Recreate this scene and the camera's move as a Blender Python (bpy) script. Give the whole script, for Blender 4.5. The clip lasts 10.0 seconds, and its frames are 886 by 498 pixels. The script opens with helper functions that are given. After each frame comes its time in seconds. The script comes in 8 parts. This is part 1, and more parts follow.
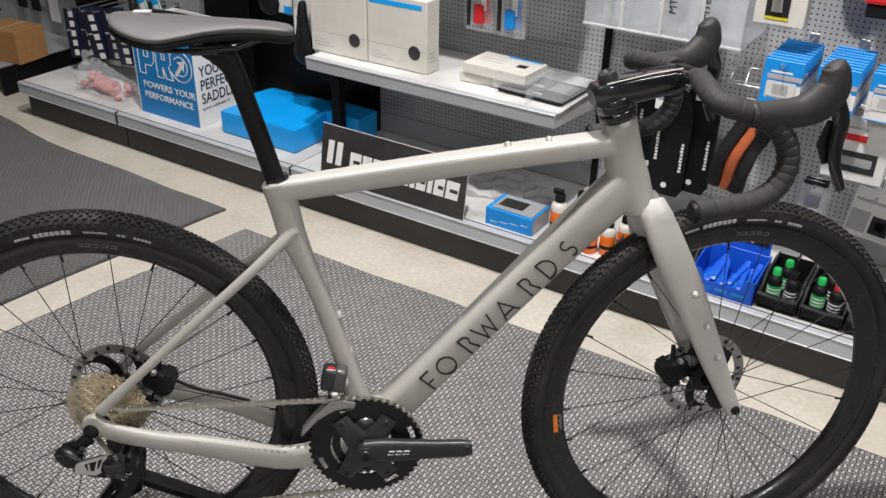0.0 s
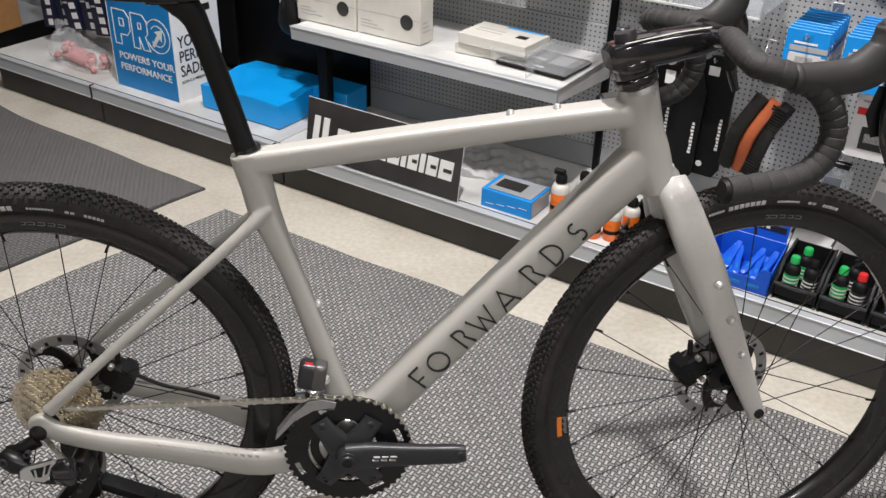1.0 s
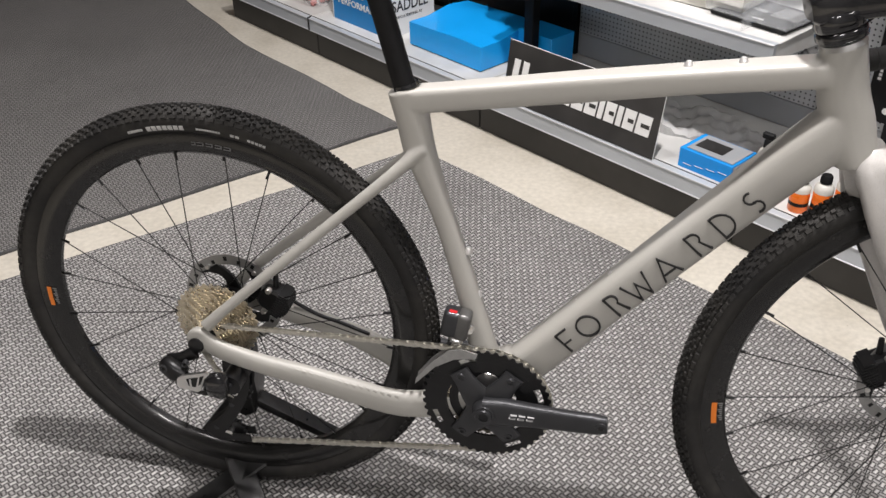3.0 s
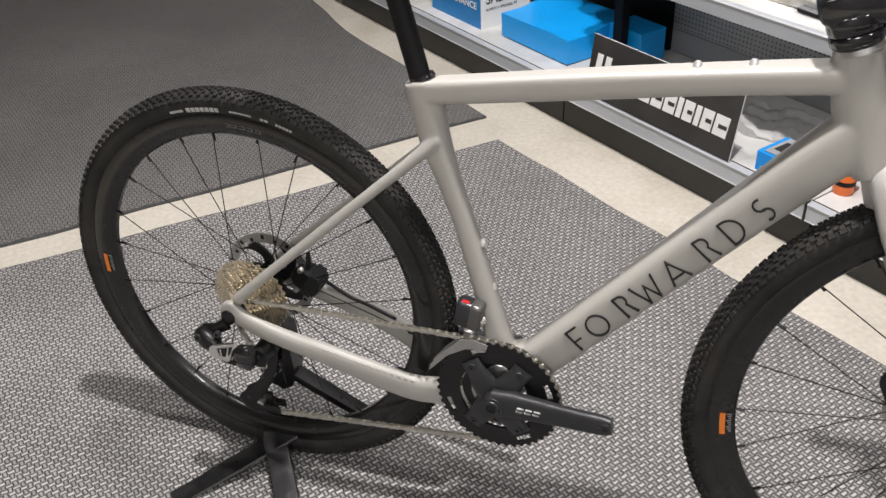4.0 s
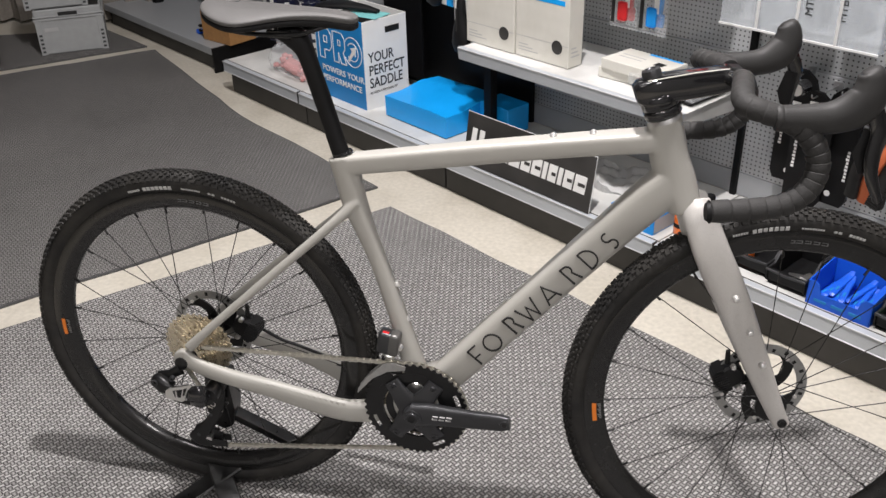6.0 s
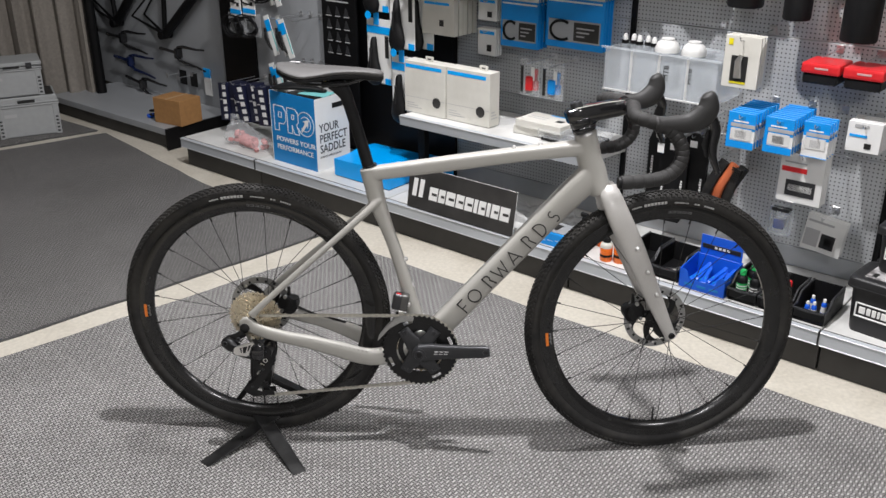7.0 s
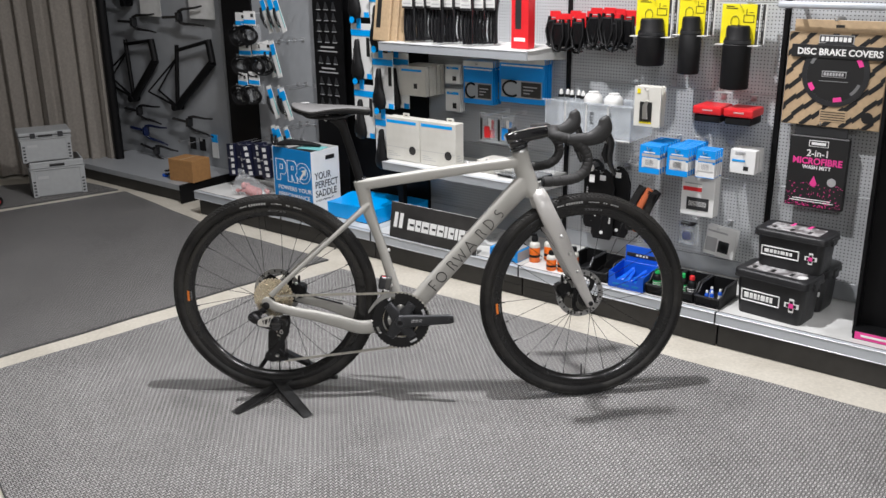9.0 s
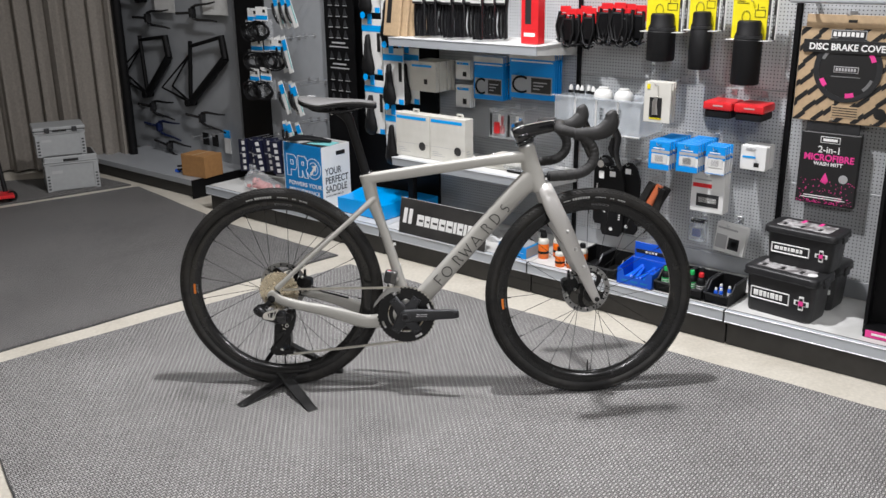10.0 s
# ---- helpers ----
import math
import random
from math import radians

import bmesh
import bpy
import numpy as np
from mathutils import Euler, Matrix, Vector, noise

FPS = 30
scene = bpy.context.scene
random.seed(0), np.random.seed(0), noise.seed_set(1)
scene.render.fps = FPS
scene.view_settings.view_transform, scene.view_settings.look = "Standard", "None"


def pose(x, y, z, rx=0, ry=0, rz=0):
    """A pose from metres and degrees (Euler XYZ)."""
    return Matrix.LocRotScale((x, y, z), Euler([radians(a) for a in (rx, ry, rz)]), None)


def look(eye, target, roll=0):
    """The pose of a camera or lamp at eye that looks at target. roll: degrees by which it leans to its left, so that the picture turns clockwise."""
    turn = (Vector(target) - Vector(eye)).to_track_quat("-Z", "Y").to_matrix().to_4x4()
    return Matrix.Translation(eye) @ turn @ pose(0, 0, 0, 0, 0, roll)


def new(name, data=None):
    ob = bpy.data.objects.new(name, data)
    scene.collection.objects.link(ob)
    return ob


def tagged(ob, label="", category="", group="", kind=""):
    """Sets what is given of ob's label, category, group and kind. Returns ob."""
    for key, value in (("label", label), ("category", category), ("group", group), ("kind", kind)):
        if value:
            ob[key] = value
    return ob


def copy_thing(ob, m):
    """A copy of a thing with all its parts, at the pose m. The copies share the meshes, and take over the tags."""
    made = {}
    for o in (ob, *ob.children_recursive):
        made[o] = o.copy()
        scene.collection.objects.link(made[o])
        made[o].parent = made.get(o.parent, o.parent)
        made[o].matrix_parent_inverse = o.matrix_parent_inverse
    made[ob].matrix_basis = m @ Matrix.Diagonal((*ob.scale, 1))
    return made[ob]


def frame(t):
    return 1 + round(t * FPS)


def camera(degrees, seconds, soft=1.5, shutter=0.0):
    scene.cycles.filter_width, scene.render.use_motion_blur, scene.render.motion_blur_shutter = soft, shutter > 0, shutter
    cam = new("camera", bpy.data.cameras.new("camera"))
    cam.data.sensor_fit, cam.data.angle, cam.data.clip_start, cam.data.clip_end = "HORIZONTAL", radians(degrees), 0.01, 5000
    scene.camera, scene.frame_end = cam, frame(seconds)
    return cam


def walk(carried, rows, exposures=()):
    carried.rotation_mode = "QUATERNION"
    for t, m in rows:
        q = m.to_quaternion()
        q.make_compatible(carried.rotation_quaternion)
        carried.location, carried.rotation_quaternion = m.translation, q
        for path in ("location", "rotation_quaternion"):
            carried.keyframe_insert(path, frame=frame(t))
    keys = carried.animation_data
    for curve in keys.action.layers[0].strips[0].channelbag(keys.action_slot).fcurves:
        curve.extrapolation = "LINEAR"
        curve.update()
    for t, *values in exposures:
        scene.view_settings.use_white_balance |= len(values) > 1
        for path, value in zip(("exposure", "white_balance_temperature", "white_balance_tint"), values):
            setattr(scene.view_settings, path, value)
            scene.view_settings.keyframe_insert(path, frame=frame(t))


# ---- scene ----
cam = camera(52.0, 10.0, soft=1.5)
PATH = [
    (0, (0.005, -1.236, 1.326), (0.187, 0.496, 0.343), 1.05),
    (0.5, (0.015, -1.161, 1.300), (0.215, 0.565, 0.309), 1.40),
    (1, (0.019, -1.098, 1.243), (0.217, 0.616, 0.232), 1.84),
    (1.5, (0.020, -1.058, 1.220), (0.171, 0.649, 0.189), 1.73),
    (2, (0.029, -1.054, 1.215), (0.088, 0.645, 0.161), 1.37),
    (2.5, (0.056, -1.050, 1.211), (-0.045, 0.628, 0.126), 0.25),
    (3, (0.104, -1.043, 1.214), (-0.166, 0.600, 0.105), -0.80),
    (4.3, (0.292, -1.020, 1.226), (-0.281, 0.538, 0.110), -3.30),
    (4.5, (0.297, -1.021, 1.232), (-0.277, 0.538, 0.118), -3.43),
    (5, (0.295, -1.035, 1.233), (-0.233, 0.549, 0.132), -3.43),
    (5.5, (0.272, -1.046, 1.233), (-0.156, 0.582, 0.154), -2.85),
    (6, (0.287, -1.315, 1.346), (-0.018, 0.395, 0.356), -1.69),
    (6.2, (0.297, -1.448, 1.419), (0.033, 0.282, 0.451), -1.56),
    (7.3, (0.059, -2.265, 1.448), (0.066, -0.408, 0.707), -0.19),
    (7.5, (0.070, -2.374, 1.470), (0.074, -0.508, 0.752), -0.63),
    (8, (0.109, -2.634, 1.501), (0.117, -0.751, 0.826), -0.97),
    (8.5, (0.141, -2.808, 1.487), (0.140, -0.914, 0.847), -1.05),
    (9, (0.144, -2.837, 1.437), (0.146, -0.936, 0.815), -0.74),
    (9.5, (0.178, -2.842, 1.420), (0.151, -0.940, 0.805), -0.82),
    (10, (0.180, -2.833, 1.419), (0.145, -0.933, 0.796), -0.72),
]
walk(cam, [(t, look(eye, target, roll)) for t, eye, target, roll in PATH],
     exposures=[(0.0, -0.17, 6520, 12), (2.0, -0.17, 6530, 12), (3.0, -0.06, 6540, 13), (6.0, -0.06, 6530, 13), (7.3, -0.05, 6280, 11), (10.0, -0.02, 6260, 11)])


# ---------- world, lamps ----------
world = bpy.data.worlds.new("shop_world")
world.use_nodes = True
world.node_tree.nodes["Background"].inputs[0].default_value = (0.75, 0.85, 1.0, 1)
world.node_tree.nodes["Background"].inputs[1].default_value = 0.006
scene.world = world


def lamp(name, x, y, z, sx, sy, watts, colour=(1, 0.97, 0.955)):
    data = bpy.data.lights.new(name, "AREA")
    data.shape, data.size, data.size_y, data.energy, data.color = "RECTANGLE", sx, sy, watts, colour
    ob = new(name, data)
    ob.location = (x, y, z)
    return ob


LAMPS = [  # x, y, length, width, watts: first inferred from shadows, the rest added fill
    (0.12, -0.02, 0.11, 0.11, 104),
    (1.3, -0.75, 0.3, 0.26, 5),
    (2.3, -3.1, 0.6, 0.6, 54),
    (-0.9, -2.6, 0.6, 0.6, 17),
    (0.5, -4.2, 0.6, 0.6, 84),
    (-0.55, 0.78, 0.34, 0.26, 38),
]
CEIL = 3.1
for lx, ly, lw, lh, watts in LAMPS:
    lamp("ceiling_lamp", lx, ly, CEIL - 0.03, lw, lh, watts)


# ---------- materials ----------
def mat(name, colour, rough=0.5, metal=0.0, var=0.0, scale=30.0, bump=0.0, bscale=None, coat=0.0, alpha=1.0, spec=0.5,
        second=None, mix_scale=6.0, mix_at=(0.45, 0.6)):
    """Principled material with two scales of variation: fine grain (var, bump) and a slow drift towards a second colour."""
    m = bpy.data.materials.new(name)
    m.use_nodes = True
    nt = m.node_tree
    n, l = nt.nodes, nt.links
    p = n["Principled BSDF"]
    p.inputs["Roughness"].default_value, p.inputs["Metallic"].default_value = rough, metal
    p.inputs["Coat Weight"].default_value = coat
    p.inputs["Specular IOR Level"].default_value = spec
    p.inputs["Alpha"].default_value = alpha
    p.inputs["Base Color"].default_value = (*colour, 1)
    tc = n.new("ShaderNodeTexCoord")
    last = None
    if second:
        big = n.new("ShaderNodeTexNoise")
        big.inputs["Scale"].default_value, big.inputs["Detail"].default_value = mix_scale, 5
        ramp = n.new("ShaderNodeValToRGB")
        ramp.color_ramp.elements[0].position, ramp.color_ramp.elements[1].position = mix_at
        ramp.color_ramp.elements[0].color, ramp.color_ramp.elements[1].color = (*colour, 1), (*second, 1)
        l.new(tc.outputs["Object"], big.inputs["Vector"])
        l.new(big.outputs["Fac"], ramp.inputs["Fac"])
        last = ramp.outputs["Color"]
    if var:
        fine = n.new("ShaderNodeTexNoise")
        fine.inputs["Scale"].default_value, fine.inputs["Detail"].default_value = scale, 6
        l.new(tc.outputs["Object"], fine.inputs["Vector"])
        hsv = n.new("ShaderNodeHueSaturation")
        mr = n.new("ShaderNodeMapRange")
        mr.inputs["From Min"].default_value, mr.inputs["From Max"].default_value = 0.3, 0.7
        mr.inputs["To Min"].default_value, mr.inputs["To Max"].default_value = 1 - var, 1 + var
        l.new(fine.outputs["Fac"], mr.inputs["Value"])
        l.new(mr.outputs["Result"], hsv.inputs["Value"])
        hsv.inputs["Color"].default_value = (*colour, 1)
        if last:
            l.new(last, hsv.inputs["Color"])
        last = hsv.outputs["Color"]
        rr = n.new("ShaderNodeMapRange")
        rr.inputs["To Min"].default_value, rr.inputs["To Max"].default_value = max(0.02, rough - 0.12), min(1, rough + 0.12)
        l.new(fine.outputs["Fac"], rr.inputs["Value"])
        l.new(rr.outputs["Result"], p.inputs["Roughness"])
    if last:
        l.new(last, p.inputs["Base Color"])
    if bump:
        bn = n.new("ShaderNodeTexNoise")
        bn.inputs["Scale"].default_value, bn.inputs["Detail"].default_value = bscale or scale, 4
        l.new(tc.outputs["Object"], bn.inputs["Vector"])
        b = n.new("ShaderNodeBump")
        b.inputs["Strength"].default_value, b.inputs["Distance"].default_value = bump, 0.002
        l.new(bn.outputs["Fac"], b.inputs["Height"])
        l.new(b.outputs["Normal"], p.inputs["Normal"])
    return m


def mat_weave(name, light, dark, gap, cell=0.0085):
    """Basket-woven vinyl matting: strands that run along and across in turn, with dark gaps and slow soiling."""
    m = bpy.data.materials.new(name)
    m.use_nodes = True
    n, l = m.node_tree.nodes, m.node_tree.links
    p = n["Principled BSDF"]
    p.inputs["Roughness"].default_value = 0.75
    p.inputs["Specular IOR Level"].default_value = 0.25

    def math_node(op, a, b=None, c=None):
        q = n.new("ShaderNodeMath")
        q.operation = op
        for i, v in enumerate((a, b, c)):
            if v is None:
                continue
            if isinstance(v, (int, float)):
                q.inputs[i].default_value = v
            else:
                l.new(v, q.inputs[i])
        return q.outputs[0]

    def vec_node(op, a, b=None):
        q = n.new("ShaderNodeVectorMath")
        q.operation = op
        l.new(a, q.inputs[0])
        if b is not None:
            if isinstance(b, tuple):
                q.inputs[1].default_value = b
            else:
                l.new(b, q.inputs[1])
        return q.outputs[0]

    tc = n.new("ShaderNodeTexCoord")
    mp = n.new("ShaderNodeMapping")
    mp.inputs["Rotation"].default_value = (0, 0, radians(38))
    l.new(tc.outputs["Object"], mp.inputs["Vector"])
    wob = n.new("ShaderNodeTexNoise")
    wob.inputs["Scale"].default_value, wob.inputs["Detail"].default_value = 60.0, 3
    l.new(tc.outputs["Object"], wob.inputs["Vector"])
    shift = vec_node("MULTIPLY", wob.outputs["Color"], (0.0058, 0.0058, 0))
    pos = vec_node("MULTIPLY", vec_node("ADD", mp.outputs["Vector"], shift), (1 / cell, 1 / cell, 0))
    fl = vec_node("FLOOR", pos)
    fr = vec_node("FRACTION", pos)
    s1, s2 = n.new("ShaderNodeSeparateXYZ"), n.new("ShaderNodeSeparateXYZ")
    l.new(fl, s1.inputs[0])
    l.new(fr, s2.inputs[0])
    odd = math_node("ABSOLUTE", math_node("MODULO", math_node("ADD", s1.outputs[0], s1.outputs[1]), 2.0))
    across = math_node("ABSOLUTE", math_node("SUBTRACT", s2.outputs[0], 0.5))
    along_ = math_node("ABSOLUTE", math_node("SUBTRACT", s2.outputs[1], 0.5))
    pick = n.new("ShaderNodeMix")
    l.new(odd, pick.inputs["Factor"])
    l.new(across, pick.inputs["A"])
    l.new(along_, pick.inputs["B"])
    other = n.new("ShaderNodeMix")
    l.new(odd, other.inputs["Factor"])
    l.new(along_, other.inputs["A"])
    l.new(across, other.inputs["B"])
    edge = n.new("ShaderNodeMapRange")
    edge.interpolation_type = "SMOOTHSTEP"
    edge.inputs["From Min"].default_value, edge.inputs["From Max"].default_value = 0.1, 0.4
    l.new(pick.outputs["Result"], edge.inputs["Value"])
    ends = n.new("ShaderNodeMapRange")
    ends.interpolation_type = "SMOOTHSTEP"
    ends.inputs["From Min"].default_value, ends.inputs["From Max"].default_value = 0.5, 0.4
    l.new(other.outputs["Result"], ends.inputs["Value"])
    gapmask = math_node("MULTIPLY", edge.outputs["Result"], ends.outputs["Result"])
    rnd = n.new("ShaderNodeTexWhiteNoise")
    l.new(fl, rnd.inputs["Vector"])
    strand = n.new("ShaderNodeMix")
    strand.data_type = "RGBA"
    strand.inputs["A"].default_value, strand.inputs["B"].default_value = (*light, 1), (*dark, 1)
    # Strands one way are coloured darker, standing in for how light catches them.
    l.new(math_node("ADD", math_node("MULTIPLY", odd, 0.62), math_node("MULTIPLY", rnd.outputs["Value"], 0.38)), strand.inputs["Factor"])
    mixg = n.new("ShaderNodeMix")
    mixg.data_type = "RGBA"
    l.new(gapmask, mixg.inputs["Factor"])
    l.new(strand.outputs["Result"], mixg.inputs["A"])
    mixg.inputs["B"].default_value = (*gap, 1)
    soil = n.new("ShaderNodeTexNoise")
    soil.inputs["Scale"].default_value, soil.inputs["Detail"].default_value = 2.2, 8
    l.new(tc.outputs["Object"], soil.inputs["Vector"])
    mr = n.new("ShaderNodeMapRange")
    mr.inputs["From Min"].default_value, mr.inputs["From Max"].default_value = 0.3, 0.7
    mr.inputs["To Min"].default_value, mr.inputs["To Max"].default_value = 0.86, 1.12
    l.new(soil.outputs["Fac"], mr.inputs["Value"])
    hsv = n.new("ShaderNodeHueSaturation")
    l.new(mixg.outputs["Result"], hsv.inputs["Color"])
    l.new(mr.outputs["Result"], hsv.inputs["Value"])
    l.new(hsv.outputs["Color"], p.inputs["Base Color"])
    hgt = math_node("SUBTRACT", math_node("SUBTRACT", 1.0, gapmask), math_node("MULTIPLY", other.outputs["Result"], 1.2))
    b = n.new("ShaderNodeBump")
    b.inputs["Strength"].default_value, b.inputs["Distance"].default_value = 0.8, 0.0018
    l.new(hgt, b.inputs["Height"])
    l.new(b.outputs["Normal"], p.inputs["Normal"])
    return m


def mat_pegboard(name, colour, hole):
    """Painted steel with a grid of round punched holes, 13 mm apart."""
    m = bpy.data.materials.new(name)
    m.use_nodes = True
    n, l = m.node_tree.nodes, m.node_tree.links
    p = n["Principled BSDF"]
    p.inputs["Roughness"].default_value = 0.42
    p.inputs["Metallic"].default_value = 0.25
    tc = n.new("ShaderNodeTexCoord")
    sc = n.new("ShaderNodeVectorMath")
    sc.operation = "MULTIPLY"
    sc.inputs[1].default_value = (1 / 0.0135, 0, 1 / 0.0135)
    fr = n.new("ShaderNodeVectorMath")
    fr.operation = "FRACTION"
    sub = n.new("ShaderNodeVectorMath")
    sub.operation = "SUBTRACT"
    sub.inputs[1].default_value = (0.5, 0, 0.5)
    ln = n.new("ShaderNodeVectorMath")
    ln.operation = "LENGTH"
    l.new(tc.outputs["Object"], sc.inputs[0])
    l.new(sc.outputs[0], fr.inputs[0])
    l.new(fr.outputs[0], sub.inputs[0])
    l.new(sub.outputs[0], ln.inputs[0])
    mr = n.new("ShaderNodeMapRange")
    mr.inputs["From Min"].default_value, mr.inputs["From Max"].default_value = 0.15, 0.2
    l.new(ln.outputs["Value"], mr.inputs["Value"])
    noi = n.new("ShaderNodeTexNoise")
    noi.inputs["Scale"].default_value, noi.inputs["Detail"].default_value = 5, 6
    l.new(tc.outputs["Object"], noi.inputs["Vector"])
    ramp = n.new("ShaderNodeValToRGB")
    ramp.color_ramp.elements[0].position, ramp.color_ramp.elements[1].position = 0.3, 0.75
    ramp.color_ramp.elements[0].color = (*[c * 0.88 for c in colour], 1)
    ramp.color_ramp.elements[1].color = (*[c * 1.1 for c in colour], 1)
    l.new(noi.outputs["Fac"], ramp.inputs["Fac"])
    mx = n.new("ShaderNodeMix")
    mx.data_type = "RGBA"
    mx.inputs["A"].default_value = (*hole, 1)
    l.new(mr.outputs["Result"], mx.inputs["Factor"])
    l.new(ramp.outputs["Color"], mx.inputs["B"])
    l.new(mx.outputs["Result"], p.inputs["Base Color"])
    b = n.new("ShaderNodeBump")
    b.inputs["Strength"].default_value, b.inputs["Distance"].default_value = 0.6, 0.002
    l.new(mr.outputs["Result"], b.inputs["Height"])
    l.new(b.outputs["Normal"], p.inputs["Normal"])
    return m


def mat_clear(name, tint=(1, 1, 1), rough=0.12, alpha=0.25):
    return mat(name, tint, rough, alpha=alpha, bump=0.7, bscale=45)


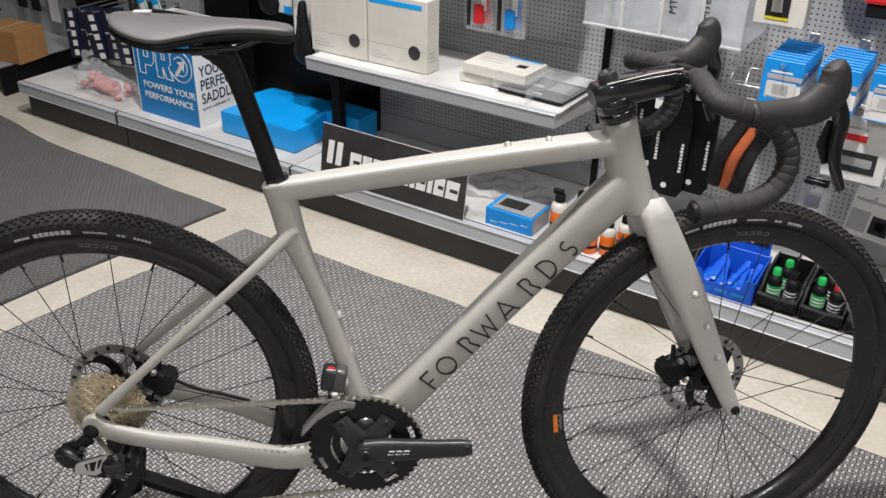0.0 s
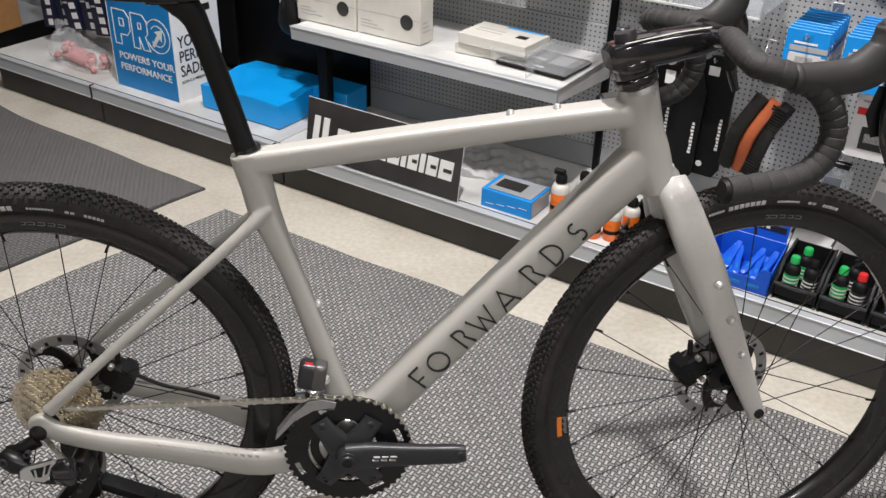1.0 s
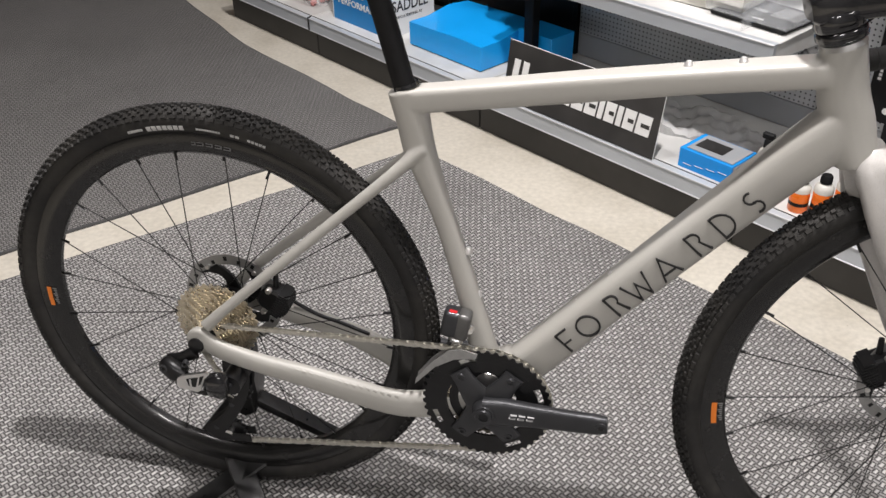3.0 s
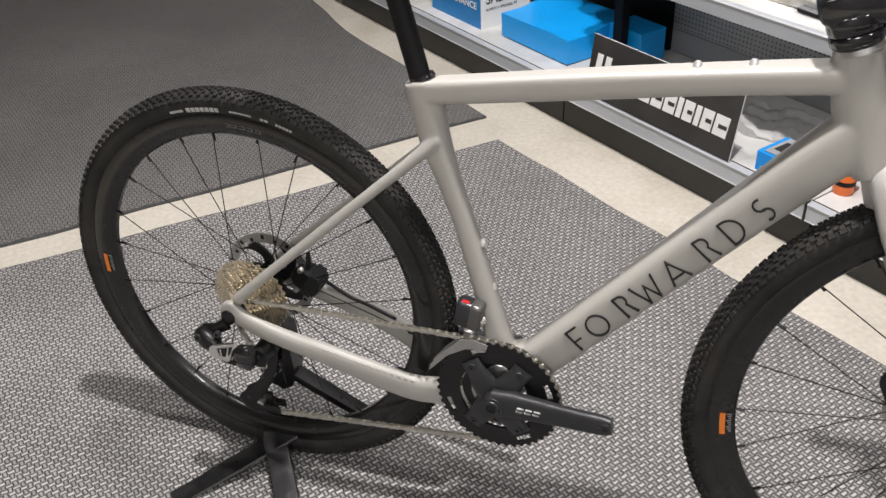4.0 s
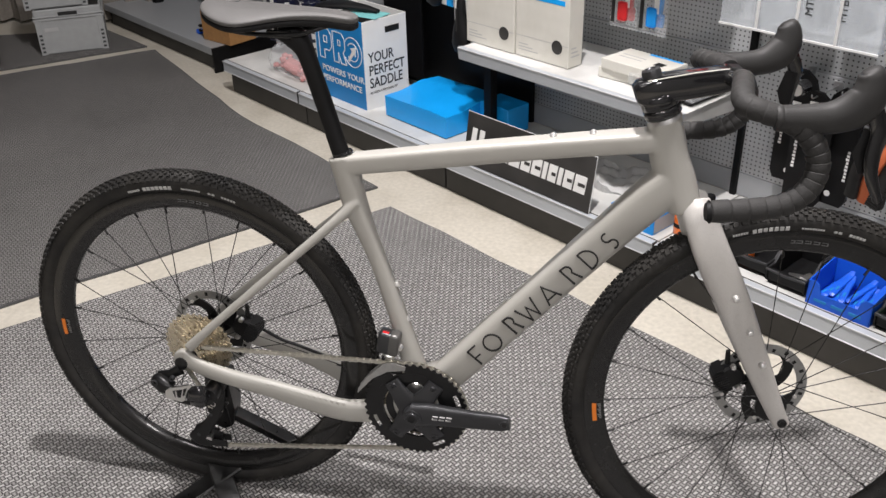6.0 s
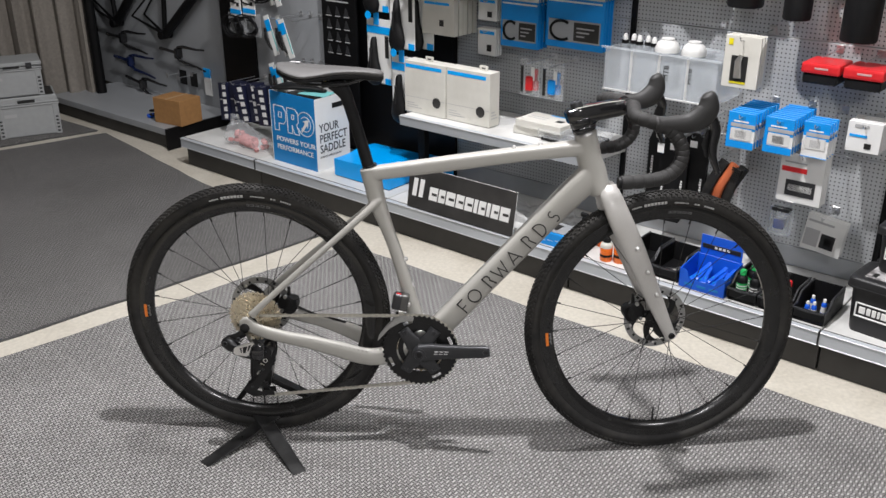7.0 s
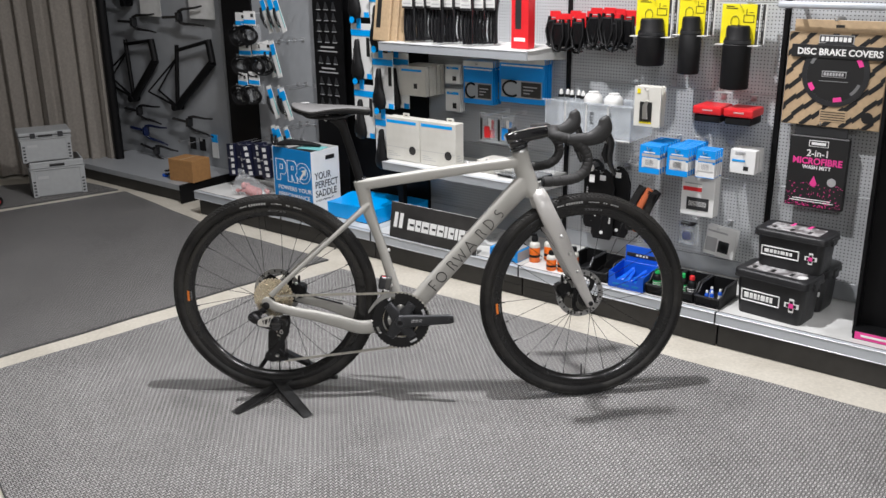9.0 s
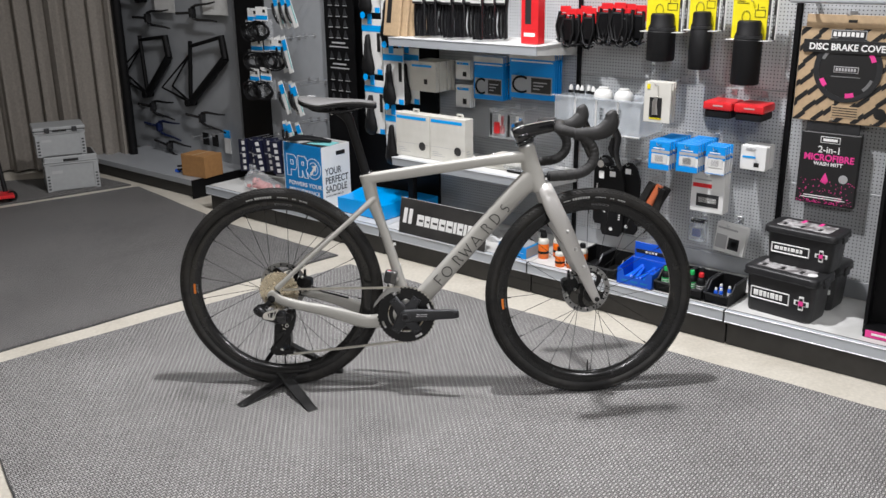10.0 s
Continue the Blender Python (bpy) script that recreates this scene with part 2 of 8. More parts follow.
M = dict(
    floor=mat("painted_concrete", (0.57, 0.535, 0.46), 0.45, var=0.1, scale=75, bump=0.5, bscale=28, second=(0.42, 0.385, 0.315), mix_scale=5, mix_at=(0.44, 0.85)),
    weave=mat_weave("mat_weave", (0.5, 0.49, 0.475), (0.24, 0.234, 0.226), (0.03, 0.029, 0.028), 0.0106),
    # The mat weave again, with the far mats' shade painted into its colour.
    weave_shaded=mat_weave("mat_weave_dark", (0.28, 0.274, 0.264), (0.165, 0.16, 0.154), (0.035, 0.034, 0.033), 0.0098),
    matedge=mat("mat_edge", (0.06, 0.06, 0.06), 0.8, var=0.2),
    wall=mat("plaster", (0.25, 0.25, 0.245), 0.8, var=0.05, bump=0.1),
    ceil=mat("ceiling_paint", (0.2, 0.2, 0.2), 0.9, var=0.04),
    peg=mat_pegboard("pegboard_steel", (0.51, 0.525, 0.535), (0.035, 0.036, 0.04)),
    steel=mat("grey_steel_panel", (0.36, 0.375, 0.39), 0.42, 0.2, var=0.05, scale=12),
    shelf=mat("light_grey_shelf", (0.65, 0.65, 0.63), 0.45, 0.0, var=0.05, scale=18, second=(0.52, 0.52, 0.5), mix_scale=4),
    lip=mat("grey_price_rail", (0.5, 0.53, 0.56), 0.38, 0.25, var=0.02, scale=9),
    bright=mat("bright_rail_edge", (0.62, 0.63, 0.64), 0.4, 0.3),
    kick=mat("dark_kick_plate", (0.026, 0.025, 0.024), 0.5, var=0.25, scale=14, second=(0.04, 0.038, 0.036), mix_scale=3),
    black=mat("black_panel", (0.0035, 0.0035, 0.004), 0.5, spec=0.2, var=0.2, scale=20),
    blackm=mat("matt_black_plastic", (0.006, 0.006, 0.0065), 0.55, spec=0.25, var=0.2, scale=60, bump=0.15, bscale=300),
    rotor=mat("brushed_rotor_steel", (0.4, 0.4, 0.39), 0.38, 0.75, var=0.08, scale=120),
    crankgrey=mat("satin_dark_grey", (0.045, 0.046, 0.049), 0.34, 0.5, var=0.08),
    dimprint=mat("dim_grey_print", (0.17, 0.17, 0.17), 0.5),
    tyreprint=mat("worn_white_print", (0.5, 0.5, 0.49), 0.6, var=0.1, scale=300),
    bolt=mat("satin_silver_bolt", (0.72, 0.71, 0.69), 0.35, 0.6, var=0.05),
    darkblue=mat("dark_blue_gloss", (0.006, 0.012, 0.05), 0.2, coat=0.4),
    printed=mat("grey_printed_sheet", (0.45, 0.44, 0.44), 0.35, var=0.25, scale=60, second=(0.16, 0.15, 0.15), mix_scale=28, mix_at=(0.45, 0.55)),
    faintred=mat("faint_red_print", (0.5, 0.3, 0.29), 0.5),
    tub=mat("black_tub_plastic", (0.017, 0.017, 0.018), 0.42, spec=0.4, var=0.15, scale=40, bump=0.15, bscale=260),
    stand=mat("scuffed_black_steel", (0.009, 0.009, 0.009), 0.32, var=0.3, scale=45, bump=0.3, bscale=60, second=(0.02, 0.02, 0.02), mix_scale=20),
    navy=mat("navy_card", (0.009, 0.011, 0.032), 0.4, var=0.1, scale=20),
    bagwhite=mat("thin_white_film", (0.7, 0.7, 0.69), 0.3, alpha=0.7, bump=0.6, bscale=35, var=0.05),
    gloss=mat("gloss_black", (0.012, 0.012, 0.013), 0.12, coat=0.5),
    paint=mat("silver_grey_paint", (0.41, 0.4, 0.367), 0.47, 0.1, var=0.025, scale=900, coat=0.08),
    paintw=mat("pale_silver_paint", (0.5, 0.485, 0.46), 0.3, 0.15, var=0.02, scale=900, coat=0.3),
    rubber=mat("tyre_rubber", (0.0145, 0.014, 0.0135), 0.6, var=0.25, scale=70, bump=0.3, bscale=220, second=(0.026, 0.0245, 0.022), mix_scale=9, spec=0.3),
    carbon=mat("satin_carbon_rim", (0.011, 0.0108, 0.0105), 0.24, coat=0.25, var=0.15, scale=40, spec=0.4),
    spoke=mat("black_spoke", (0.02, 0.02, 0.02), 0.3, 0.6),
    cog=mat("nickel_cog", (0.66, 0.59, 0.46), 0.28, 0.9, var=0.1, scale=80),
    chain=mat("chain_steel", (0.6, 0.58, 0.52), 0.34, 0.9, var=0.15, scale=200),
    alu=mat("polished_aluminium", (0.84, 0.83, 0.81), 0.33, 1.0, var=0.05),
    ring=mat("anodised_black", (0.011, 0.011, 0.0115), 0.36, 0.3, var=0.15, scale=60),
    fdgrey=mat("satin_grey_cover", (0.11, 0.108, 0.104), 0.32, 0.4, var=0.06, scale=200),
    darkgrey=mat("dark_grey_anodised", (0.05, 0.051, 0.054), 0.33, 0.5, var=0.08),
    tape=mat("bar_tape", (0.024, 0.0233, 0.0226), 0.72, var=0.12, scale=150, bump=0.35, bscale=500),
    hood=mat("rubber_hood", (0.02, 0.0195, 0.019), 0.6, var=0.1, scale=150, bump=0.2, bscale=700),
    saddle=mat("saddle_cover", (0.078, 0.076, 0.074), 0.55, spec=0.4, var=0.08, scale=120, bump=0.12, bscale=600),
    ink=mat("black_ink", (0.012, 0.012, 0.012), 0.5),
    white=mat("white_print", (0.78, 0.78, 0.76), 0.5, var=0.03),
    greyprint=mat("grey_print", (0.4, 0.4, 0.4), 0.5),
    orange=mat("orange_decal", (0.75, 0.2, 0.02), 0.45),
    red=mat("red_plastic", (0.62, 0.02, 0.025), 0.35, var=0.06),
    blue=mat("bright_blue_card", (0.003, 0.27, 0.74), 0.42, var=0.04, scale=15),
    bluep=mat("blue_plastic_bin", (0.008, 0.1, 0.62), 0.35, var=0.05),
    sky=mat("blue_box_card", (0.0, 0.34, 0.85), 0.4, var=0.03, scale=10, coat=0.2),
    pblue=mat("print_blue", (0.005, 0.2, 0.52), 0.45, var=0.04, scale=15),
    card=mat("white_card", (0.74, 0.74, 0.72), 0.5, var=0.03, scale=20),
    cream=mat("ivory_card", (0.62, 0.605, 0.55), 0.5, var=0.03, scale=16, second=(0.57, 0.555, 0.5), mix_scale=7),
    kraft=mat("kraft_card", (0.43, 0.31, 0.185), 0.75, var=0.1, scale=60, bump=0.1),
    carton=mat("brown_carton", (0.33, 0.17, 0.06), 0.8, var=0.12, scale=40, bump=0.1),
    yellow=mat("yellow_card", (0.72, 0.62, 0.01), 0.45, var=0.03),
    pink=mat("pink_print", (0.75, 0.05, 0.28), 0.5),
    orangeb=mat("orange_bottle", (0.85, 0.17, 0.01), 0.3, coat=0.3, var=0.04),
    green=mat("green_cap", (0.02, 0.42, 0.1), 0.35),
    crate=mat("grey_crate", (0.33, 0.34, 0.34), 0.55, var=0.05, scale=30),
    curtain=mat("heavy_curtain", (0.215, 0.195, 0.17), 0.95, var=0.12, scale=60, bump=0.3, bscale=400),
    clear=mat_clear("clear_plastic", (0.85, 0.88, 0.9), 0.08, 0.16),
    frost=mat_clear("frosted_plastic", (0.62, 0.66, 0.69), 0.3, 0.3),
    teal=mat("teal_print", (0.2, 0.55, 0.55), 0.5),
    rust=mat("tan_sidewall", (0.5, 0.12, 0.04), 0.7, var=0.1),
    wire=mat("zinc_wire", (0.6, 0.61, 0.62), 0.3, 0.9),
    glow=mat("lamp_diffuser", (0.9, 0.9, 0.9), 0.5),
)
gp = M["glow"].node_tree.nodes["Principled BSDF"]
gp.inputs["Emission Color"].default_value, gp.inputs["Emission Strength"].default_value = (1, 0.97, 0.93, 1), 3.0


# ---------- mesh tools ----------
def box(bm, x0, x1, y0, y1, z0, z1, bevel=0.0, seg=1):
    v = [bm.verts.new(p) for p in ((x0, y0, z0), (x1, y0, z0), (x1, y1, z0), (x0, y1, z0), (x0, y0, z1), (x1, y0, z1), (x1, y1, z1), (x0, y1, z1))]
    f = [bm.faces.new([v[i] for i in q]) for q in ((3, 2, 1, 0), (4, 5, 6, 7), (0, 1, 5, 4), (1, 2, 6, 5), (2, 3, 7, 6), (3, 0, 4, 7))]
    if bevel:
        bmesh.ops.bevel(bm, geom=list({e for g in f for e in g.edges}), offset=bevel, segments=seg, affect="EDGES", profile=0.6)
    return bm


def prism(bm, pts, y0, y1, axis="y"):
    """A flat outline (two coordinates each) pushed from y0 to y1 along an axis."""
    def at(p, h):
        return {"y": (p[0], h, p[1]), "z": (p[0], p[1], h), "x": (h, p[0], p[1])}[axis]
    a, b = [bm.verts.new(at(p, y0)) for p in pts], [bm.verts.new(at(p, y1)) for p in pts]
    bm.faces.new(a)
    bm.faces.new(b[::-1])
    for i in range(len(pts)):
        j = (i + 1) % len(pts)
        bm.faces.new((a[j], a[i], b[i], b[j]))
    return bm


def rings(bm, loops, closed=False, caps=True):
    """Skins a row of point loops."""
    vs = [[bm.verts.new(p) for p in lp] for lp in loops]
    k = len(vs[0])
    for a, b in zip(vs, vs[1:] + ([vs[0]] if closed else [])):
        for i in range(k):
            j = (i + 1) % k
            bm.faces.new((a[i], a[j], b[j], b[i]))
    if caps and not closed:
        bm.faces.new(vs[0][::-1])
        bm.faces.new(vs[-1])
    return bm


def cyl(bm, p0, p1, r0, r1=None, seg=16):
    p0, p1 = Vector(p0), Vector(p1)
    q = (p1 - p0).to_track_quat("Z", "Y")
    r1 = r0 if r1 is None else r1
    lp = [[p + q @ Vector((r * math.cos(a), r * math.sin(a), 0)) for a in np.linspace(0, 2 * math.pi, seg, False)] for p, r in ((p0, r0), (p1, r1))]
    return rings(bm, lp)


def sweep(bm, pts, radii, seg=16, power=2.0, side=(0, 1, 0), caps=True):
    """A tube through pts; radii gives (half height in the bend's plane, half width along side) at each point; power 2 is an ellipse, more is boxier."""
    pts = [Vector(p) for p in pts]
    side = Vector(side)
    loops = []
    for i, p in enumerate(pts):
        t = (pts[min(i + 1, len(pts) - 1)] - pts[max(i - 1, 0)]).normalized()
        s = (side - t * side.dot(t)).normalized()
        u = t.cross(s)
        a, b = radii[i] if isinstance(radii[i], tuple) else (radii[i], radii[i])
        lp = []
        for w in np.linspace(0, 2 * math.pi, seg, False):
            c, d = math.cos(w), math.sin(w)
            lp.append(p + s * b * math.copysign(abs(c) ** (2 / power), c) + u * a * math.copysign(abs(d) ** (2 / power), d))
        loops.append(lp)
    return rings(bm, loops, caps=caps)


def spline(pts, n=8):
    """Catmull-Rom through pts of any dimension."""
    P = [np.array(p, float) for p in pts]
    P = [2 * P[0] - P[1]] + P + [2 * P[-1] - P[-2]]
    out = []
    for i in range(1, len(P) - 2):
        for t in np.linspace(0, 1, n, False):
            a, b, c, d = P[i - 1:i + 3]
            out.append(0.5 * (2 * b + (c - a) * t + (2 * a - 5 * b + 4 * c - d) * t * t + (3 * b - a - 3 * c + d) * t ** 3))
    return [tuple(map(float, p)) for p in out + [P[-2]]]


def lathe(bm, profile, seg=48, axis="y", closed=True):
    """Turns a profile of (radius, along) round an axis through the origin."""
    loops = []
    for a in np.linspace(0, 2 * math.pi, seg, False):
        c, s = math.cos(a), math.sin(a)
        loops.append([{"y": (r * c, h, r * s), "z": (r * c, r * s, h), "x": (h, r * c, r * s)}[axis] for r, h in profile])
    vs = [[bm.verts.new(p) for p in lp] for lp in loops]
    k = len(profile)
    for i in range(seg):
        a, b = vs[i], vs[(i + 1) % seg]
        for j in range(k if closed else k - 1):
            q = (j + 1) % k
            bm.faces.new((a[j], b[j], b[q], a[q]))
    return bm


def gear(bm, teeth, r, depth, y0, y1, hole, seg_per=4):
    """A toothed ring round the y axis with a round hole."""
    n = teeth * seg_per
    outer = [(r - (depth if i % seg_per in (0, 1) else 0)) for i in range(n)]
    loops = []
    for i in range(n):
        a = 2 * math.pi * i / n
        c, s = math.cos(a), math.sin(a)
        loops.append([(outer[i] * c, y0, outer[i] * s), (outer[i] * c, y1, outer[i] * s), (hole * c, y1, hole * s), (hole * c, y0, hole * s)])
    return rings(bm, loops, closed=True)


def part(name, bm, material, parent, label="", smooth=None, kind=""):
    bmesh.ops.recalc_face_normals(bm, faces=bm.faces)
    me = bpy.data.meshes.new(name)
    bm.to_mesh(me)
    bm.free()
    me.materials.append(material)
    ob = new(name, me)
    ob.parent = parent
    if smooth:
        me.shade_smooth()
        me.set_sharp_from_angle(angle=radians(smooth))
    return tagged(ob, label, "", "", kind)


def thing(name, label, category, m=None, group="", kind=""):
    ob = new(name)
    ob.empty_display_size = 0.05
    ob.matrix_world = m or Matrix.Identity(4)
    return tagged(ob, label, category, group, kind)


def B():
    return bmesh.new()


def lettering(name, text, size, m, material, parent, thick=0.0006, align="LEFT", stretch=1.0, bold=0.0):
    """Words in the built-in font as a thin mesh; m is the pose of the text's plane."""
    cu = bpy.data.curves.new(name, "FONT")
    cu.body, cu.size, cu.extrude, cu.align_x, cu.offset, cu.resolution_u = text, size, thick, align, bold, 3
    tmp = bpy.data.objects.new(name, cu)
    scene.collection.objects.link(tmp)
    me = bpy.data.meshes.new_from_object(tmp.evaluated_get(bpy.context.evaluated_depsgraph_get()))
    scene.collection.objects.unlink(tmp)
    bpy.data.objects.remove(tmp)
    me.transform(Matrix.Diagonal((stretch, 1, 1, 1)))
    me.materials.clear()
    me.materials.append(material)
    ob = new(name, me)
    ob.parent, ob.matrix_basis = parent, m
    return ob


ANG = math.atan2(-0.6245, 0.781)
WROT = Matrix.Rotation(ANG, 4, "Z")


def onwall(s, d, z, turn=0.0):
    """Pose in the shop wall's frame: s along the wall, d behind its kick plate, z up."""
    p = Vector((0, 1.27, 0)) + Vector((0.781, -0.6245, 0)) * s + Vector((0.6245, 0.781, 0)) * d
    return Matrix.Translation((p.x, p.y, z)) @ WROT @ Matrix.Rotation(radians(turn), 4, "Z")


# ---------- floor, mats, room ----------
def slab(name, pts, z0, z1, material, label="", category="", parent=None, kind=""):
    ob = part(name, prism(B(), pts, z0, z1, "z"), material, parent, label, kind=kind)
    if category:
        ob["category"] = category
    return ob


slab("floor", [(-7, -5.5), (6, -5.5), (6, 6), (-7, 6)], -0.12, 0, M["floor"], "scuffed cream painted concrete shop floor", "floor", kind="structure")


def floor_mat(name, pts, material, label):
    """A woven mat with a bound dark edge and slightly uneven outline."""
    t = thing(name, label, "floor mat")
    out = []
    for a, b in zip(pts, pts[1:] + pts[:1]):
        a, b = Vector(a), Vector(b)
        nrm = Vector((-(b - a).y, (b - a).x)).normalized()
        n = max(2, int((b - a).length / 0.12))
        for i in range(n):
            p = a.lerp(b, i / n)
            w = 0 if i == 0 else 0.0035 * math.sin(i * 1.7 + a.x * 5) + random.uniform(-0.0015, 0.0015)
            out.append(tuple(p + nrm * w))
    c = Vector((sum(p[0] for p in out) / len(out), sum(p[1] for p in out) / len(out)))
    inner = [tuple(c + (Vector(p) - c) * (1 - 0.006 / (Vector(p) - c).length)) for p in out]
    part("woven_field", prism(B(), inner, 0.001, 0.0085, "z"), material, t)
    bm = B()
    loops = [[(*p, 0.0), (*p, 0.0065), (*q, 0.0075), (*q, 0.0)] for p, q in zip(out, [tuple(c + (Vector(p) - c) * (1 - 0.008 / (Vector(p) - c).length)) for p in out])]
    part("bound_edge", rings(bm, loops, closed=True), M["matedge"], t)
    return t


def along(a, b, k):
    return (a[0] + (b[0] - a[0]) * k, a[1] + (b[1] - a[1]) * k)


mA, mB = (-0.341, 1.256), (-1.606, 0.083)
mD = along(mA, (1.539, -0.209), 2.0)
mC = along(mB, (-1.047, -0.687), 5.2)
floor_mat("floor_mat", [mA, mB, mC, mD], M["weave"], "grey woven vinyl floor mat under the bicycle")
# The second corner bends a straight edge to fit the camera's view.
floor_mat("floor_mat", [(-0.415, 1.395), (-1.12, 1.985), (-1.875, 2.81), (-3.9, 1.25), (-1.68, 0.15)], M["weave_shaded"], "grey woven floor mat beside the display wall, darkened for shade")
floor_mat("floor_mat", [(-1.94, 2.86), (-2.30, 3.13), (-4.9, 2.4), (-4.2, 1.12)], M["weave_shaded"], "grey woven floor mat under the crates, darkened for shade")

bm = B()
dust = random.Random(11)
for k in range(90):
    u, v, r = dust.random(), dust.gauss(0.0, 0.035), dust.uniform(0.0012, 0.0042)
    x, y = -0.22 + 2.0 * u + 0.064 + 0.6 * v, 1.256 - 1.55 * u + 0.09 + 0.8 * v
    a0 = dust.uniform(0, 6.28)
    prism(bm, [(x + r * dust.uniform(0.6, 1.2) * math.cos(a0 + a), y + r * dust.uniform(0.6, 1.2) * math.sin(a0 + a)) for a in (0, 1.3, 2.5, 3.8, 5.1)], 0.0002, 0.0006 + 0.2 * r, "z")
crumbs = part("floor_crumbs", bm, M["floor"], None, "pale crumbs of dried filler scattered on the floor", kind="stuff")
crumbs["category"] = "debris"
# Added walls and ceiling close the room; dark greys hold down bounced light.
for nm, x0, x1, y0, y1 in (("wall_south", -7, 6, -5.6, -5.5), ("wall_north", -7, 6, 6, 6.1), ("wall_west", -7.1, -7, -5.6, 6.1), ("wall_east", 6, 6.1, -5.6, 6.1)):
    part(nm, box(B(), x0, x1, y0, y1, -0.12, CEIL + 0.1), M["wall"], None, kind="structure")
part("ceiling", box(B(), -7, 6, -5.5, 6, CEIL, CEIL + 0.1), M["ceil"], None, kind="structure")
# One glowing panel per lamp above, the unseen fill lamps included.
for lx, ly, lw, lh, watts in LAMPS:
    t = thing("ceiling_light", "flat light panel out of view, added for a scene lamp", "ceiling light", pose(lx, ly, CEIL), "ceiling lights")
    part("frame", lathe(B(), [(lw * 0.75, -0.02), (lw * 0.75, 0), (lw * 0.7, 0), (lw * 0.7, -0.02)], 4, "z"), M["card"], t)
    part("diffuser", box(B(), -lw / 2, lw / 2, -lh / 2, lh / 2, -0.008, -0.003), M["glow"], t)


# ---------- shelving wall ----------
PANEL = 0.38          # depth of the back panels behind the kick plate
BASE = 0.145          # top of the base shelves


def base_unit(s0, s1, front, back, label):
    """Gondola base: kick plate set back under a shelf with a price rail."""
    t = thing("base_shelf", label, "shelf", onwall(s0, front, 0), "base shelves of the display wall")
    w, dp = s1 - s0 - 0.004, back - front
    part("kick_plate", box(B(), 0.002, w, 0.03, 0.05, 0, 0.098, 0.002), M["kick"], t)
    part("end_plate", box(B(), 0.0, 0.003, 0.05, dp, 0, 0.098), M["kick"], t)
    part("end_plate", box(B(), w - 0.001, w + 0.002, 0.05, dp, 0, 0.098), M["kick"], t)
    part("shelf_top", box(B(), 0, w, 0.012, dp, 0.128, BASE, 0.0015), M["shelf"], t)
    rail = prism(B(), [(0.0, 0.1), (0.003, 0.1), (0.006, 0.139), (0.014, 0.142), (0.014, 0.1455), (0.0, 0.143)], 0, w, "x")
    part("price_rail", rail, M["lip"], t)
    part("rail_edge", box(B(), 0, w, -0.0025, 0.0, 0.139, 0.1435, 0.001), M["bright"], t)
    part("rail_edge", box(B(), 0, w, -0.0025, 0.0, 0.099, 0.1025, 0.001), M["bright"], t)
    part("joint_strip", box(B(), w - 0.001, w + 0.003, -0.004, 0.012, 0.099, 0.147, 0.0005), M["ink"], t)
    part("rail_groove", box(B(), 0, w, 0.016, 0.019, 0.1445, 0.1462), M["kick"], t)
    return t


JOINTS = [-1.62, -1.05, -0.235, 0.63, 1.512, 2.36, 3.2]
for a, b in zip(JOINTS, JOINTS[1:]):
    base_unit(a, b, -0.03, PANEL, "light grey base shelf with metal price rail and dark kick plate")


def upright(s, d=PANEL - 0.012, z1=2.1):
    t = thing("upright", "slotted black shelf upright between wall panels", "shelf upright", onwall(s, d, BASE), "wall uprights")
    part("post", box(B(), -0.009, 0.009, 0, 0.03, 0, z1 - BASE, 0.001), M["black"], t)
    return t


def panel(name, s0, s1, z0, z1, material, label, d=PANEL):
    ob = part(name, box(B(), 0, s1 - s0, 0, 0.02, 0, z1 - z0, 0.0015), material, None, label)
    ob.matrix_world = onwall(s0, d, z0)
    return tagged(ob, label, "wall panel", "wall panels", "structure")


for s in (-0.2, 0.608, 1.53, 2.38):
    upright(s)
for a, b, k in ((-0.19, 0.594, 0), (0.616, 1.519, 1), (1.541, 2.369, 2)):
    panel("wall_panel", a, b, BASE, 0.215, M["steel"], "plain grey steel strip at the foot of the pegboard")
    z = 0.217
    while z < 2.05:
        panel("wall_panel", a, b, z, min(z + 0.34, 2.1), M["peg"], "grey perforated steel pegboard panel")
        z += 0.342
panel("wall_panel", -1.48, -0.93, BASE, 2.1, M["steel"], "plain grey steel back panel")
panel("wall_panel", -1.74, -1.48, 0.0, 2.1, M["black"], "black divider panel at the end of the wall", PANEL - 0.01)
panel("wall_panel", -0.93, -0.21, BASE, 2.1, M["black"], "black back panel behind the saddle display", PANEL - 0.005)


def wall_shelf(s0, s1, front, z, label):
    t = thing("wall_shelf", label, "shelf", onwall(s0, front, z), "wall shelves")
    w, dp = s1 - s0, PANEL - front - 0.014
    part("shelf_board", box(B(), 0, w, 0.01, dp, -0.02, 0, 0.0015), M["shelf"], t)
    part("price_rail", prism(B(), [(0.0, -0.037), (0.003, -0.038), (0.01, -0.004), (0.016, 0.001), (0.004, 0.002), (-0.004, -0.001)], 0, w, "x"), M["lip"], t)
    part("rail_edge", box(B(), 0, w, -0.006, -0.002, -0.002, 0.002, 0.001), M["bright"], t)
    for x in (0, w - 0.003):
        part("end_bracket", prism(B(), [(0.008, -0.036), (dp, -0.06), (dp, -0.001), (0.008, -0.001)], x, x + 0.003, "x"), M["shelf"], t)
    return t


wall_shelf(-0.215, 0.62, 0.05, 0.483, "light grey wall shelf with metal price rail")
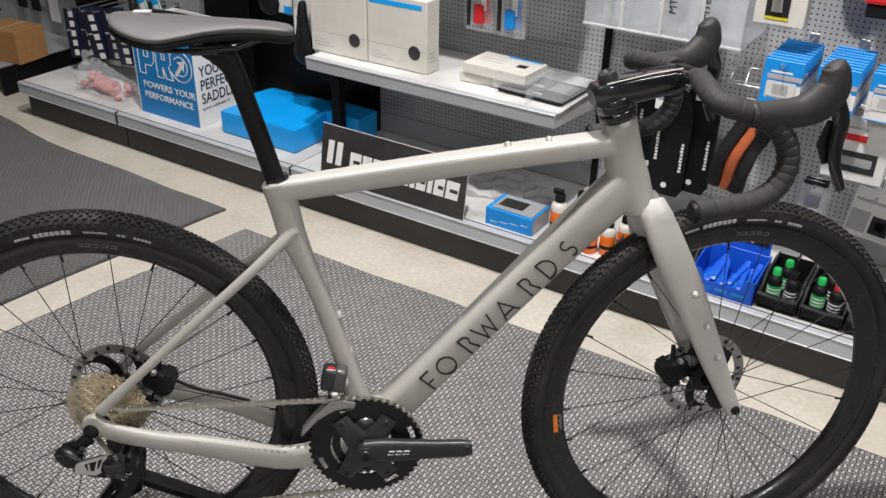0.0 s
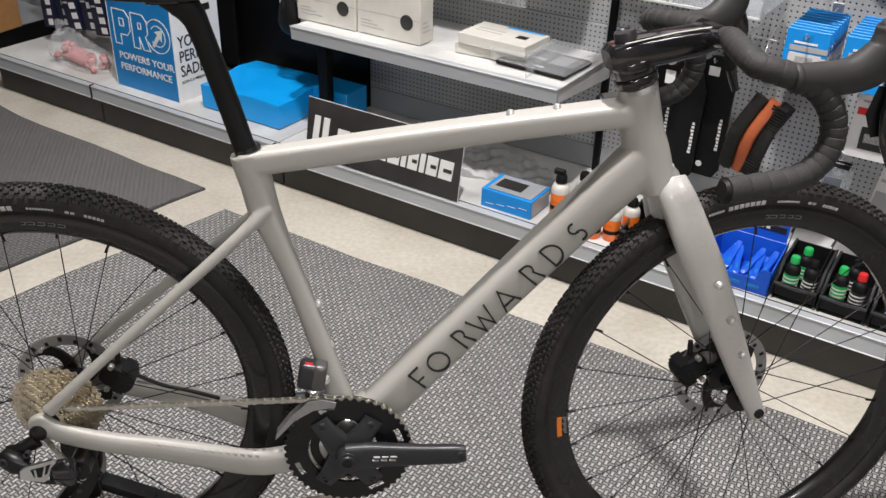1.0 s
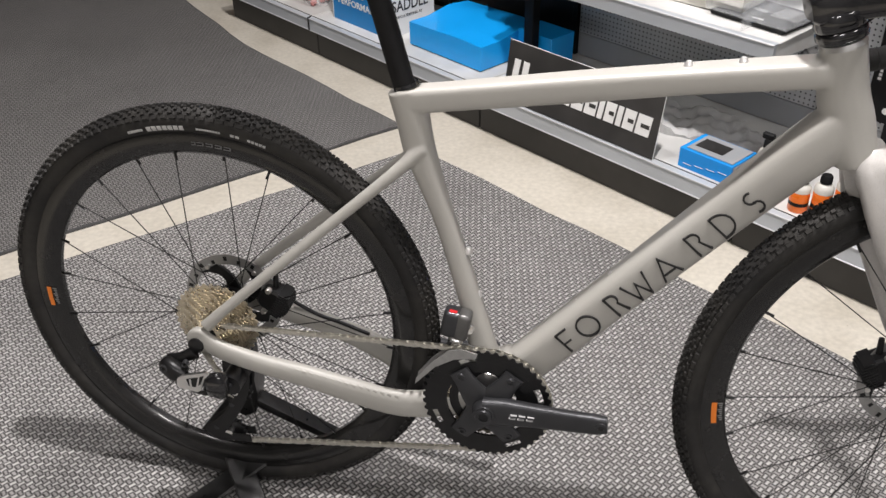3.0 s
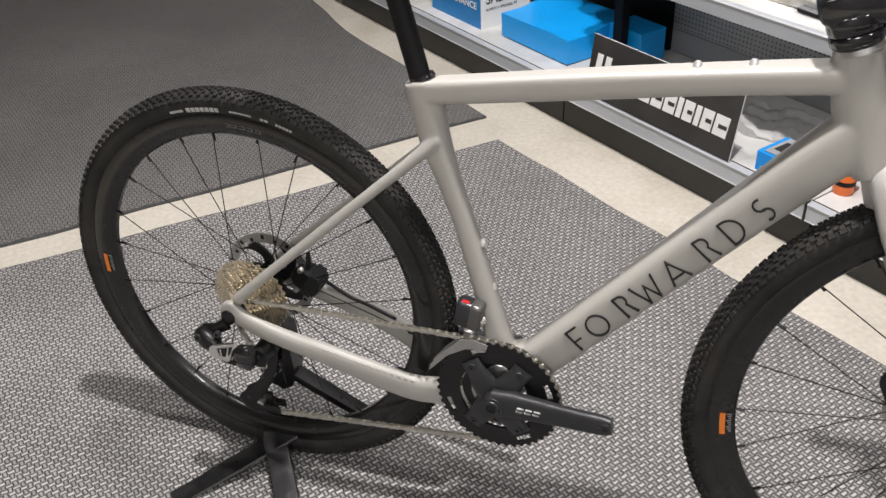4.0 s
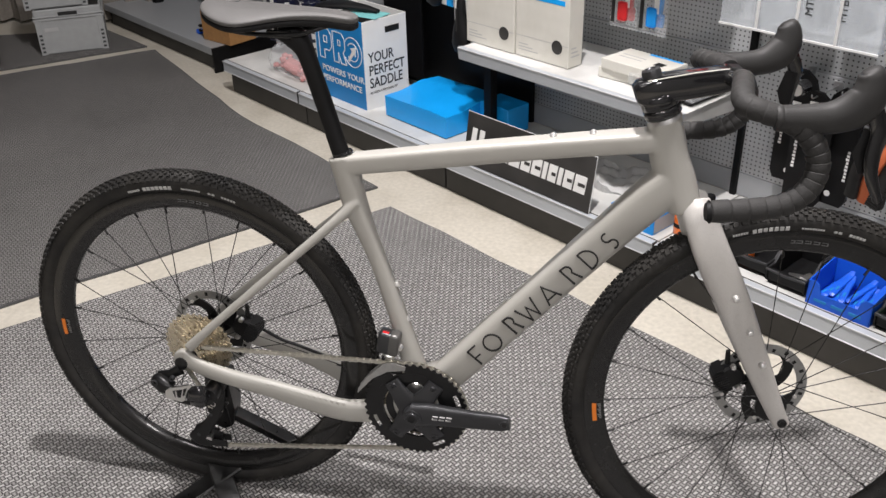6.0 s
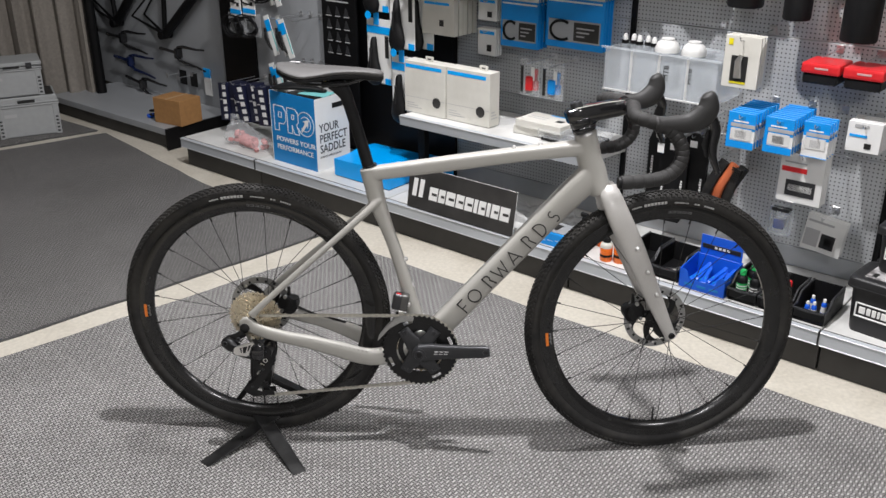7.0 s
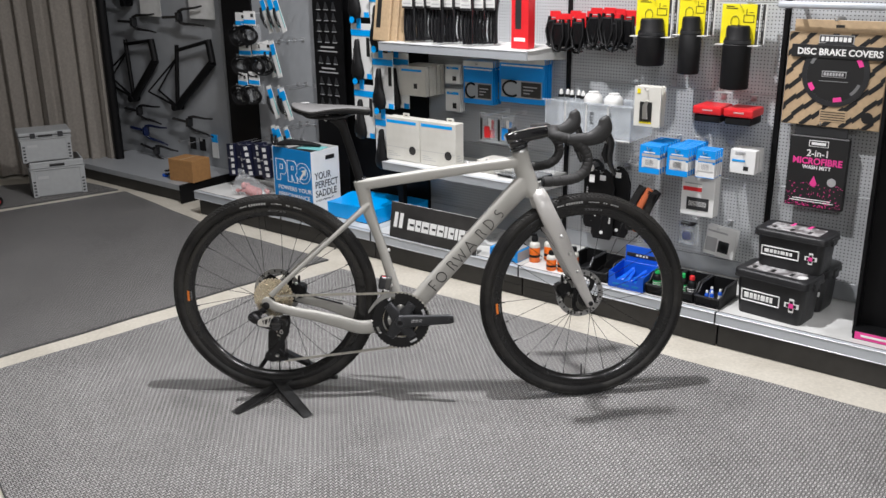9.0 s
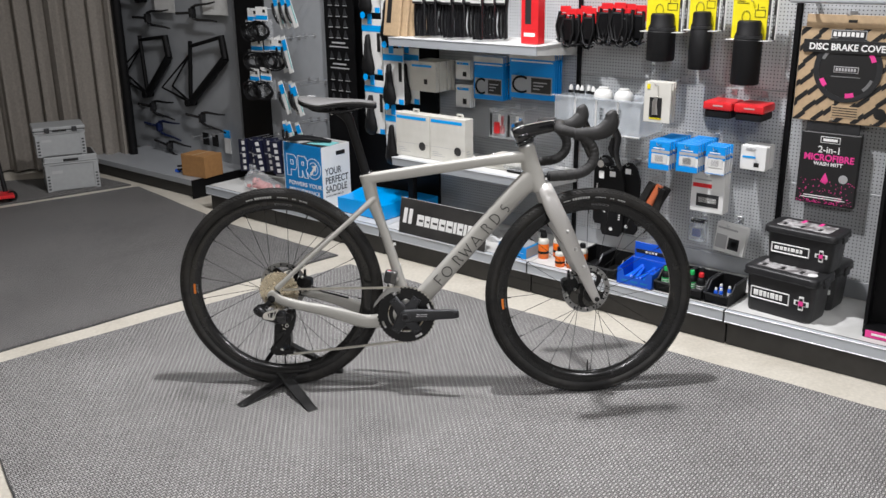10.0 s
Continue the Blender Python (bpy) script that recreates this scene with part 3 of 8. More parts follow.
wall_shelf(-0.215, 0.60, 0.05, 1.045, "light grey upper wall shelf with metal price rail")

# second gondola further along the wall, with bare frames hung on it
base2 = thing("base_shelf", "grey base shelf with black end, below hung frames", "shelf", onwall(-3.06, 0.07, 0), "base shelves of the display wall")
part("kick_plate", box(B(), 0.0, 1.15, 0.03, 0.45, 0, 0.075, 0.002), M["kick"], base2)
part("shelf_top", box(B(), 0.0, 1.16, 0.0, 0.45, 0.08, 0.115, 0.002), M["steel"], base2)
part("end_plate", box(B(), 1.16, 1.175, -0.004, 0.45, 0.0, 0.116, 0.002), M["black"], base2)
p2 = part("wall_panel", box(B(), 0, 1.3, 0, 0.02, 0, 2.0), M["steel"], None)
p2.matrix_world = onwall(-3.25, 0.52, 0.1)
tagged(p2, "plain grey panel with bare bicycle frames hung on it", "wall panel", "wall panels", "structure")


# ---------- the gravel bicycle on its display stand ----------
RA, FA, RW = -0.419, 0.608, 0.347      # axles along the bike, wheel radius
YAW, LEAN, STEER = -2.9, -3.0, 10.0      # degrees: heading, lean and turned handlebar
BIKE = Matrix.Translation((-0.422, 0, 0)) @ pose(0, 0, 0, 0, 0, YAW) @ pose(0, 0, 0, LEAN, 0, 0) @ Matrix.Translation((0.422, 0, 0.002))
bike = thing("gravel_bicycle", "silver-grey carbon gravel bicycle with deep black rims, on a stand", "bicycle", BIKE)


def blended(name, bm, material, voxel=0.0035, rounds=5, label=""):
    ob = part(name, bm, material, bike, label)
    r = ob.modifiers.new("blend", "REMESH")
    r.mode, r.voxel_size, r.use_smooth_shade = "VOXEL", voxel, True
    s = ob.modifiers.new("soften", "SMOOTH")
    s.iterations, s.factor = rounds, 0.5
    return ob


# frame
bm = B()
st = spline([(-0.117, 0, 0.737, 0.0255, 0.018), (-0.108, 0, 0.69, 0.0225, 0.0175), (-0.1, 0, 0.65, 0.0215, 0.0165), (-0.078, 0, 0.585, 0.0165, 0.015), (-0.055, 0, 0.515, 0.0155, 0.0155), (-0.015, 0, 0.37, 0.018, 0.022), (0.0, 0, 0.285, 0.028, 0.033)], 4)
sweep(bm, [p[:3] for p in st], [p[3:] for p in st], 20, 2.6)
tt = spline([(-0.125, 0, 0.722, 0.017, 0.0175), (-0.06, 0, 0.7315, 0.0168, 0.018), (0.1, 0, 0.7565, 0.0172, 0.0195), (0.25, 0, 0.7795, 0.0162, 0.0215), (0.395, 0, 0.7985, 0.0172, 0.0225)], 4)
sweep(bm, [p[:3] for p in tt], [p[3:] for p in tt], 32, 5.0)
ht = spline([(0.3945, 0, 0.832, 0.0262, 0.0245), (0.4015, 0, 0.797, 0.0285, 0.024), (0.4085, 0, 0.767, 0.030, 0.024), (0.4205, 0, 0.735, 0.0305, 0.0248), (0.439, 0, 0.689, 0.0252, 0.0285)], 4)
sweep(bm, [p[:3] for p in ht], [p[3:] for p in ht], 24, 2.2)
dt = spline([(0.418, 0, 0.735, 0.033, 0.024), (0.375, 0, 0.69, 0.0315, 0.0265), (0.29, 0, 0.594, 0.0295, 0.0275), (0.165, 0, 0.45, 0.029, 0.0275), (0.05, 0, 0.317, 0.0285, 0.030), (0.0, 0, 0.262, 0.026, 0.034)], 4)
sweep(bm, [p[:3] for p in dt], [p[3:] for p in dt], 32, 3.4)
cyl(bm, (0.004, -0.037, 0.277), (0.004, 0.037, 0.277), 0.027, seg=28)
cyl(bm, (0.03, -0.02, 0.318), (0.03, 0.02, 0.318), 0.021, seg=24)
for sgn in (-1, 1):
    ss = spline([(-0.095, 0.006 * sgn, 0.66, 0.012, 0.012), (-0.135, 0.021 * sgn, 0.622, 0.0088, 0.009), (-0.25, 0.042 * sgn, 0.52, 0.0082, 0.008), (-0.37, 0.062 * sgn, 0.412, 0.0082, 0.0078), (-0.418, 0.067 * sgn, 0.365, 0.0105, 0.007)], 4)
    sweep(bm, [p[:3] for p in ss], [p[3:] for p in ss], 12, 2.2)
    cs = spline([(-0.428, 0.067 * sgn, 0.343, 0.016, 0.0075), (-0.395, 0.068 * sgn, 0.325, 0.0165, 0.009), (-0.33, 0.068 * sgn, 0.3085, 0.0165, 0.011), (-0.27, 0.066 * sgn, 0.2965, 0.0185, 0.011), (-0.2, 0.06 * sgn, 0.2755, 0.0215, 0.011), (-0.12, 0.046 * sgn, 0.251, 0.0238, 0.0115), (-0.02, 0.03 * sgn, 0.262, 0.024, 0.014)], 4)
    sweep(bm, [p[:3] for p in cs], [p[3:] for p in cs], 14, 2.6)
    cyl(bm, (-0.43, 0.062 * sgn, 0.342), (-0.43, 0.074 * sgn, 0.342), 0.0195, seg=20)
frame_ob = blended("frame", bm, M["paint"], 0.0025, 4, "silver-grey carbon frame with tapered head tube")

# fork
bm = B()
cyl(bm, (0.4495, 0, 0.693), (0.462, 0, 0.652), 0.027, 0.026, 24)
for sgn in (-1, 1):
    fk = spline([(0.452, 0.008 * sgn, 0.70, 0.024, 0.018), (0.46, 0.03 * sgn, 0.675, 0.0265, 0.018), (0.478, 0.045 * sgn, 0.63, 0.0285, 0.0125), (0.512, 0.05 * sgn, 0.562, 0.0275, 0.011), (0.562, 0.053 * sgn, 0.452, 0.0225, 0.0105), (0.602, 0.056 * sgn, 0.366, 0.0165, 0.0095), (0.6215, 0.057 * sgn, 0.327, 0.0135, 0.008)], 4)
    sweep(bm, [p[:3] for p in fk], [p[3:] for p in fk], 16, 2.5)
blended("fork", bm, M["paintw"], 0.003, 4, "pale silver carbon fork blades")
for i, (x, z) in enumerate(((0.5175, 0.5635), (0.5455, 0.505), (0.572, 0.4465))):
    part("fork_bolt", lathe(B(), [(0, -0.0042), (0.003, -0.004), (0.0052, -0.0022), (0.006, 0.004), (0, 0.004)], 16, closed=False), M["bolt"], bike, smooth=50).location = (x, -0.0672, z)
part("axle_cap", lathe(B(), [(0.0, 0.0005), (0.004, 0.0005), (0.0055, -0.001), (0.0078, 0.0), (0.0078, 0.008), (0, 0.008)], 20, closed=False), M["ring"], bike, smooth=40).location = (0.6175, -0.068, 0.338)
part("axle_cap", lathe(B(), [(0.0, -0.002), (0.007, -0.002), (0.0125, 0.001), (0.0125, 0.008), (0, 0.008)], 20, closed=False), M["ring"], bike, smooth=40).location = (-0.434, -0.078, 0.334)
for x, z in ((0.229, 0.794), (0.2905, 0.8025)):
    part("boss_bolt", lathe(B(), [(0, 0.0055), (0.003, 0.0048), (0.0055, 0.0015), (0.006, -0.004), (0, -0.004)], 14, "z", False), M["bolt"], bike, smooth=40).location = (x, 0, z)
for x, z in ((0.167, 0.491), (0.125, 0.44), (-0.033, 0.505), (-0.018, 0.435)):
    part("boss_bolt", lathe(B(), [(0, 0.0055), (0.003, 0.0048), (0.0055, 0.0015), (0.006, -0.004), (0, -0.004)], 14, "z", False), M["bolt"], bike, smooth=40).location = (x, 0, z)

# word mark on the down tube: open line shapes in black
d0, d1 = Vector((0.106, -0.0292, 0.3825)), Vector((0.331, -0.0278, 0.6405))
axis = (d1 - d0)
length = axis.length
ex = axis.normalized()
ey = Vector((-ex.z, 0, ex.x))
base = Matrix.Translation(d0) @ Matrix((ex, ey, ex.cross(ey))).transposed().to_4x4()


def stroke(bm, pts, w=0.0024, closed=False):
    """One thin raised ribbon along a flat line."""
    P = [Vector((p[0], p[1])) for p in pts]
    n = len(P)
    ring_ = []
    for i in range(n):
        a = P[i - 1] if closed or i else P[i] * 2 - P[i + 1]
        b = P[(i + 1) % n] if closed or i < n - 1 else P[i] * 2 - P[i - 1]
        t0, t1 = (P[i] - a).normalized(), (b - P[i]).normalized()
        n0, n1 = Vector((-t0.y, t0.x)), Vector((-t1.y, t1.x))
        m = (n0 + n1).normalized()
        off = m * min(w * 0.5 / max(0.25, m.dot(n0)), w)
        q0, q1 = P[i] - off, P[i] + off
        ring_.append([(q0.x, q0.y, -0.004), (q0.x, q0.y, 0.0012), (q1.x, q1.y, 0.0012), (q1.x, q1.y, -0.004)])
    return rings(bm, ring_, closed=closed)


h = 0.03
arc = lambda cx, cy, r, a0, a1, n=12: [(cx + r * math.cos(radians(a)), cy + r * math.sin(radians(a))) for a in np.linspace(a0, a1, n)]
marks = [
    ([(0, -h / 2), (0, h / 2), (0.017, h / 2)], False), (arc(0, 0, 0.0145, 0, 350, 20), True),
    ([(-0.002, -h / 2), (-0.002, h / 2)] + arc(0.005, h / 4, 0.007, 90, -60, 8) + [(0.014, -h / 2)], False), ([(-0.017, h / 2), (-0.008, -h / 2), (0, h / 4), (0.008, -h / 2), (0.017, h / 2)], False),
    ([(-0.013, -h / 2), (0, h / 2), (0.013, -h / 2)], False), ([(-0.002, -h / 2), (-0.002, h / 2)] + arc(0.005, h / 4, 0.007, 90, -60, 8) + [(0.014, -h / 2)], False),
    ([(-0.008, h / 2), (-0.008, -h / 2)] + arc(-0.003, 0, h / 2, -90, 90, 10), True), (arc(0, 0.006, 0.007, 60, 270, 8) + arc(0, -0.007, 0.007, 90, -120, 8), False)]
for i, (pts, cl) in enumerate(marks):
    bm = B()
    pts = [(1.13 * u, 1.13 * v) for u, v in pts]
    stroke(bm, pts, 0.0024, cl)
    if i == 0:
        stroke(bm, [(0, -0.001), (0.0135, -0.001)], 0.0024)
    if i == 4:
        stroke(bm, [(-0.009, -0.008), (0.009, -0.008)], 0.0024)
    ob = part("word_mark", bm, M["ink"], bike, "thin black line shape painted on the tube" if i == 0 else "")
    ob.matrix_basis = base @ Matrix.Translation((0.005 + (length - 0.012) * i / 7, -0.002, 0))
part("top_tube_print", sweep(B(), [(0.15, -0.0125, 0.7795), (0.175, -0.0125, 0.7832), (0.2, -0.0125, 0.787)], [0.0012] * 3, 6), M["faintred"], bike, "faint red print")

# seatpost and saddle
sp = spline([(-0.116, 0, 0.725, 0.0145, 0.0125), (-0.14, 0, 0.815, 0.0145, 0.0125), (-0.163, 0, 0.895, 0.0145, 0.0125), (-0.172, 0, 0.918, 0.0165, 0.0135), (-0.186, 0, 0.934, 0.019, 0.016), (-0.205, 0, 0.94, 0.013, 0.017)], 5)
part("seatpost", sweep(B(), [p[:3] for p in sp], [p[3:] for p in sp], 20, 2.3), M["blackm"], bike, "matt black carbon seatpost", 50)
part("seat_clamp", sweep(B(), [(-0.1165, 0, 0.7405), (-0.118, 0, 0.745)], [(0.018, 0.0145), (0.0165, 0.0138)], 20, 2.3), M["gloss"], bike, "", 50)
part("clamp_wedge", box(B(), -0.103, -0.082, -0.007, 0.007, 0.738, 0.7425, 0.002), M["ring"], bike)
prof = [(-0.327, 0.020, 0.982, 0.010), (-0.322, 0.034, 0.9825, 0.014), (-0.305, 0.052, 0.982, 0.018), (-0.28, 0.064, 0.980, 0.020), (-0.255, 0.067, 0.9785, 0.020), (-0.228, 0.057, 0.977, 0.019), (-0.195, 0.040, 0.9755, 0.018), (-0.16, 0.0275, 0.974, 0.018), (-0.125, 0.0225, 0.972, 0.0185), (-0.098, 0.0205, 0.969, 0.019), (-0.086, 0.017, 0.9665, 0.017), (-0.08, 0.010, 0.964, 0.010)]


def saddle_loft(grow, drop, deep):
    """Domed cover with drooping wings and a shallow middle groove."""
    loops = []
    for x, w, z, dp in spline(prof, 4):
        lp = []
        for a in np.linspace(0, 2 * math.pi, 32, False):
            c, s = math.cos(a), math.sin(a)
            y = w * grow * math.copysign(abs(c) ** 0.7, c)
            groove = -0.0045 * math.exp(-(y / 0.007) ** 2) if s > 0 and x > -0.31 else 0
            zz = z - drop - 0.0135 * (abs(y) / 0.067) ** 1.8 + (0.005 * s + groove if s >= 0 else -dp * deep * abs(s) ** 0.45)
            lp.append((x, y, zz))
        loops.append(lp)
    return rings(B(), loops)


saddle = part("saddle", saddle_loft(1.0, 0.0, 0.5), M["saddle"], bike, "dark grey short-nosed saddle", 60)
part("saddle_base", saddle_loft(0.975, 0.0085, 0.62), M["blackm"], saddle, "black shell under the cover", 50)
for sgn in (-1, 1):
    rl = spline([(-0.296, 0.03 * sgn, 0.958), (-0.275, 0.024 * sgn, 0.944), (-0.23, 0.022 * sgn, 0.94), (-0.17, 0.022 * sgn, 0.942), (-0.14, 0.018 * sgn, 0.95), (-0.112, 0.01 * sgn, 0.958)], 5)
    part("rail", sweep(B(), rl, [0.0036] * len(rl), 8), M["ring"], saddle, "", 60)
    part("clamp_plate", box(B(), -0.222, -0.182, 0.017 * sgn - 0.005, 0.017 * sgn + 0.007 * sgn + 0.005, 0.9335, 0.9475, 0.002), M["gloss"], bike)
part("clamp_bolt", cyl(B(), (-0.225, 0, 0.93), (-0.215, 0, 0.951), 0.004, seg=10), M["alu"], bike)
part("saddle_mark", box(B(), -0.302, -0.278, 0.012, 0.026, 0.983, 0.9865, 0.0005), M["greyprint"], saddle)

# headset, stem and cap
sd = Vector((-0.3415, 0, 0.94)).normalized()      # steering axis
h0 = Vector((0.3945, 0, 0.8315))
part("headset_cap", cyl(B(), h0 - sd * 0.002, h0 + sd * 0.004, 0.0268, 0.0255, 28), M["rotor"], bike, "silver headset ring", 40)
for a0_, a1_, lb in ((0.006, 0.019, "gloss black headset spacer"), (0.02, 0.04, "")):
    part("headset_spacer", sweep(B(), [h0 + sd * a0_, h0 + sd * (a0_ + 0.002), h0 + sd * (a1_ - 0.002), h0 + sd * a1_], [(0.027, 0.0232), (0.0285, 0.0245), (0.0282, 0.0242), (0.0268, 0.023)], 28, 2.6), M["gloss"], bike, lb, 50)
stem_pts = [(0.348, 0, 0.868), (0.354, 0, 0.87), (0.387, 0, 0.878), (0.43, 0, 0.8845), (0.468, 0, 0.8905), (0.492, 0, 0.8935)]
part("stem", sweep(B(), stem_pts, [(0.013, 0.017), (0.0185, 0.0215), (0.021, 0.0225), (0.0205, 0.021), (0.0195, 0.021), (0.014, 0.021)], 28, 4.5), M["gloss"], bike, "gloss black integrated stem", 35)
part("stem_stripe", sweep(B(), [(0.362, -0.0208, 0.8922), (0.43, -0.0195, 0.9045), (0.478, -0.0198, 0.9105)], [0.0009] * 3, 6), M["cream"], bike)
part("top_cap", lathe(B(), [(0, 0), (0.0145, 0), (0.0148, 0.012), (0.0135, 0.0165), (0.008, 0.0175), (0.006, 0.0155), (0, 0.0155)], 28, "z", False), M["darkgrey"], bike, "dark metal top cap", 40).matrix_basis = Matrix.Translation(h0 + sd * 0.062) @ Vector((0, 0, 1)).rotation_difference(sd).to_matrix().to_4x4()

# handlebar with wound tape, hoods and levers
def fit_bar(p):
    """Narrows the bar and moves it back and down to fit the camera's view."""
    k = max(0.0, min(1.0, (abs(p[1]) - 0.05) / 0.12))
    low = 0.009 + 0.012 * max(0.0, min(1.0, (p[2] - 0.79) / 0.1))
    return (p[0] - 0.030 * k + 0.004, p[1] * (1 - 0.14 * k), p[2] - 0.019 * k - low) + tuple(p[3:])


for sgn in (-1, 1):
    top = spline([(0.483, 0.0, 0.894), (0.488, 0.03 * sgn, 0.8975), (0.491, 0.05 * sgn, 0.8985)], 3)
    part("bar_top", sweep(B(), top, [(0.012, 0.015)] * len(top), 16, 2.2, (1, 0, 0)), M["gloss"], bike, "", 40)
    tp = spline([(0.487, 0.032 * sgn, 0.9195), (0.488, 0.1 * sgn, 0.926), (0.491, 0.145 * sgn, 0.931), (0.505, 0.182 * sgn, 0.9285), (0.535, 0.197 * sgn, 0.92), (0.564, 0.2 * sgn, 0.9065), (0.583, 0.203 * sgn, 0.885), (0.592, 0.206 * sgn, 0.857), (0.588, 0.210 * sgn, 0.828), (0.571, 0.214 * sgn, 0.804), (0.543, 0.218 * sgn, 0.7905), (0.502, 0.223 * sgn, 0.7865), (0.452, 0.228 * sgn, 0.785)], 22)
    tp = [fit_bar(p) for p in tp]
    rad = []
    for i, p in enumerate(tp):
        r = 0.0148 + 0.0012 * min(1, i / 6)
        rad.append(r - 0.0019 * ((i % 11) / 11) ** 3)
    part("bar_tape", sweep(B(), tp, rad, 18), M["tape"], bike, "dark grey wound bar tape", 35)
    part("bar_plug", cyl(B(), fit_bar((0.4535, 0.228 * sgn, 0.785)), fit_bar((0.4475, 0.228 * sgn, 0.785)), 0.0145, 0.012, 18), M["blackm"], bike, "", 40)
    hd = spline([(0.535, 0.198 * sgn, 0.9185, 0.0172, 0.0166), (0.572, 0.2 * sgn, 0.9185, 0.0195, 0.0168), (0.602, 0.202 * sgn, 0.921, 0.0215, 0.0168), (0.627, 0.204 * sgn, 0.932, 0.0255, 0.017), (0.641, 0.206 * sgn, 0.949, 0.0245, 0.0165), (0.643, 0.206 * sgn, 0.967, 0.0205, 0.0155), (0.640, 0.206 * sgn, 0.980, 0.0165, 0.0135), (0.6375, 0.206 * sgn, 0.9855, 0.010, 0.008)], 5)
    hd = [fit_bar(p) for p in hd]
    part("hood", sweep(B(), [p[:3] for p in hd], [p[3:] for p in hd], 20, 2.3), M["hood"], bike, "black rubber brake hood", 60)
    part("hood_lip", sweep(B(), [fit_bar((0.530, 0.1975 * sgn, 0.9195)), fit_bar((0.5315, 0.1977 * sgn, 0.9195)), fit_bar((0.536, 0.198 * sgn, 0.9195)), fit_bar((0.5375, 0.198 * sgn, 0.9195))], [0.0168, 0.0178, 0.0178, 0.0168], 20), M["hood"], bike, "", 50)
    lv = spline([(0.652, 0.206 * sgn, 0.93), (0.662, 0.208 * sgn, 0.905), (0.658, 0.211 * sgn, 0.87), (0.660, 0.215 * sgn, 0.838), (0.673, 0.219 * sgn, 0.800)], 5)
    lv = [fit_bar(p) for p in lv]
    part("brake_lever", sweep(B(), lv, [(0.0125 - 0.0065 * (i / (len(lv) - 1)) ** 1.6, 0.0068 - 0.002 * i / (len(lv) - 1)) for i in range(len(lv))], 16, 3.0), M["gloss"], bike, "black brake lever", 50)
    part("shift_paddle", sweep(B(), [fit_bar(p) for p in ((0.655, 0.2 * sgn, 0.905), (0.648, 0.2 * sgn, 0.87), (0.652, 0.204 * sgn, 0.84))], [(0.01, 0.002), (0.0135, 0.002), (0.007, 0.002)], 10), M["blackm"], bike, "", 50)
part("bar_clamp_bolts", box(B(), 0.481, 0.499, -0.016, 0.016, 0.9065, 0.911, 0.002), M["ring"], bike)
hose = spline([(0.47, 0.03, 0.895), (0.43, 0.012, 0.868), (0.41, 0.004, 0.85)], 5)
part("brake_hose", sweep(B(), hose, [0.003] * len(hose), 8), M["blackm"], bike, "", 60)


# ---------- wheels ----------
def tyre_profile():
    p = []
    for a in np.linspace(-135, 135, 25):
        p.append((0.3225 + 0.0195 * math.cos(radians(a)), 0.0205 * math.sin(radians(a))))
    return p


TREAD = [(0.0, 0.0026, 0.0036, 0.0), (0.0048, 0.0019, 0.003, 0.5), (-0.0048, 0.0019, 0.003, 0.5), (0.0092, 0.002, 0.003, 0.1), (-0.0092, 0.002, 0.003, 0.1), (0.0134, 0.0021, 0.0033, 0.6), (-0.0134, 0.0021, 0.0033, 0.6), (0.0176, 0.0027, 0.0046, 0.2), (-0.0176, 0.0027, 0.0046, 0.2)]


def knobs(count=150):
    verts, faces = [], []
    for y, hw, hl, off in TREAD:
        lat = math.asin(max(-1, min(1, y / 0.0205)))
        for i in range(count):
            a = 2 * math.pi * (i + off) / count
            rad, side = Vector((math.cos(a), 0, math.sin(a))), Vector((0, 1, 0))
            tan = Vector((-math.sin(a), 0, math.cos(a)))
            nrm = (rad * math.cos(lat) + side * math.sin(lat)).normalized()
            lx = side * math.cos(lat) - rad * math.sin(lat)
            c = rad * (0.3225 + 0.0195 * math.cos(lat)) + side * y
            k = len(verts)
            for hgt, sc in ((-0.001, 1.14), (0.003, 0.86)):
                for u, v in ((-1, -1), (1, -1), (1, 1), (-1, 1)):
                    verts.append(tuple(c + nrm * hgt + lx * hw * u * sc + tan * hl * v * sc * (1.0 if abs(y) > 0.01 else 0.8)))
            faces += [(k + 4, k + 5, k + 6, k + 7), (k, k + 1, k + 5, k + 4), (k + 1, k + 2, k + 6, k + 5), (k + 2, k + 3, k + 7, k + 6), (k + 3, k, k + 4, k + 7)]
    me = bpy.data.meshes.new("tread_knobs")
    me.from_pydata(verts, [], faces)
    me.materials.append(M["rubber"])
    return me


KNOBS = knobs()


def patch(bm, r0, r1, a0, a1, y, thick=0.0006, n=6):
    """A thin curved strip on a wheel's side."""
    loops = [[(r * math.cos(radians(a)), yy, r * math.sin(radians(a))) for r, yy in ((r0, y), (r1, y), (r1, y - thick), (r0, y - thick))] for a in np.linspace(a0, a1, n)]
    return rings(bm, loops)


def wall_print(bm, r0, r1, a0, a1, side, n=3):
    """A thin printed strip that follows the tyre's rounded sidewall."""
    loops = []
    for a in np.linspace(radians(a0), radians(a1), n):
        skin, under = [], []
        for r in np.linspace(r0, r1, 5):
            y = side * 0.0205 * math.sqrt(1 - ((r - 0.3225) / 0.0195) ** 2)
            skin.append((r * math.cos(a), y + side * 0.0007, r * math.sin(a)))
            under.append((r * math.cos(a), y - side * 0.0004, r * math.sin(a)))
        loops.append(skin + under[::-1])
    return rings(bm, loops)


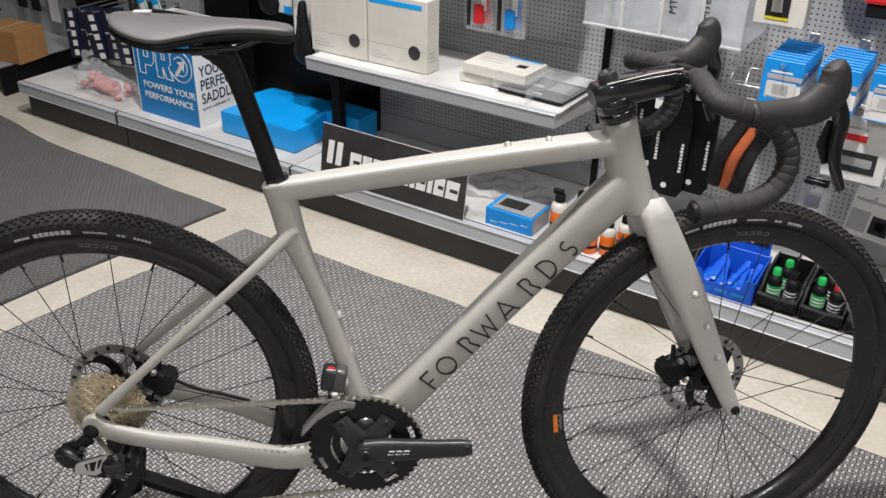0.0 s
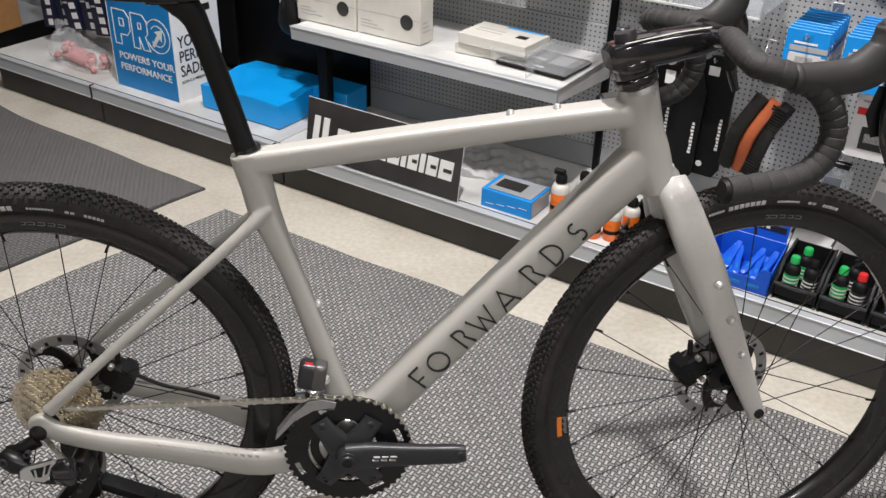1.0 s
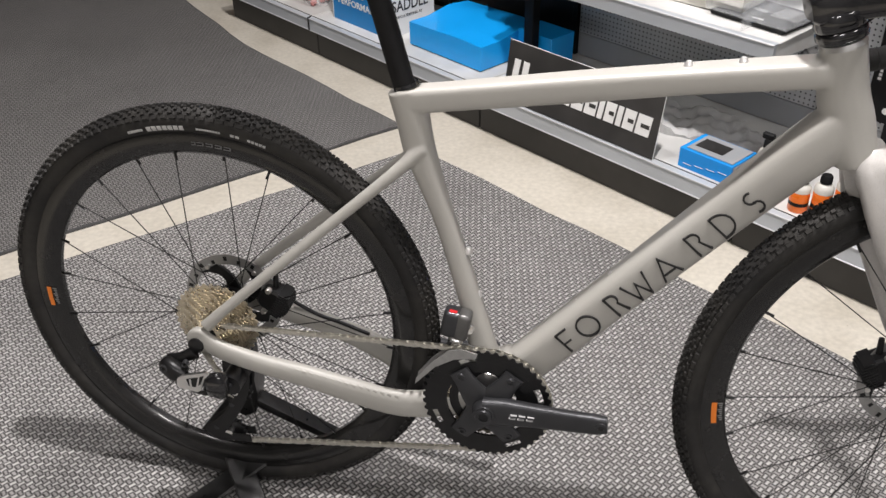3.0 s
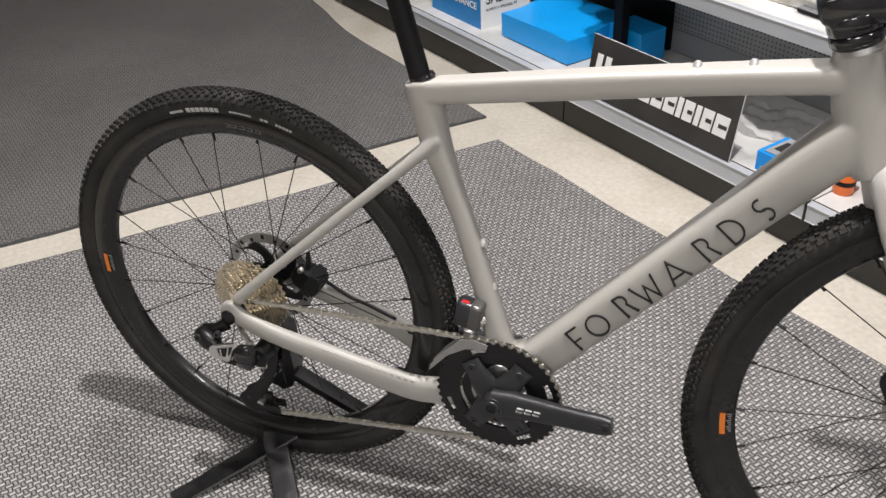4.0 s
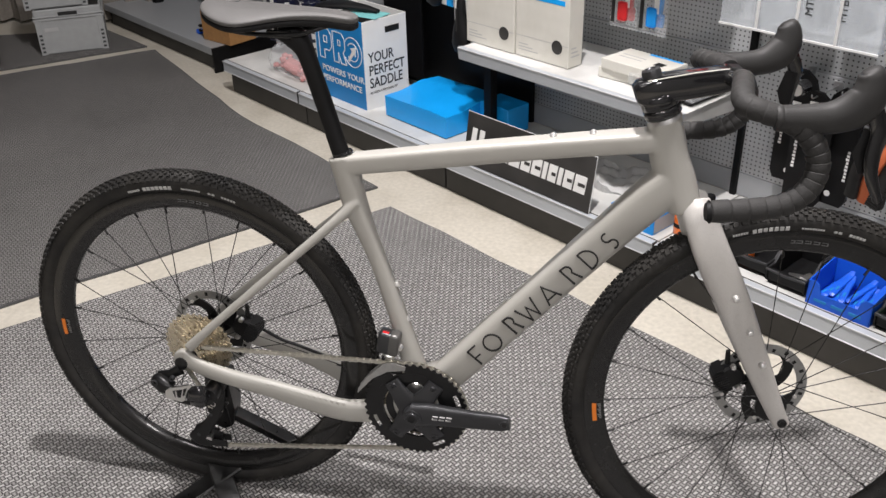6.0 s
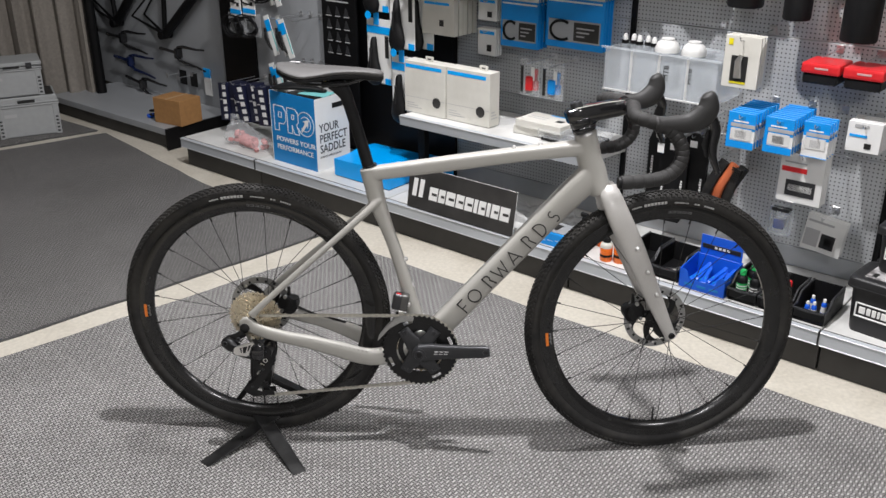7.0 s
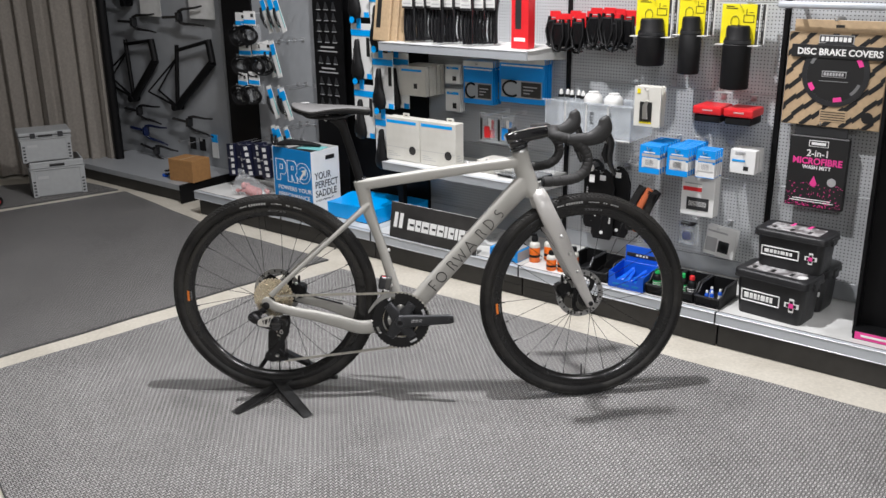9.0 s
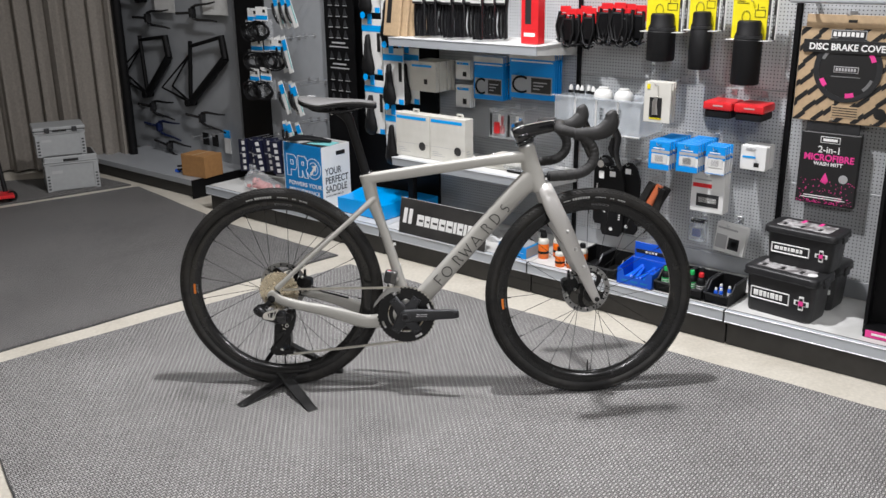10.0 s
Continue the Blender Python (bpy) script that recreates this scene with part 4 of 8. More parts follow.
def wheel(name, x, label, turn, front):
    prof = [(0.309, -0.0145), (0.304, -0.0158), (0.292, -0.0152), (0.279, -0.0105), (0.273, -0.004), (0.273, 0.004), (0.279, 0.0105), (0.292, 0.0152), (0.304, 0.0158), (0.309, 0.0145)]
    w = part(name, lathe(B(), prof, 96), M["carbon"], bike, label, 40)
    w.location = (x, 0, RW)
    part("tyre", lathe(B(), tyre_profile(), 120, closed=False), M["rubber"], w, "black knobbly gravel tyre", 60)
    kn = new("tread", KNOBS)
    kn.parent = w
    tagged(kn, "", "", "", "stuff")
    hub = [(0.0, -0.05), (0.009, -0.05), (0.01, -0.034), (0.026, -0.032), (0.026, -0.027), (0.012, -0.022), (0.011, 0.022), (0.026, 0.027), (0.026, 0.032), (0.012, 0.036), (0.01, 0.05), (0.0, 0.05)]
    part("hub", lathe(B(), hub, 32, closed=False), M["ring"], w, "black hub", 40)
    for side in (-1, 1):
        for lean in (-1, 1):
            a = radians(58 * lean)
            bm = cyl(B(), (0.024 * math.cos(a), 0.0295 * side, 0.024 * math.sin(a)), (0.276, 0.004 * side, 0), 0.00085, seg=6)
            cyl(bm, (0.262, 0.0053 * side, -0.001 * lean), (0.2745, 0.004 * side, 0), 0.0021, seg=6)
            first = None
            for k in range(6):
                rot = 60 * k + (15 if side > 0 else 0) + (30 if lean > 0 else 0) + turn
                if first is None:
                    first = part("spoke", bm, M["spoke"], w)
                    ob = first
                else:
                    ob = new("spoke", first.data)
                    ob.parent = w
                ob.rotation_euler = (0, -radians(rot), 0)
    # rotor on the far side: slotted steel ring on a black five-armed carrier
    ro = part("brake_rotor", lathe(B(), [(0.0805, 0.0385), (0.0805, 0.0402), (0.063, 0.0402), (0.063, 0.0385)], 72), M["rotor"], w, "slotted steel brake rotor", 40)
    for k in range(20):
        a = 18 * k
        part("rotor_slot", patch(B(), 0.0665 + 0.003 * (k % 2), 0.073 + 0.004 * (k % 2), a + 3, a + 7.5, 0.0383, 0.0004, 3), M["ring"], ro)
    carrier = part("rotor_carrier", lathe(B(), [(0.014, 0.034), (0.024, 0.034), (0.024, 0.042), (0.014, 0.042)], 30), M["ring"], ro, "black rotor carrier", 40)
    for k in range(5):
        a = radians(72 * k + 10)
        inner, outer = [], []
        for u in np.linspace(0, 1, 7):
            r = 0.02 + 0.046 * u
            c = a + 0.75 * u ** 1.4
            hw = (0.012 - 0.012 * u + 0.011 * u * u) / r + 0.1 * u ** 3
            inner.append((r * math.cos(c - hw), r * math.sin(c - hw)))
            outer.append((r * math.cos(c + hw), r * math.sin(c + hw)))
        part("carrier_arm", prism(B(), inner + outer[::-1], 0.0365, 0.0415), M["ring"], ro)
        part("rotor_rivet", cyl(B(), (0.066 * math.cos(a + 0.75), 0.035, 0.066 * math.sin(a + 0.75)), (0.066 * math.cos(a + 0.75), 0.038, 0.066 * math.sin(a + 0.75)), 0.0035, seg=10), M["alu"], ro)
    part("valve", cyl(B(), (0.03 * 0, 0, -0.274), (0, 0, -0.235), 0.003, 0.0018, 8), M["ring"], w)
    # prints on rim and tyre: plain bars
    DEC = 185.5 if front else 180.0
    for side in (-1, 1):
        y = 0.0159 * side + (0.0003 if side < 0 else 0.0009)
        part("rim_decal", patch(B(), 0.2875, 0.2948, DEC - 3.4, DEC + 3.4, -0.0157 if side < 0 else 0.0164, n=6), M["orange"], w, "orange rim decal")
        for j in range(9):
            part("rim_print", patch(B(), 0.2795, 0.2862 - 0.0016 * (j % 3), DEC - 3.1 + 0.7 * j, DEC - 2.75 + 0.7 * j, -0.0142 if side < 0 else 0.0149, n=2), M["dimprint"], w)
        for a, k in ((89.5, 1.3), (87.2, 2.0), (84.6, 2.0), (82.0, 2.0), (79.4, 2.0)):
            for r in (0.2905, 0.2945):
                part("rim_print", patch(B(), r, r + 0.0009, a, a + k, -0.01565 if side < 0 else 0.01635, n=3), M["dimprint"], w)
            part("rim_print", patch(B(), 0.2905, 0.2953, a, a + 0.3, -0.01565 if side < 0 else 0.01635, n=2), M["dimprint"], w)
        for a, k, n_, r in ((107.5, 4.4, 6, 0.002), (102.0, 10.5, 7, 0.0036), (88.5, 6.5, 9, 0.0015), (79.5, 2.6, 2, 0.002), (75.0, 5.0, 5, 0.0022)):
            for j in range(n_):
                b0 = a - k * j / n_
                part("tyre_print", wall_print(B(), 0.3168 - r, 0.3168 + r, b0 - k / n_ * 0.74, b0, side), M["tyreprint"], w)
    return w


rear = wheel("rear_wheel", RA, "rear wheel with deep satin black carbon rim", 8, False)
front = wheel("front_wheel", FA, "front wheel with deep satin black carbon rim", 2, True)

# cassette
COGS = [(t_, 0.00197 * t_ + 0.001) for t_ in (34, 30, 27, 25, 23, 21, 19, 17, 15, 13, 11)]
for i, (tc_, r) in enumerate(COGS):
    part("cog", gear(B(), tc_, r, 0.0035, -0.0275 - 0.0036 * i, -0.0257 - 0.0036 * i, r * 0.62), M["cog"], rear, "nickel cassette cog" if i == 0 else "")
part("cassette_body", cyl(B(), (0, -0.062, 0), (0, -0.024, 0), 0.018, 0.042, 24), M["ring"], rear)
# brake calipers
for nm, w, x, z in (("rear_caliper", rear, 0.07, 0.012), ("front_caliper", front, -0.056, 0.022)):
    sg = 1 if x > 0 else -1
    bm = sweep(B(), [(0, -0.017, 0), (0, -0.013, 0), (0, 0.013, 0), (0, 0.017, 0)], [(0.017, 0.02), (0.021, 0.024), (0.021, 0.024), (0.017, 0.02)], 24, 2.6, (1, 0, 0))
    ob = part(nm, bm, M["ring"], bike, "black finned disc brake caliper", 40)
    ob.matrix_basis = Matrix.Translation((w.location.x + x, 0.038, RW + z)) @ pose(0, 0, 0, 0, 28 * sg, 0)
    for k in range(10):
        zc = -0.021 + k * 0.0046
        reach = 0.024 * math.sqrt(max(0.1, 1 - (zc / 0.026) ** 2))
        part("fin", box(B(), min(0.004 * sg, (reach + 0.006) * sg), max(0.004 * sg, (reach + 0.006) * sg), -0.0185, 0.0185, zc - 0.0011, zc + 0.0011, 0.0004), M["ring"], ob)
    for dx, dz in ((-0.012 * sg, 0.019), (-0.004 * sg, -0.021)):
        part("caliper_bolt", lathe(B(), [(0, -0.0225), (0.0035, -0.0225), (0.0048, -0.02), (0.0048, -0.014), (0, -0.014)], 14, closed=False), M["alu"], ob, "", 40).location = (dx, 0, dz)
    part("hose_joint", cyl(B(), (-0.006 * sg, 0, 0.02), (-0.016 * sg, 0, 0.042), 0.005, 0.004, 12), M["ring"], ob, "", 40)
    part("mount_arm", box(B(), min(-0.024 * sg, 0), max(-0.024 * sg, 0), 0.006, 0.018, -0.014, 0.014, 0.004), M["ring"], ob, "", 40)

# ---------- crankset and chain ----------
CR = Matrix.Translation((0.007, 0, 0.2795))
SLOTS = (20, 112, 205, 301)
ring_big = part("chainring", gear(B(), 46, 0.0995, 0.004, -0.0545, -0.0515, 0.0885), M["ring"], bike, "black outer chainring with slots", 30)
ring_big.matrix_basis = Matrix.Translation((0, 0, -0.002)) @ CR @ Matrix.Diagonal((0.968, 1, 0.968, 1))
part("ring_band", lathe(B(), [(0.062, -0.0553), (0.0795, -0.0548), (0.0795, -0.051), (0.062, -0.051)], 72), M["ring"], ring_big, "", 40)
for a, b in zip(SLOTS, SLOTS[1:] + (SLOTS[0] + 360,)):
    part("ring_bridge", patch(B(), 0.079, 0.089, a + 9, b - 9, -0.0513, 0.0033, 12), M["ring"], ring_big)
ring_small = part("chainring", gear(B(), 30, 0.0655, 0.0042, -0.0455, -0.0435, 0.05), M["cog"], bike, "steel inner chainring", 30)
ring_small.matrix_basis = CR
part("inner_ring_plate", lathe(B(), [(0.044, -0.0475), (0.0575, -0.0475), (0.0575, -0.046), (0.044, -0.046)], 48), M["ring"], ring_small, "black inner ring plate", 40)
part("bearing_cup", lathe(B(), [(0.012, -0.047), (0.021, -0.047), (0.023, -0.045), (0.023, -0.036), (0.012, -0.036)], 30), M["ring"], bike, "", 40).matrix_basis = CR
part("cup_face", cyl(B(), (0, -0.0495, 0.034), (0, -0.045, 0.034), 0.017, 0.019, seg=20), M["alu"], bike, "silver bearing cup edge", 40).matrix_basis = CR
for k, a0 in enumerate((56, 127, 236, 304)):
    ca = Vector((math.cos(radians(a0)), 0, math.sin(radians(a0))))
    bm = sweep(B(), [ca * 0.008 + Vector((0, -0.06, 0)), ca * 0.03 + Vector((0, -0.062, 0)), ca * 0.052 + Vector((0, -0.0595, 0)), ca * 0.07 + Vector((0, -0.0565, 0))], [(0.007, 0.026), (0.0065, 0.021), (0.0055, 0.016), (0.004, 0.0155)], 16, 2.8, (-ca.z, 0, ca.x))
    part("spider_arm", bm, M["crankgrey"], bike, "black spider arm" if k == 0 else "", 40).matrix_basis = CR
    part("chainring_bolt", lathe(B(), [(0.0, -0.0615), (0.0028, -0.0615), (0.003, -0.0645), (0.0058, -0.0645), (0.0065, -0.062), (0.0065, -0.05), (0, -0.05)], 14, closed=False), M["darkgrey"], bike, "", 40).matrix_basis = CR @ Matrix.Translation(ca * 0.062)
ca_ = [(0.0, -0.072, 0.0), (0.03, -0.0715, 0.004), (0.07, -0.0755, 0.0075), (0.12, -0.081, 0.0115), (0.16, -0.085, 0.0155), (0.176, -0.086, 0.0172)]
crank = part("crank_arm", sweep(B(), ca_, [(0.0235, 0.011), (0.0215, 0.011), (0.0185, 0.0095), (0.0165, 0.0085), (0.016, 0.008), (0.0125, 0.0068)], 24, 3.6), M["crankgrey"], bike, "dark grey crank arm without a pedal", 40)
crank.matrix_basis = CR
part("axle_face", cyl(B(), (0, -0.0845, 0), (0, -0.055, 0), 0.0165, 0.0195, 28), M["darkgrey"], crank, "", 40)
part("crank_bolt", lathe(B(), [(0.0075, -0.087), (0.0115, -0.087), (0.0125, -0.085), (0.0125, -0.080), (0.0075, -0.080)], 28), M["darkgrey"], crank, "dark crank bolt ring", 40)
part("bolt_core", cyl(B(), (0, -0.0852, 0), (0, -0.082, 0), 0.0078, seg=18), M["ring"], crank)
part("pedal_thread", lathe(B(), [(0.0045, -0.0945), (0.0085, -0.0945), (0.009, -0.092), (0.009, -0.0885), (0.0045, -0.0885)], 20), M["darkgrey"], crank, "", 40).location = (0.1675, 0, 0.0162)
part("thread_hole", cyl(B(), (0.1675, -0.0937, 0.0162), (0.1675, -0.09, 0.0162), 0.0048, seg=14), M["ink"], crank)
for k in range(3):
    x0_ = 0.036 + 0.0125 * k
    for z_ in (0.0035, 0.0095):
        part("crank_print", box(B(), x0_ + z_ * 0.3, x0_ + 0.0095 + z_ * 0.3, -0.0862 - 0.0006 * k, -0.0800, z_ + 0.0008 * k, z_ + 0.0014 + 0.0008 * k), M["greyprint"], crank)
lc = [(0.0, 0.07, 0.0), (-0.05, 0.074, -0.005), (-0.12, 0.083, -0.0115), (-0.175, 0.087, -0.017)]
part("crank_arm", sweep(B(), lc, [(0.019, 0.01), (0.016, 0.009), (0.014, 0.008), (0.011, 0.0065)], 16, 3.2), M["darkgrey"], bike, "dark grey crank arm without a pedal", 40).matrix_basis = CR


def chain_run(pts):
    """Roller-chain links along a line, outer and inner plates in turn."""
    P = [Vector(p) for p in pts]
    cum = [0.0]
    for a, b in zip(P, P[1:]):
        cum.append(cum[-1] + (b - a).length)

    def at(s):
        for i in range(len(P) - 1):
            if s <= cum[i + 1]:
                return P[i].lerp(P[i + 1], (s - cum[i]) / max(1e-9, cum[i + 1] - cum[i]))
        return P[-1]
    bm = B()
    n = int(cum[-1] / 0.0127)
    for k in range(n):
        a, b = at(k * 0.0127), at((k + 1) * 0.0127)
        t = (b - a).normalized()
        w = 0.0031 if k % 2 else 0.0022
        for sgn in (-1, 1):
            sweep(bm, [a - t * 0.0032 + Vector((0, w * sgn, 0)), a + Vector((0, w * sgn, 0)), (a + b) / 2 + Vector((0, w * sgn, 0)), b + Vector((0, w * sgn, 0)), b + t * 0.0032 + Vector((0, w * sgn, 0))], [(0.002, 0.0005), (0.0042, 0.0005), (0.0032, 0.0005), (0.0042, 0.0005), (0.002, 0.0005)], 6)
        cyl(bm, a + Vector((0, -0.0036, 0)), a + Vector((0, 0.0036, 0)), 0.0024, seg=6)
    return bm


G1, G2 = Vector((-0.392, -0.047, 0.236)), Vector((-0.412, -0.047, 0.149))     # guide pulleys
top_arc = [(0.007 + 0.0935 * math.cos(radians(a)), -0.049, 0.278 + 0.0935 * math.sin(radians(a))) for a in range(-95, 96, 6)][::-1]
upper = [(-0.405, -0.054, RW + 0.014)] + top_arc + [(-0.4, -0.047, 0.128)]
part("chain", chain_run(upper), M["chain"], bike, "steel roller chain", kind="stuff")
part("chain", chain_run([(-0.45, -0.049, RW - 0.02), (-0.413, -0.047, 0.25), (-0.405, -0.047, 0.22), (-0.384, -0.047, 0.212), (-0.41, -0.047, 0.18), (-0.434, -0.047, 0.155), (-0.428, -0.047, 0.134), (-0.41, -0.047, 0.127), (-0.4, -0.047, 0.128)]), M["chain"], bike, "", kind="stuff")

# derailleurs
rd = part("rear_derailleur", sweep(B(), [(-0.488, -0.084, 0.305), (-0.482, -0.086, 0.301), (-0.466, -0.09, 0.292), (-0.452, -0.09, 0.286)], [(0.009, 0.009), (0.0155, 0.013), (0.0165, 0.014), (0.012, 0.012)], 18, 2.6), M["ring"], bike, "black electronic rear derailleur", 40)
part("hanger_link", sweep(B(), [(-0.478, -0.08, 0.304), (-0.456, -0.079, 0.311), (-0.437, -0.077, 0.322)], [(0.011, 0.005), (0.009, 0.006), (0.011, 0.005)], 14, 2.6), M["ring"], rd, "", 40)
part("linkage_plate", prism(B(), [(-0.456, 0.292), (-0.448, 0.298), (-0.408, 0.311), (-0.404, 0.306), (-0.413, 0.296), (-0.42, 0.275), (-0.426, 0.271), (-0.453, 0.275), (-0.458, 0.28)], -0.1075, -0.103), M["alu"], rd, "polished silver linkage plate")
part("linkage_window", prism(B(), [(-0.441, 0.294), (-0.421, 0.3), (-0.427, 0.281), (-0.438, 0.281)], -0.1083, -0.1074), M["ring"], rd)
part("linkage_window", prism(B(), [(-0.418, 0.3015), (-0.411, 0.3045), (-0.4185, 0.2875), (-0.4225, 0.2845)], -0.1083, -0.1074), M["ring"], rd)
part("linkage_rib", prism(B(), [(-0.436, 0.2945), (-0.433, 0.2955), (-0.433, 0.281), (-0.436, 0.281)], -0.109, -0.108), M["alu"], rd)
part("lower_link", sweep(B(), [(-0.462, -0.088, 0.278), (-0.43, -0.09, 0.268), (-0.402, -0.086, 0.262)], [(0.007, 0.014)] * 3, 14, 3), M["ring"], rd, "", 40)
part("motor_housing", sweep(B(), [(-0.401, -0.092, 0.298), (-0.4, -0.094, 0.295), (-0.398, -0.095, 0.28), (-0.399, -0.094, 0.266), (-0.4, -0.092, 0.262)], [(0.013, 0.01), (0.0165, 0.013), (0.0175, 0.014), (0.016, 0.013), (0.012, 0.01)], 22, 3.4), M["gloss"], rd, "gloss black motor housing", 50)
part("housing_seam", sweep(B(), [(-0.3985, -0.0948, 0.276), (-0.3985, -0.0948, 0.2745)], [(0.0178, 0.0143)] * 2, 22, 3.4), M["gloss"], rd, "", 50)
part("cage_pivot", cyl(B(), (-0.384, -0.085, 0.272), (-0.384, -0.04, 0.272), 0.017, seg=20), M["ring"], rd, "", 40)
for x, y, z, r in ((-0.48, -0.1, 0.301, 0.0065), (-0.447, -0.095, 0.311, 0.005), (-0.384, -0.0865, 0.274, 0.0045)):
    part("pivot_bolt", lathe(B(), [(r * 0.5, 0.001), (r * 0.5, -0.001), (r, -0.002), (r, 0.006), (0, 0.006)], 16, closed=False), M["darkgrey"], rd, "", 40).location = (x, y, z)
for y in (-0.0575, -0.0375):
    arm_ = spline([(-0.38, 0.286), (-0.376, 0.26), (-0.382, 0.23), (-0.397, 0.2), (-0.42, 0.168), (-0.438, 0.151)], 4)
    part("derailleur_cage", sweep(B(), [(x, y, z) for x, z in arm_], [(0.0155 - 0.006 * math.sin(math.pi * i / (len(arm_) - 1)), 0.0016) for i in range(len(arm_))], 12, 3), M["ring"], rd, "black derailleur cage" if y < -0.05 else "", 40)
    foot_ = spline([(-0.45, 0.157), (-0.43, 0.146), (-0.405, 0.142), (-0.375, 0.143)], 4)
    part("cage_foot", sweep(B(), [(x, y, z) for x, z in foot_], [(0.008 + 0.008 * math.sin(math.pi * min(1, i / 8)), 0.0016) for i in range(len(foot_))], 12, 3), M["ring"], rd, "", 40)
    for x, z in ((-0.392, 0.236), (-0.4, 0.21), (-0.432, 0.158)):
        part("cage_hole", cyl(B(), (x, y - 0.0021, z), (x, y - 0.0015, z), 0.004, seg=10), M["darkgrey"], rd)
for g in (G1, G2):
    ob = part("jockey_wheel", gear(B(), 13, 0.0255, 0.004, -0.0035, 0.0035, 0.007), M["ring"], bike)
    ob.location = g
    part("wheel_cap", cyl(B(), (0, -0.012, 0), (0, 0.0, 0), 0.006, seg=12), M["alu"], ob)
fd = part("front_derailleur", box(B(), -0.022, 0.022, -0.016, 0.014, -0.0265, 0.023, 0.009, 3), M["darkgrey"], bike, "dark grey electronic front derailleur", 40)
fd.matrix_basis = Matrix.Translation((-0.044, -0.03, 0.403)) @ pose(0, 0, 0, 0, 10, 0) @ Matrix.Scale(0.9, 4)
part("side_cover", box(B(), 0.0, 0.0235, -0.0175, 0.012, -0.026, 0.0242, 0.008, 3), M["fdgrey"], fd, "smooth grey cover", 40)
part("red_flash", box(B(), -0.0135, -0.001, -0.0115, -0.0045, 0.0228, 0.0238, 0.0005), M["red"], fd, "red marking")
part("mount_bolt", lathe(B(), [(0, -0.006), (0.005, -0.005), (0.0065, 0), (0.0065, 0.006), (0, 0.006)], 14, closed=False), M["alu"], fd, "", 40).location = (0.024, -0.006, -0.006)
part("derailleur_link", box(B(), -0.006, 0.018, -0.018, 0.002, -0.036, -0.022, 0.004), M["alu"], fd, "polished link", 40)
part("link_pin", cyl(B(), (-0.002, -0.022, -0.03), (-0.002, 0.004, -0.03), 0.004, seg=12), M["ring"], fd, "", 40)
guide = [(-0.05, 0.37), (-0.03, 0.374), (-0.008, 0.369), (-0.01, 0.361), (-0.042, 0.355), (-0.07, 0.337), (-0.092, 0.311), (-0.1, 0.302), (-0.0985, 0.312), (-0.078, 0.341)]
for y0_, y1_ in ((-0.0575, -0.0557), (-0.0425, -0.041)):
    part("guide_plate", prism(B(), guide, y0_, y1_), M["rotor"], fd, "polished front derailleur guide plate" if y0_ < -0.05 else "").matrix_basis = fd.matrix_basis.inverted()
hose = spline([(-0.33, 0.066, 0.335), (-0.29, 0.062, 0.318), (-0.25, 0.058, 0.31), (-0.2, 0.05, 0.3)], 5)
part("brake_hose", sweep(B(), hose, [0.0032] * len(hose), 8), M["ring"], bike, "", 60)
# chainstay guard: a row of small raised ribs
for k in range(16):
    x = -0.29 + k * 0.0105
    z = float(np.interp(x, (-0.33, -0.27, -0.2, -0.12), (0.3085, 0.2965, 0.2755, 0.251))) + float(np.interp(x, (-0.33, -0.27, -0.2, -0.12), (0.0165, 0.0185, 0.0215, 0.0232))) - 0.0062
    y = -float(np.interp(x, (-0.27, -0.2, -0.12), (0.066, 0.06, 0.046)))
    part("chainstay_rib", sweep(B(), [(x, y - 0.0072, z), (x + 0.006, y - 0.0072, z - 0.0018)], [(0.0042, 0.0022)] * 2, 10, 2.4), M["paint"], bike, "", 60)

# the handlebar, fork and front wheel stand turned about the steering axis
pivot = Vector((0.4475, 0, 0.688))
TURN = Matrix.Translation(pivot) @ Matrix.Rotation(radians(STEER), 4, Vector((-0.3415, 0, 0.94)).normalized()) @ Matrix.Translation(-pivot)
STEERED = ("fork", "axle_cap", "headset_spacer", "stem", "stem_stripe", "top_cap", "bar_top", "bar_tape", "bar_plug", "hood", "hood_lip", "brake_lever", "shift_paddle", "bar_clamp_bolts", "front_wheel", "front_caliper")
for ob in list(bike.children):
    nm = ob.name.split(".")[0]
    if nm in STEERED or nm == "fork_bolt":
        if nm == "axle_cap" and ob.location.x < 0:
            continue
        loc = ob.matrix_basis.copy() if ob.rotation_mode else ob.matrix_basis
        ob.matrix_basis = TURN @ loc

# ---------- display stand ----------
stand = thing("bicycle_stand", "black folding steel display stand under the rear wheel", "bicycle stand", pose(-0.42, 0, 0))


def leg(parent, a, b, w, t, name="leg"):
    a, b = Vector(a), Vector(b)
    d = b - a
    flat = Vector((d.x, d.y, 0)).normalized()
    s = Vector((-flat.y, flat.x, 0))
    return part(name, sweep(B(), [a, a.lerp(b, 0.5), b], [(t, w), (t, w), (t * 0.8, w * 0.92)], 8, 6, s), M["stand"], parent, "", 30)


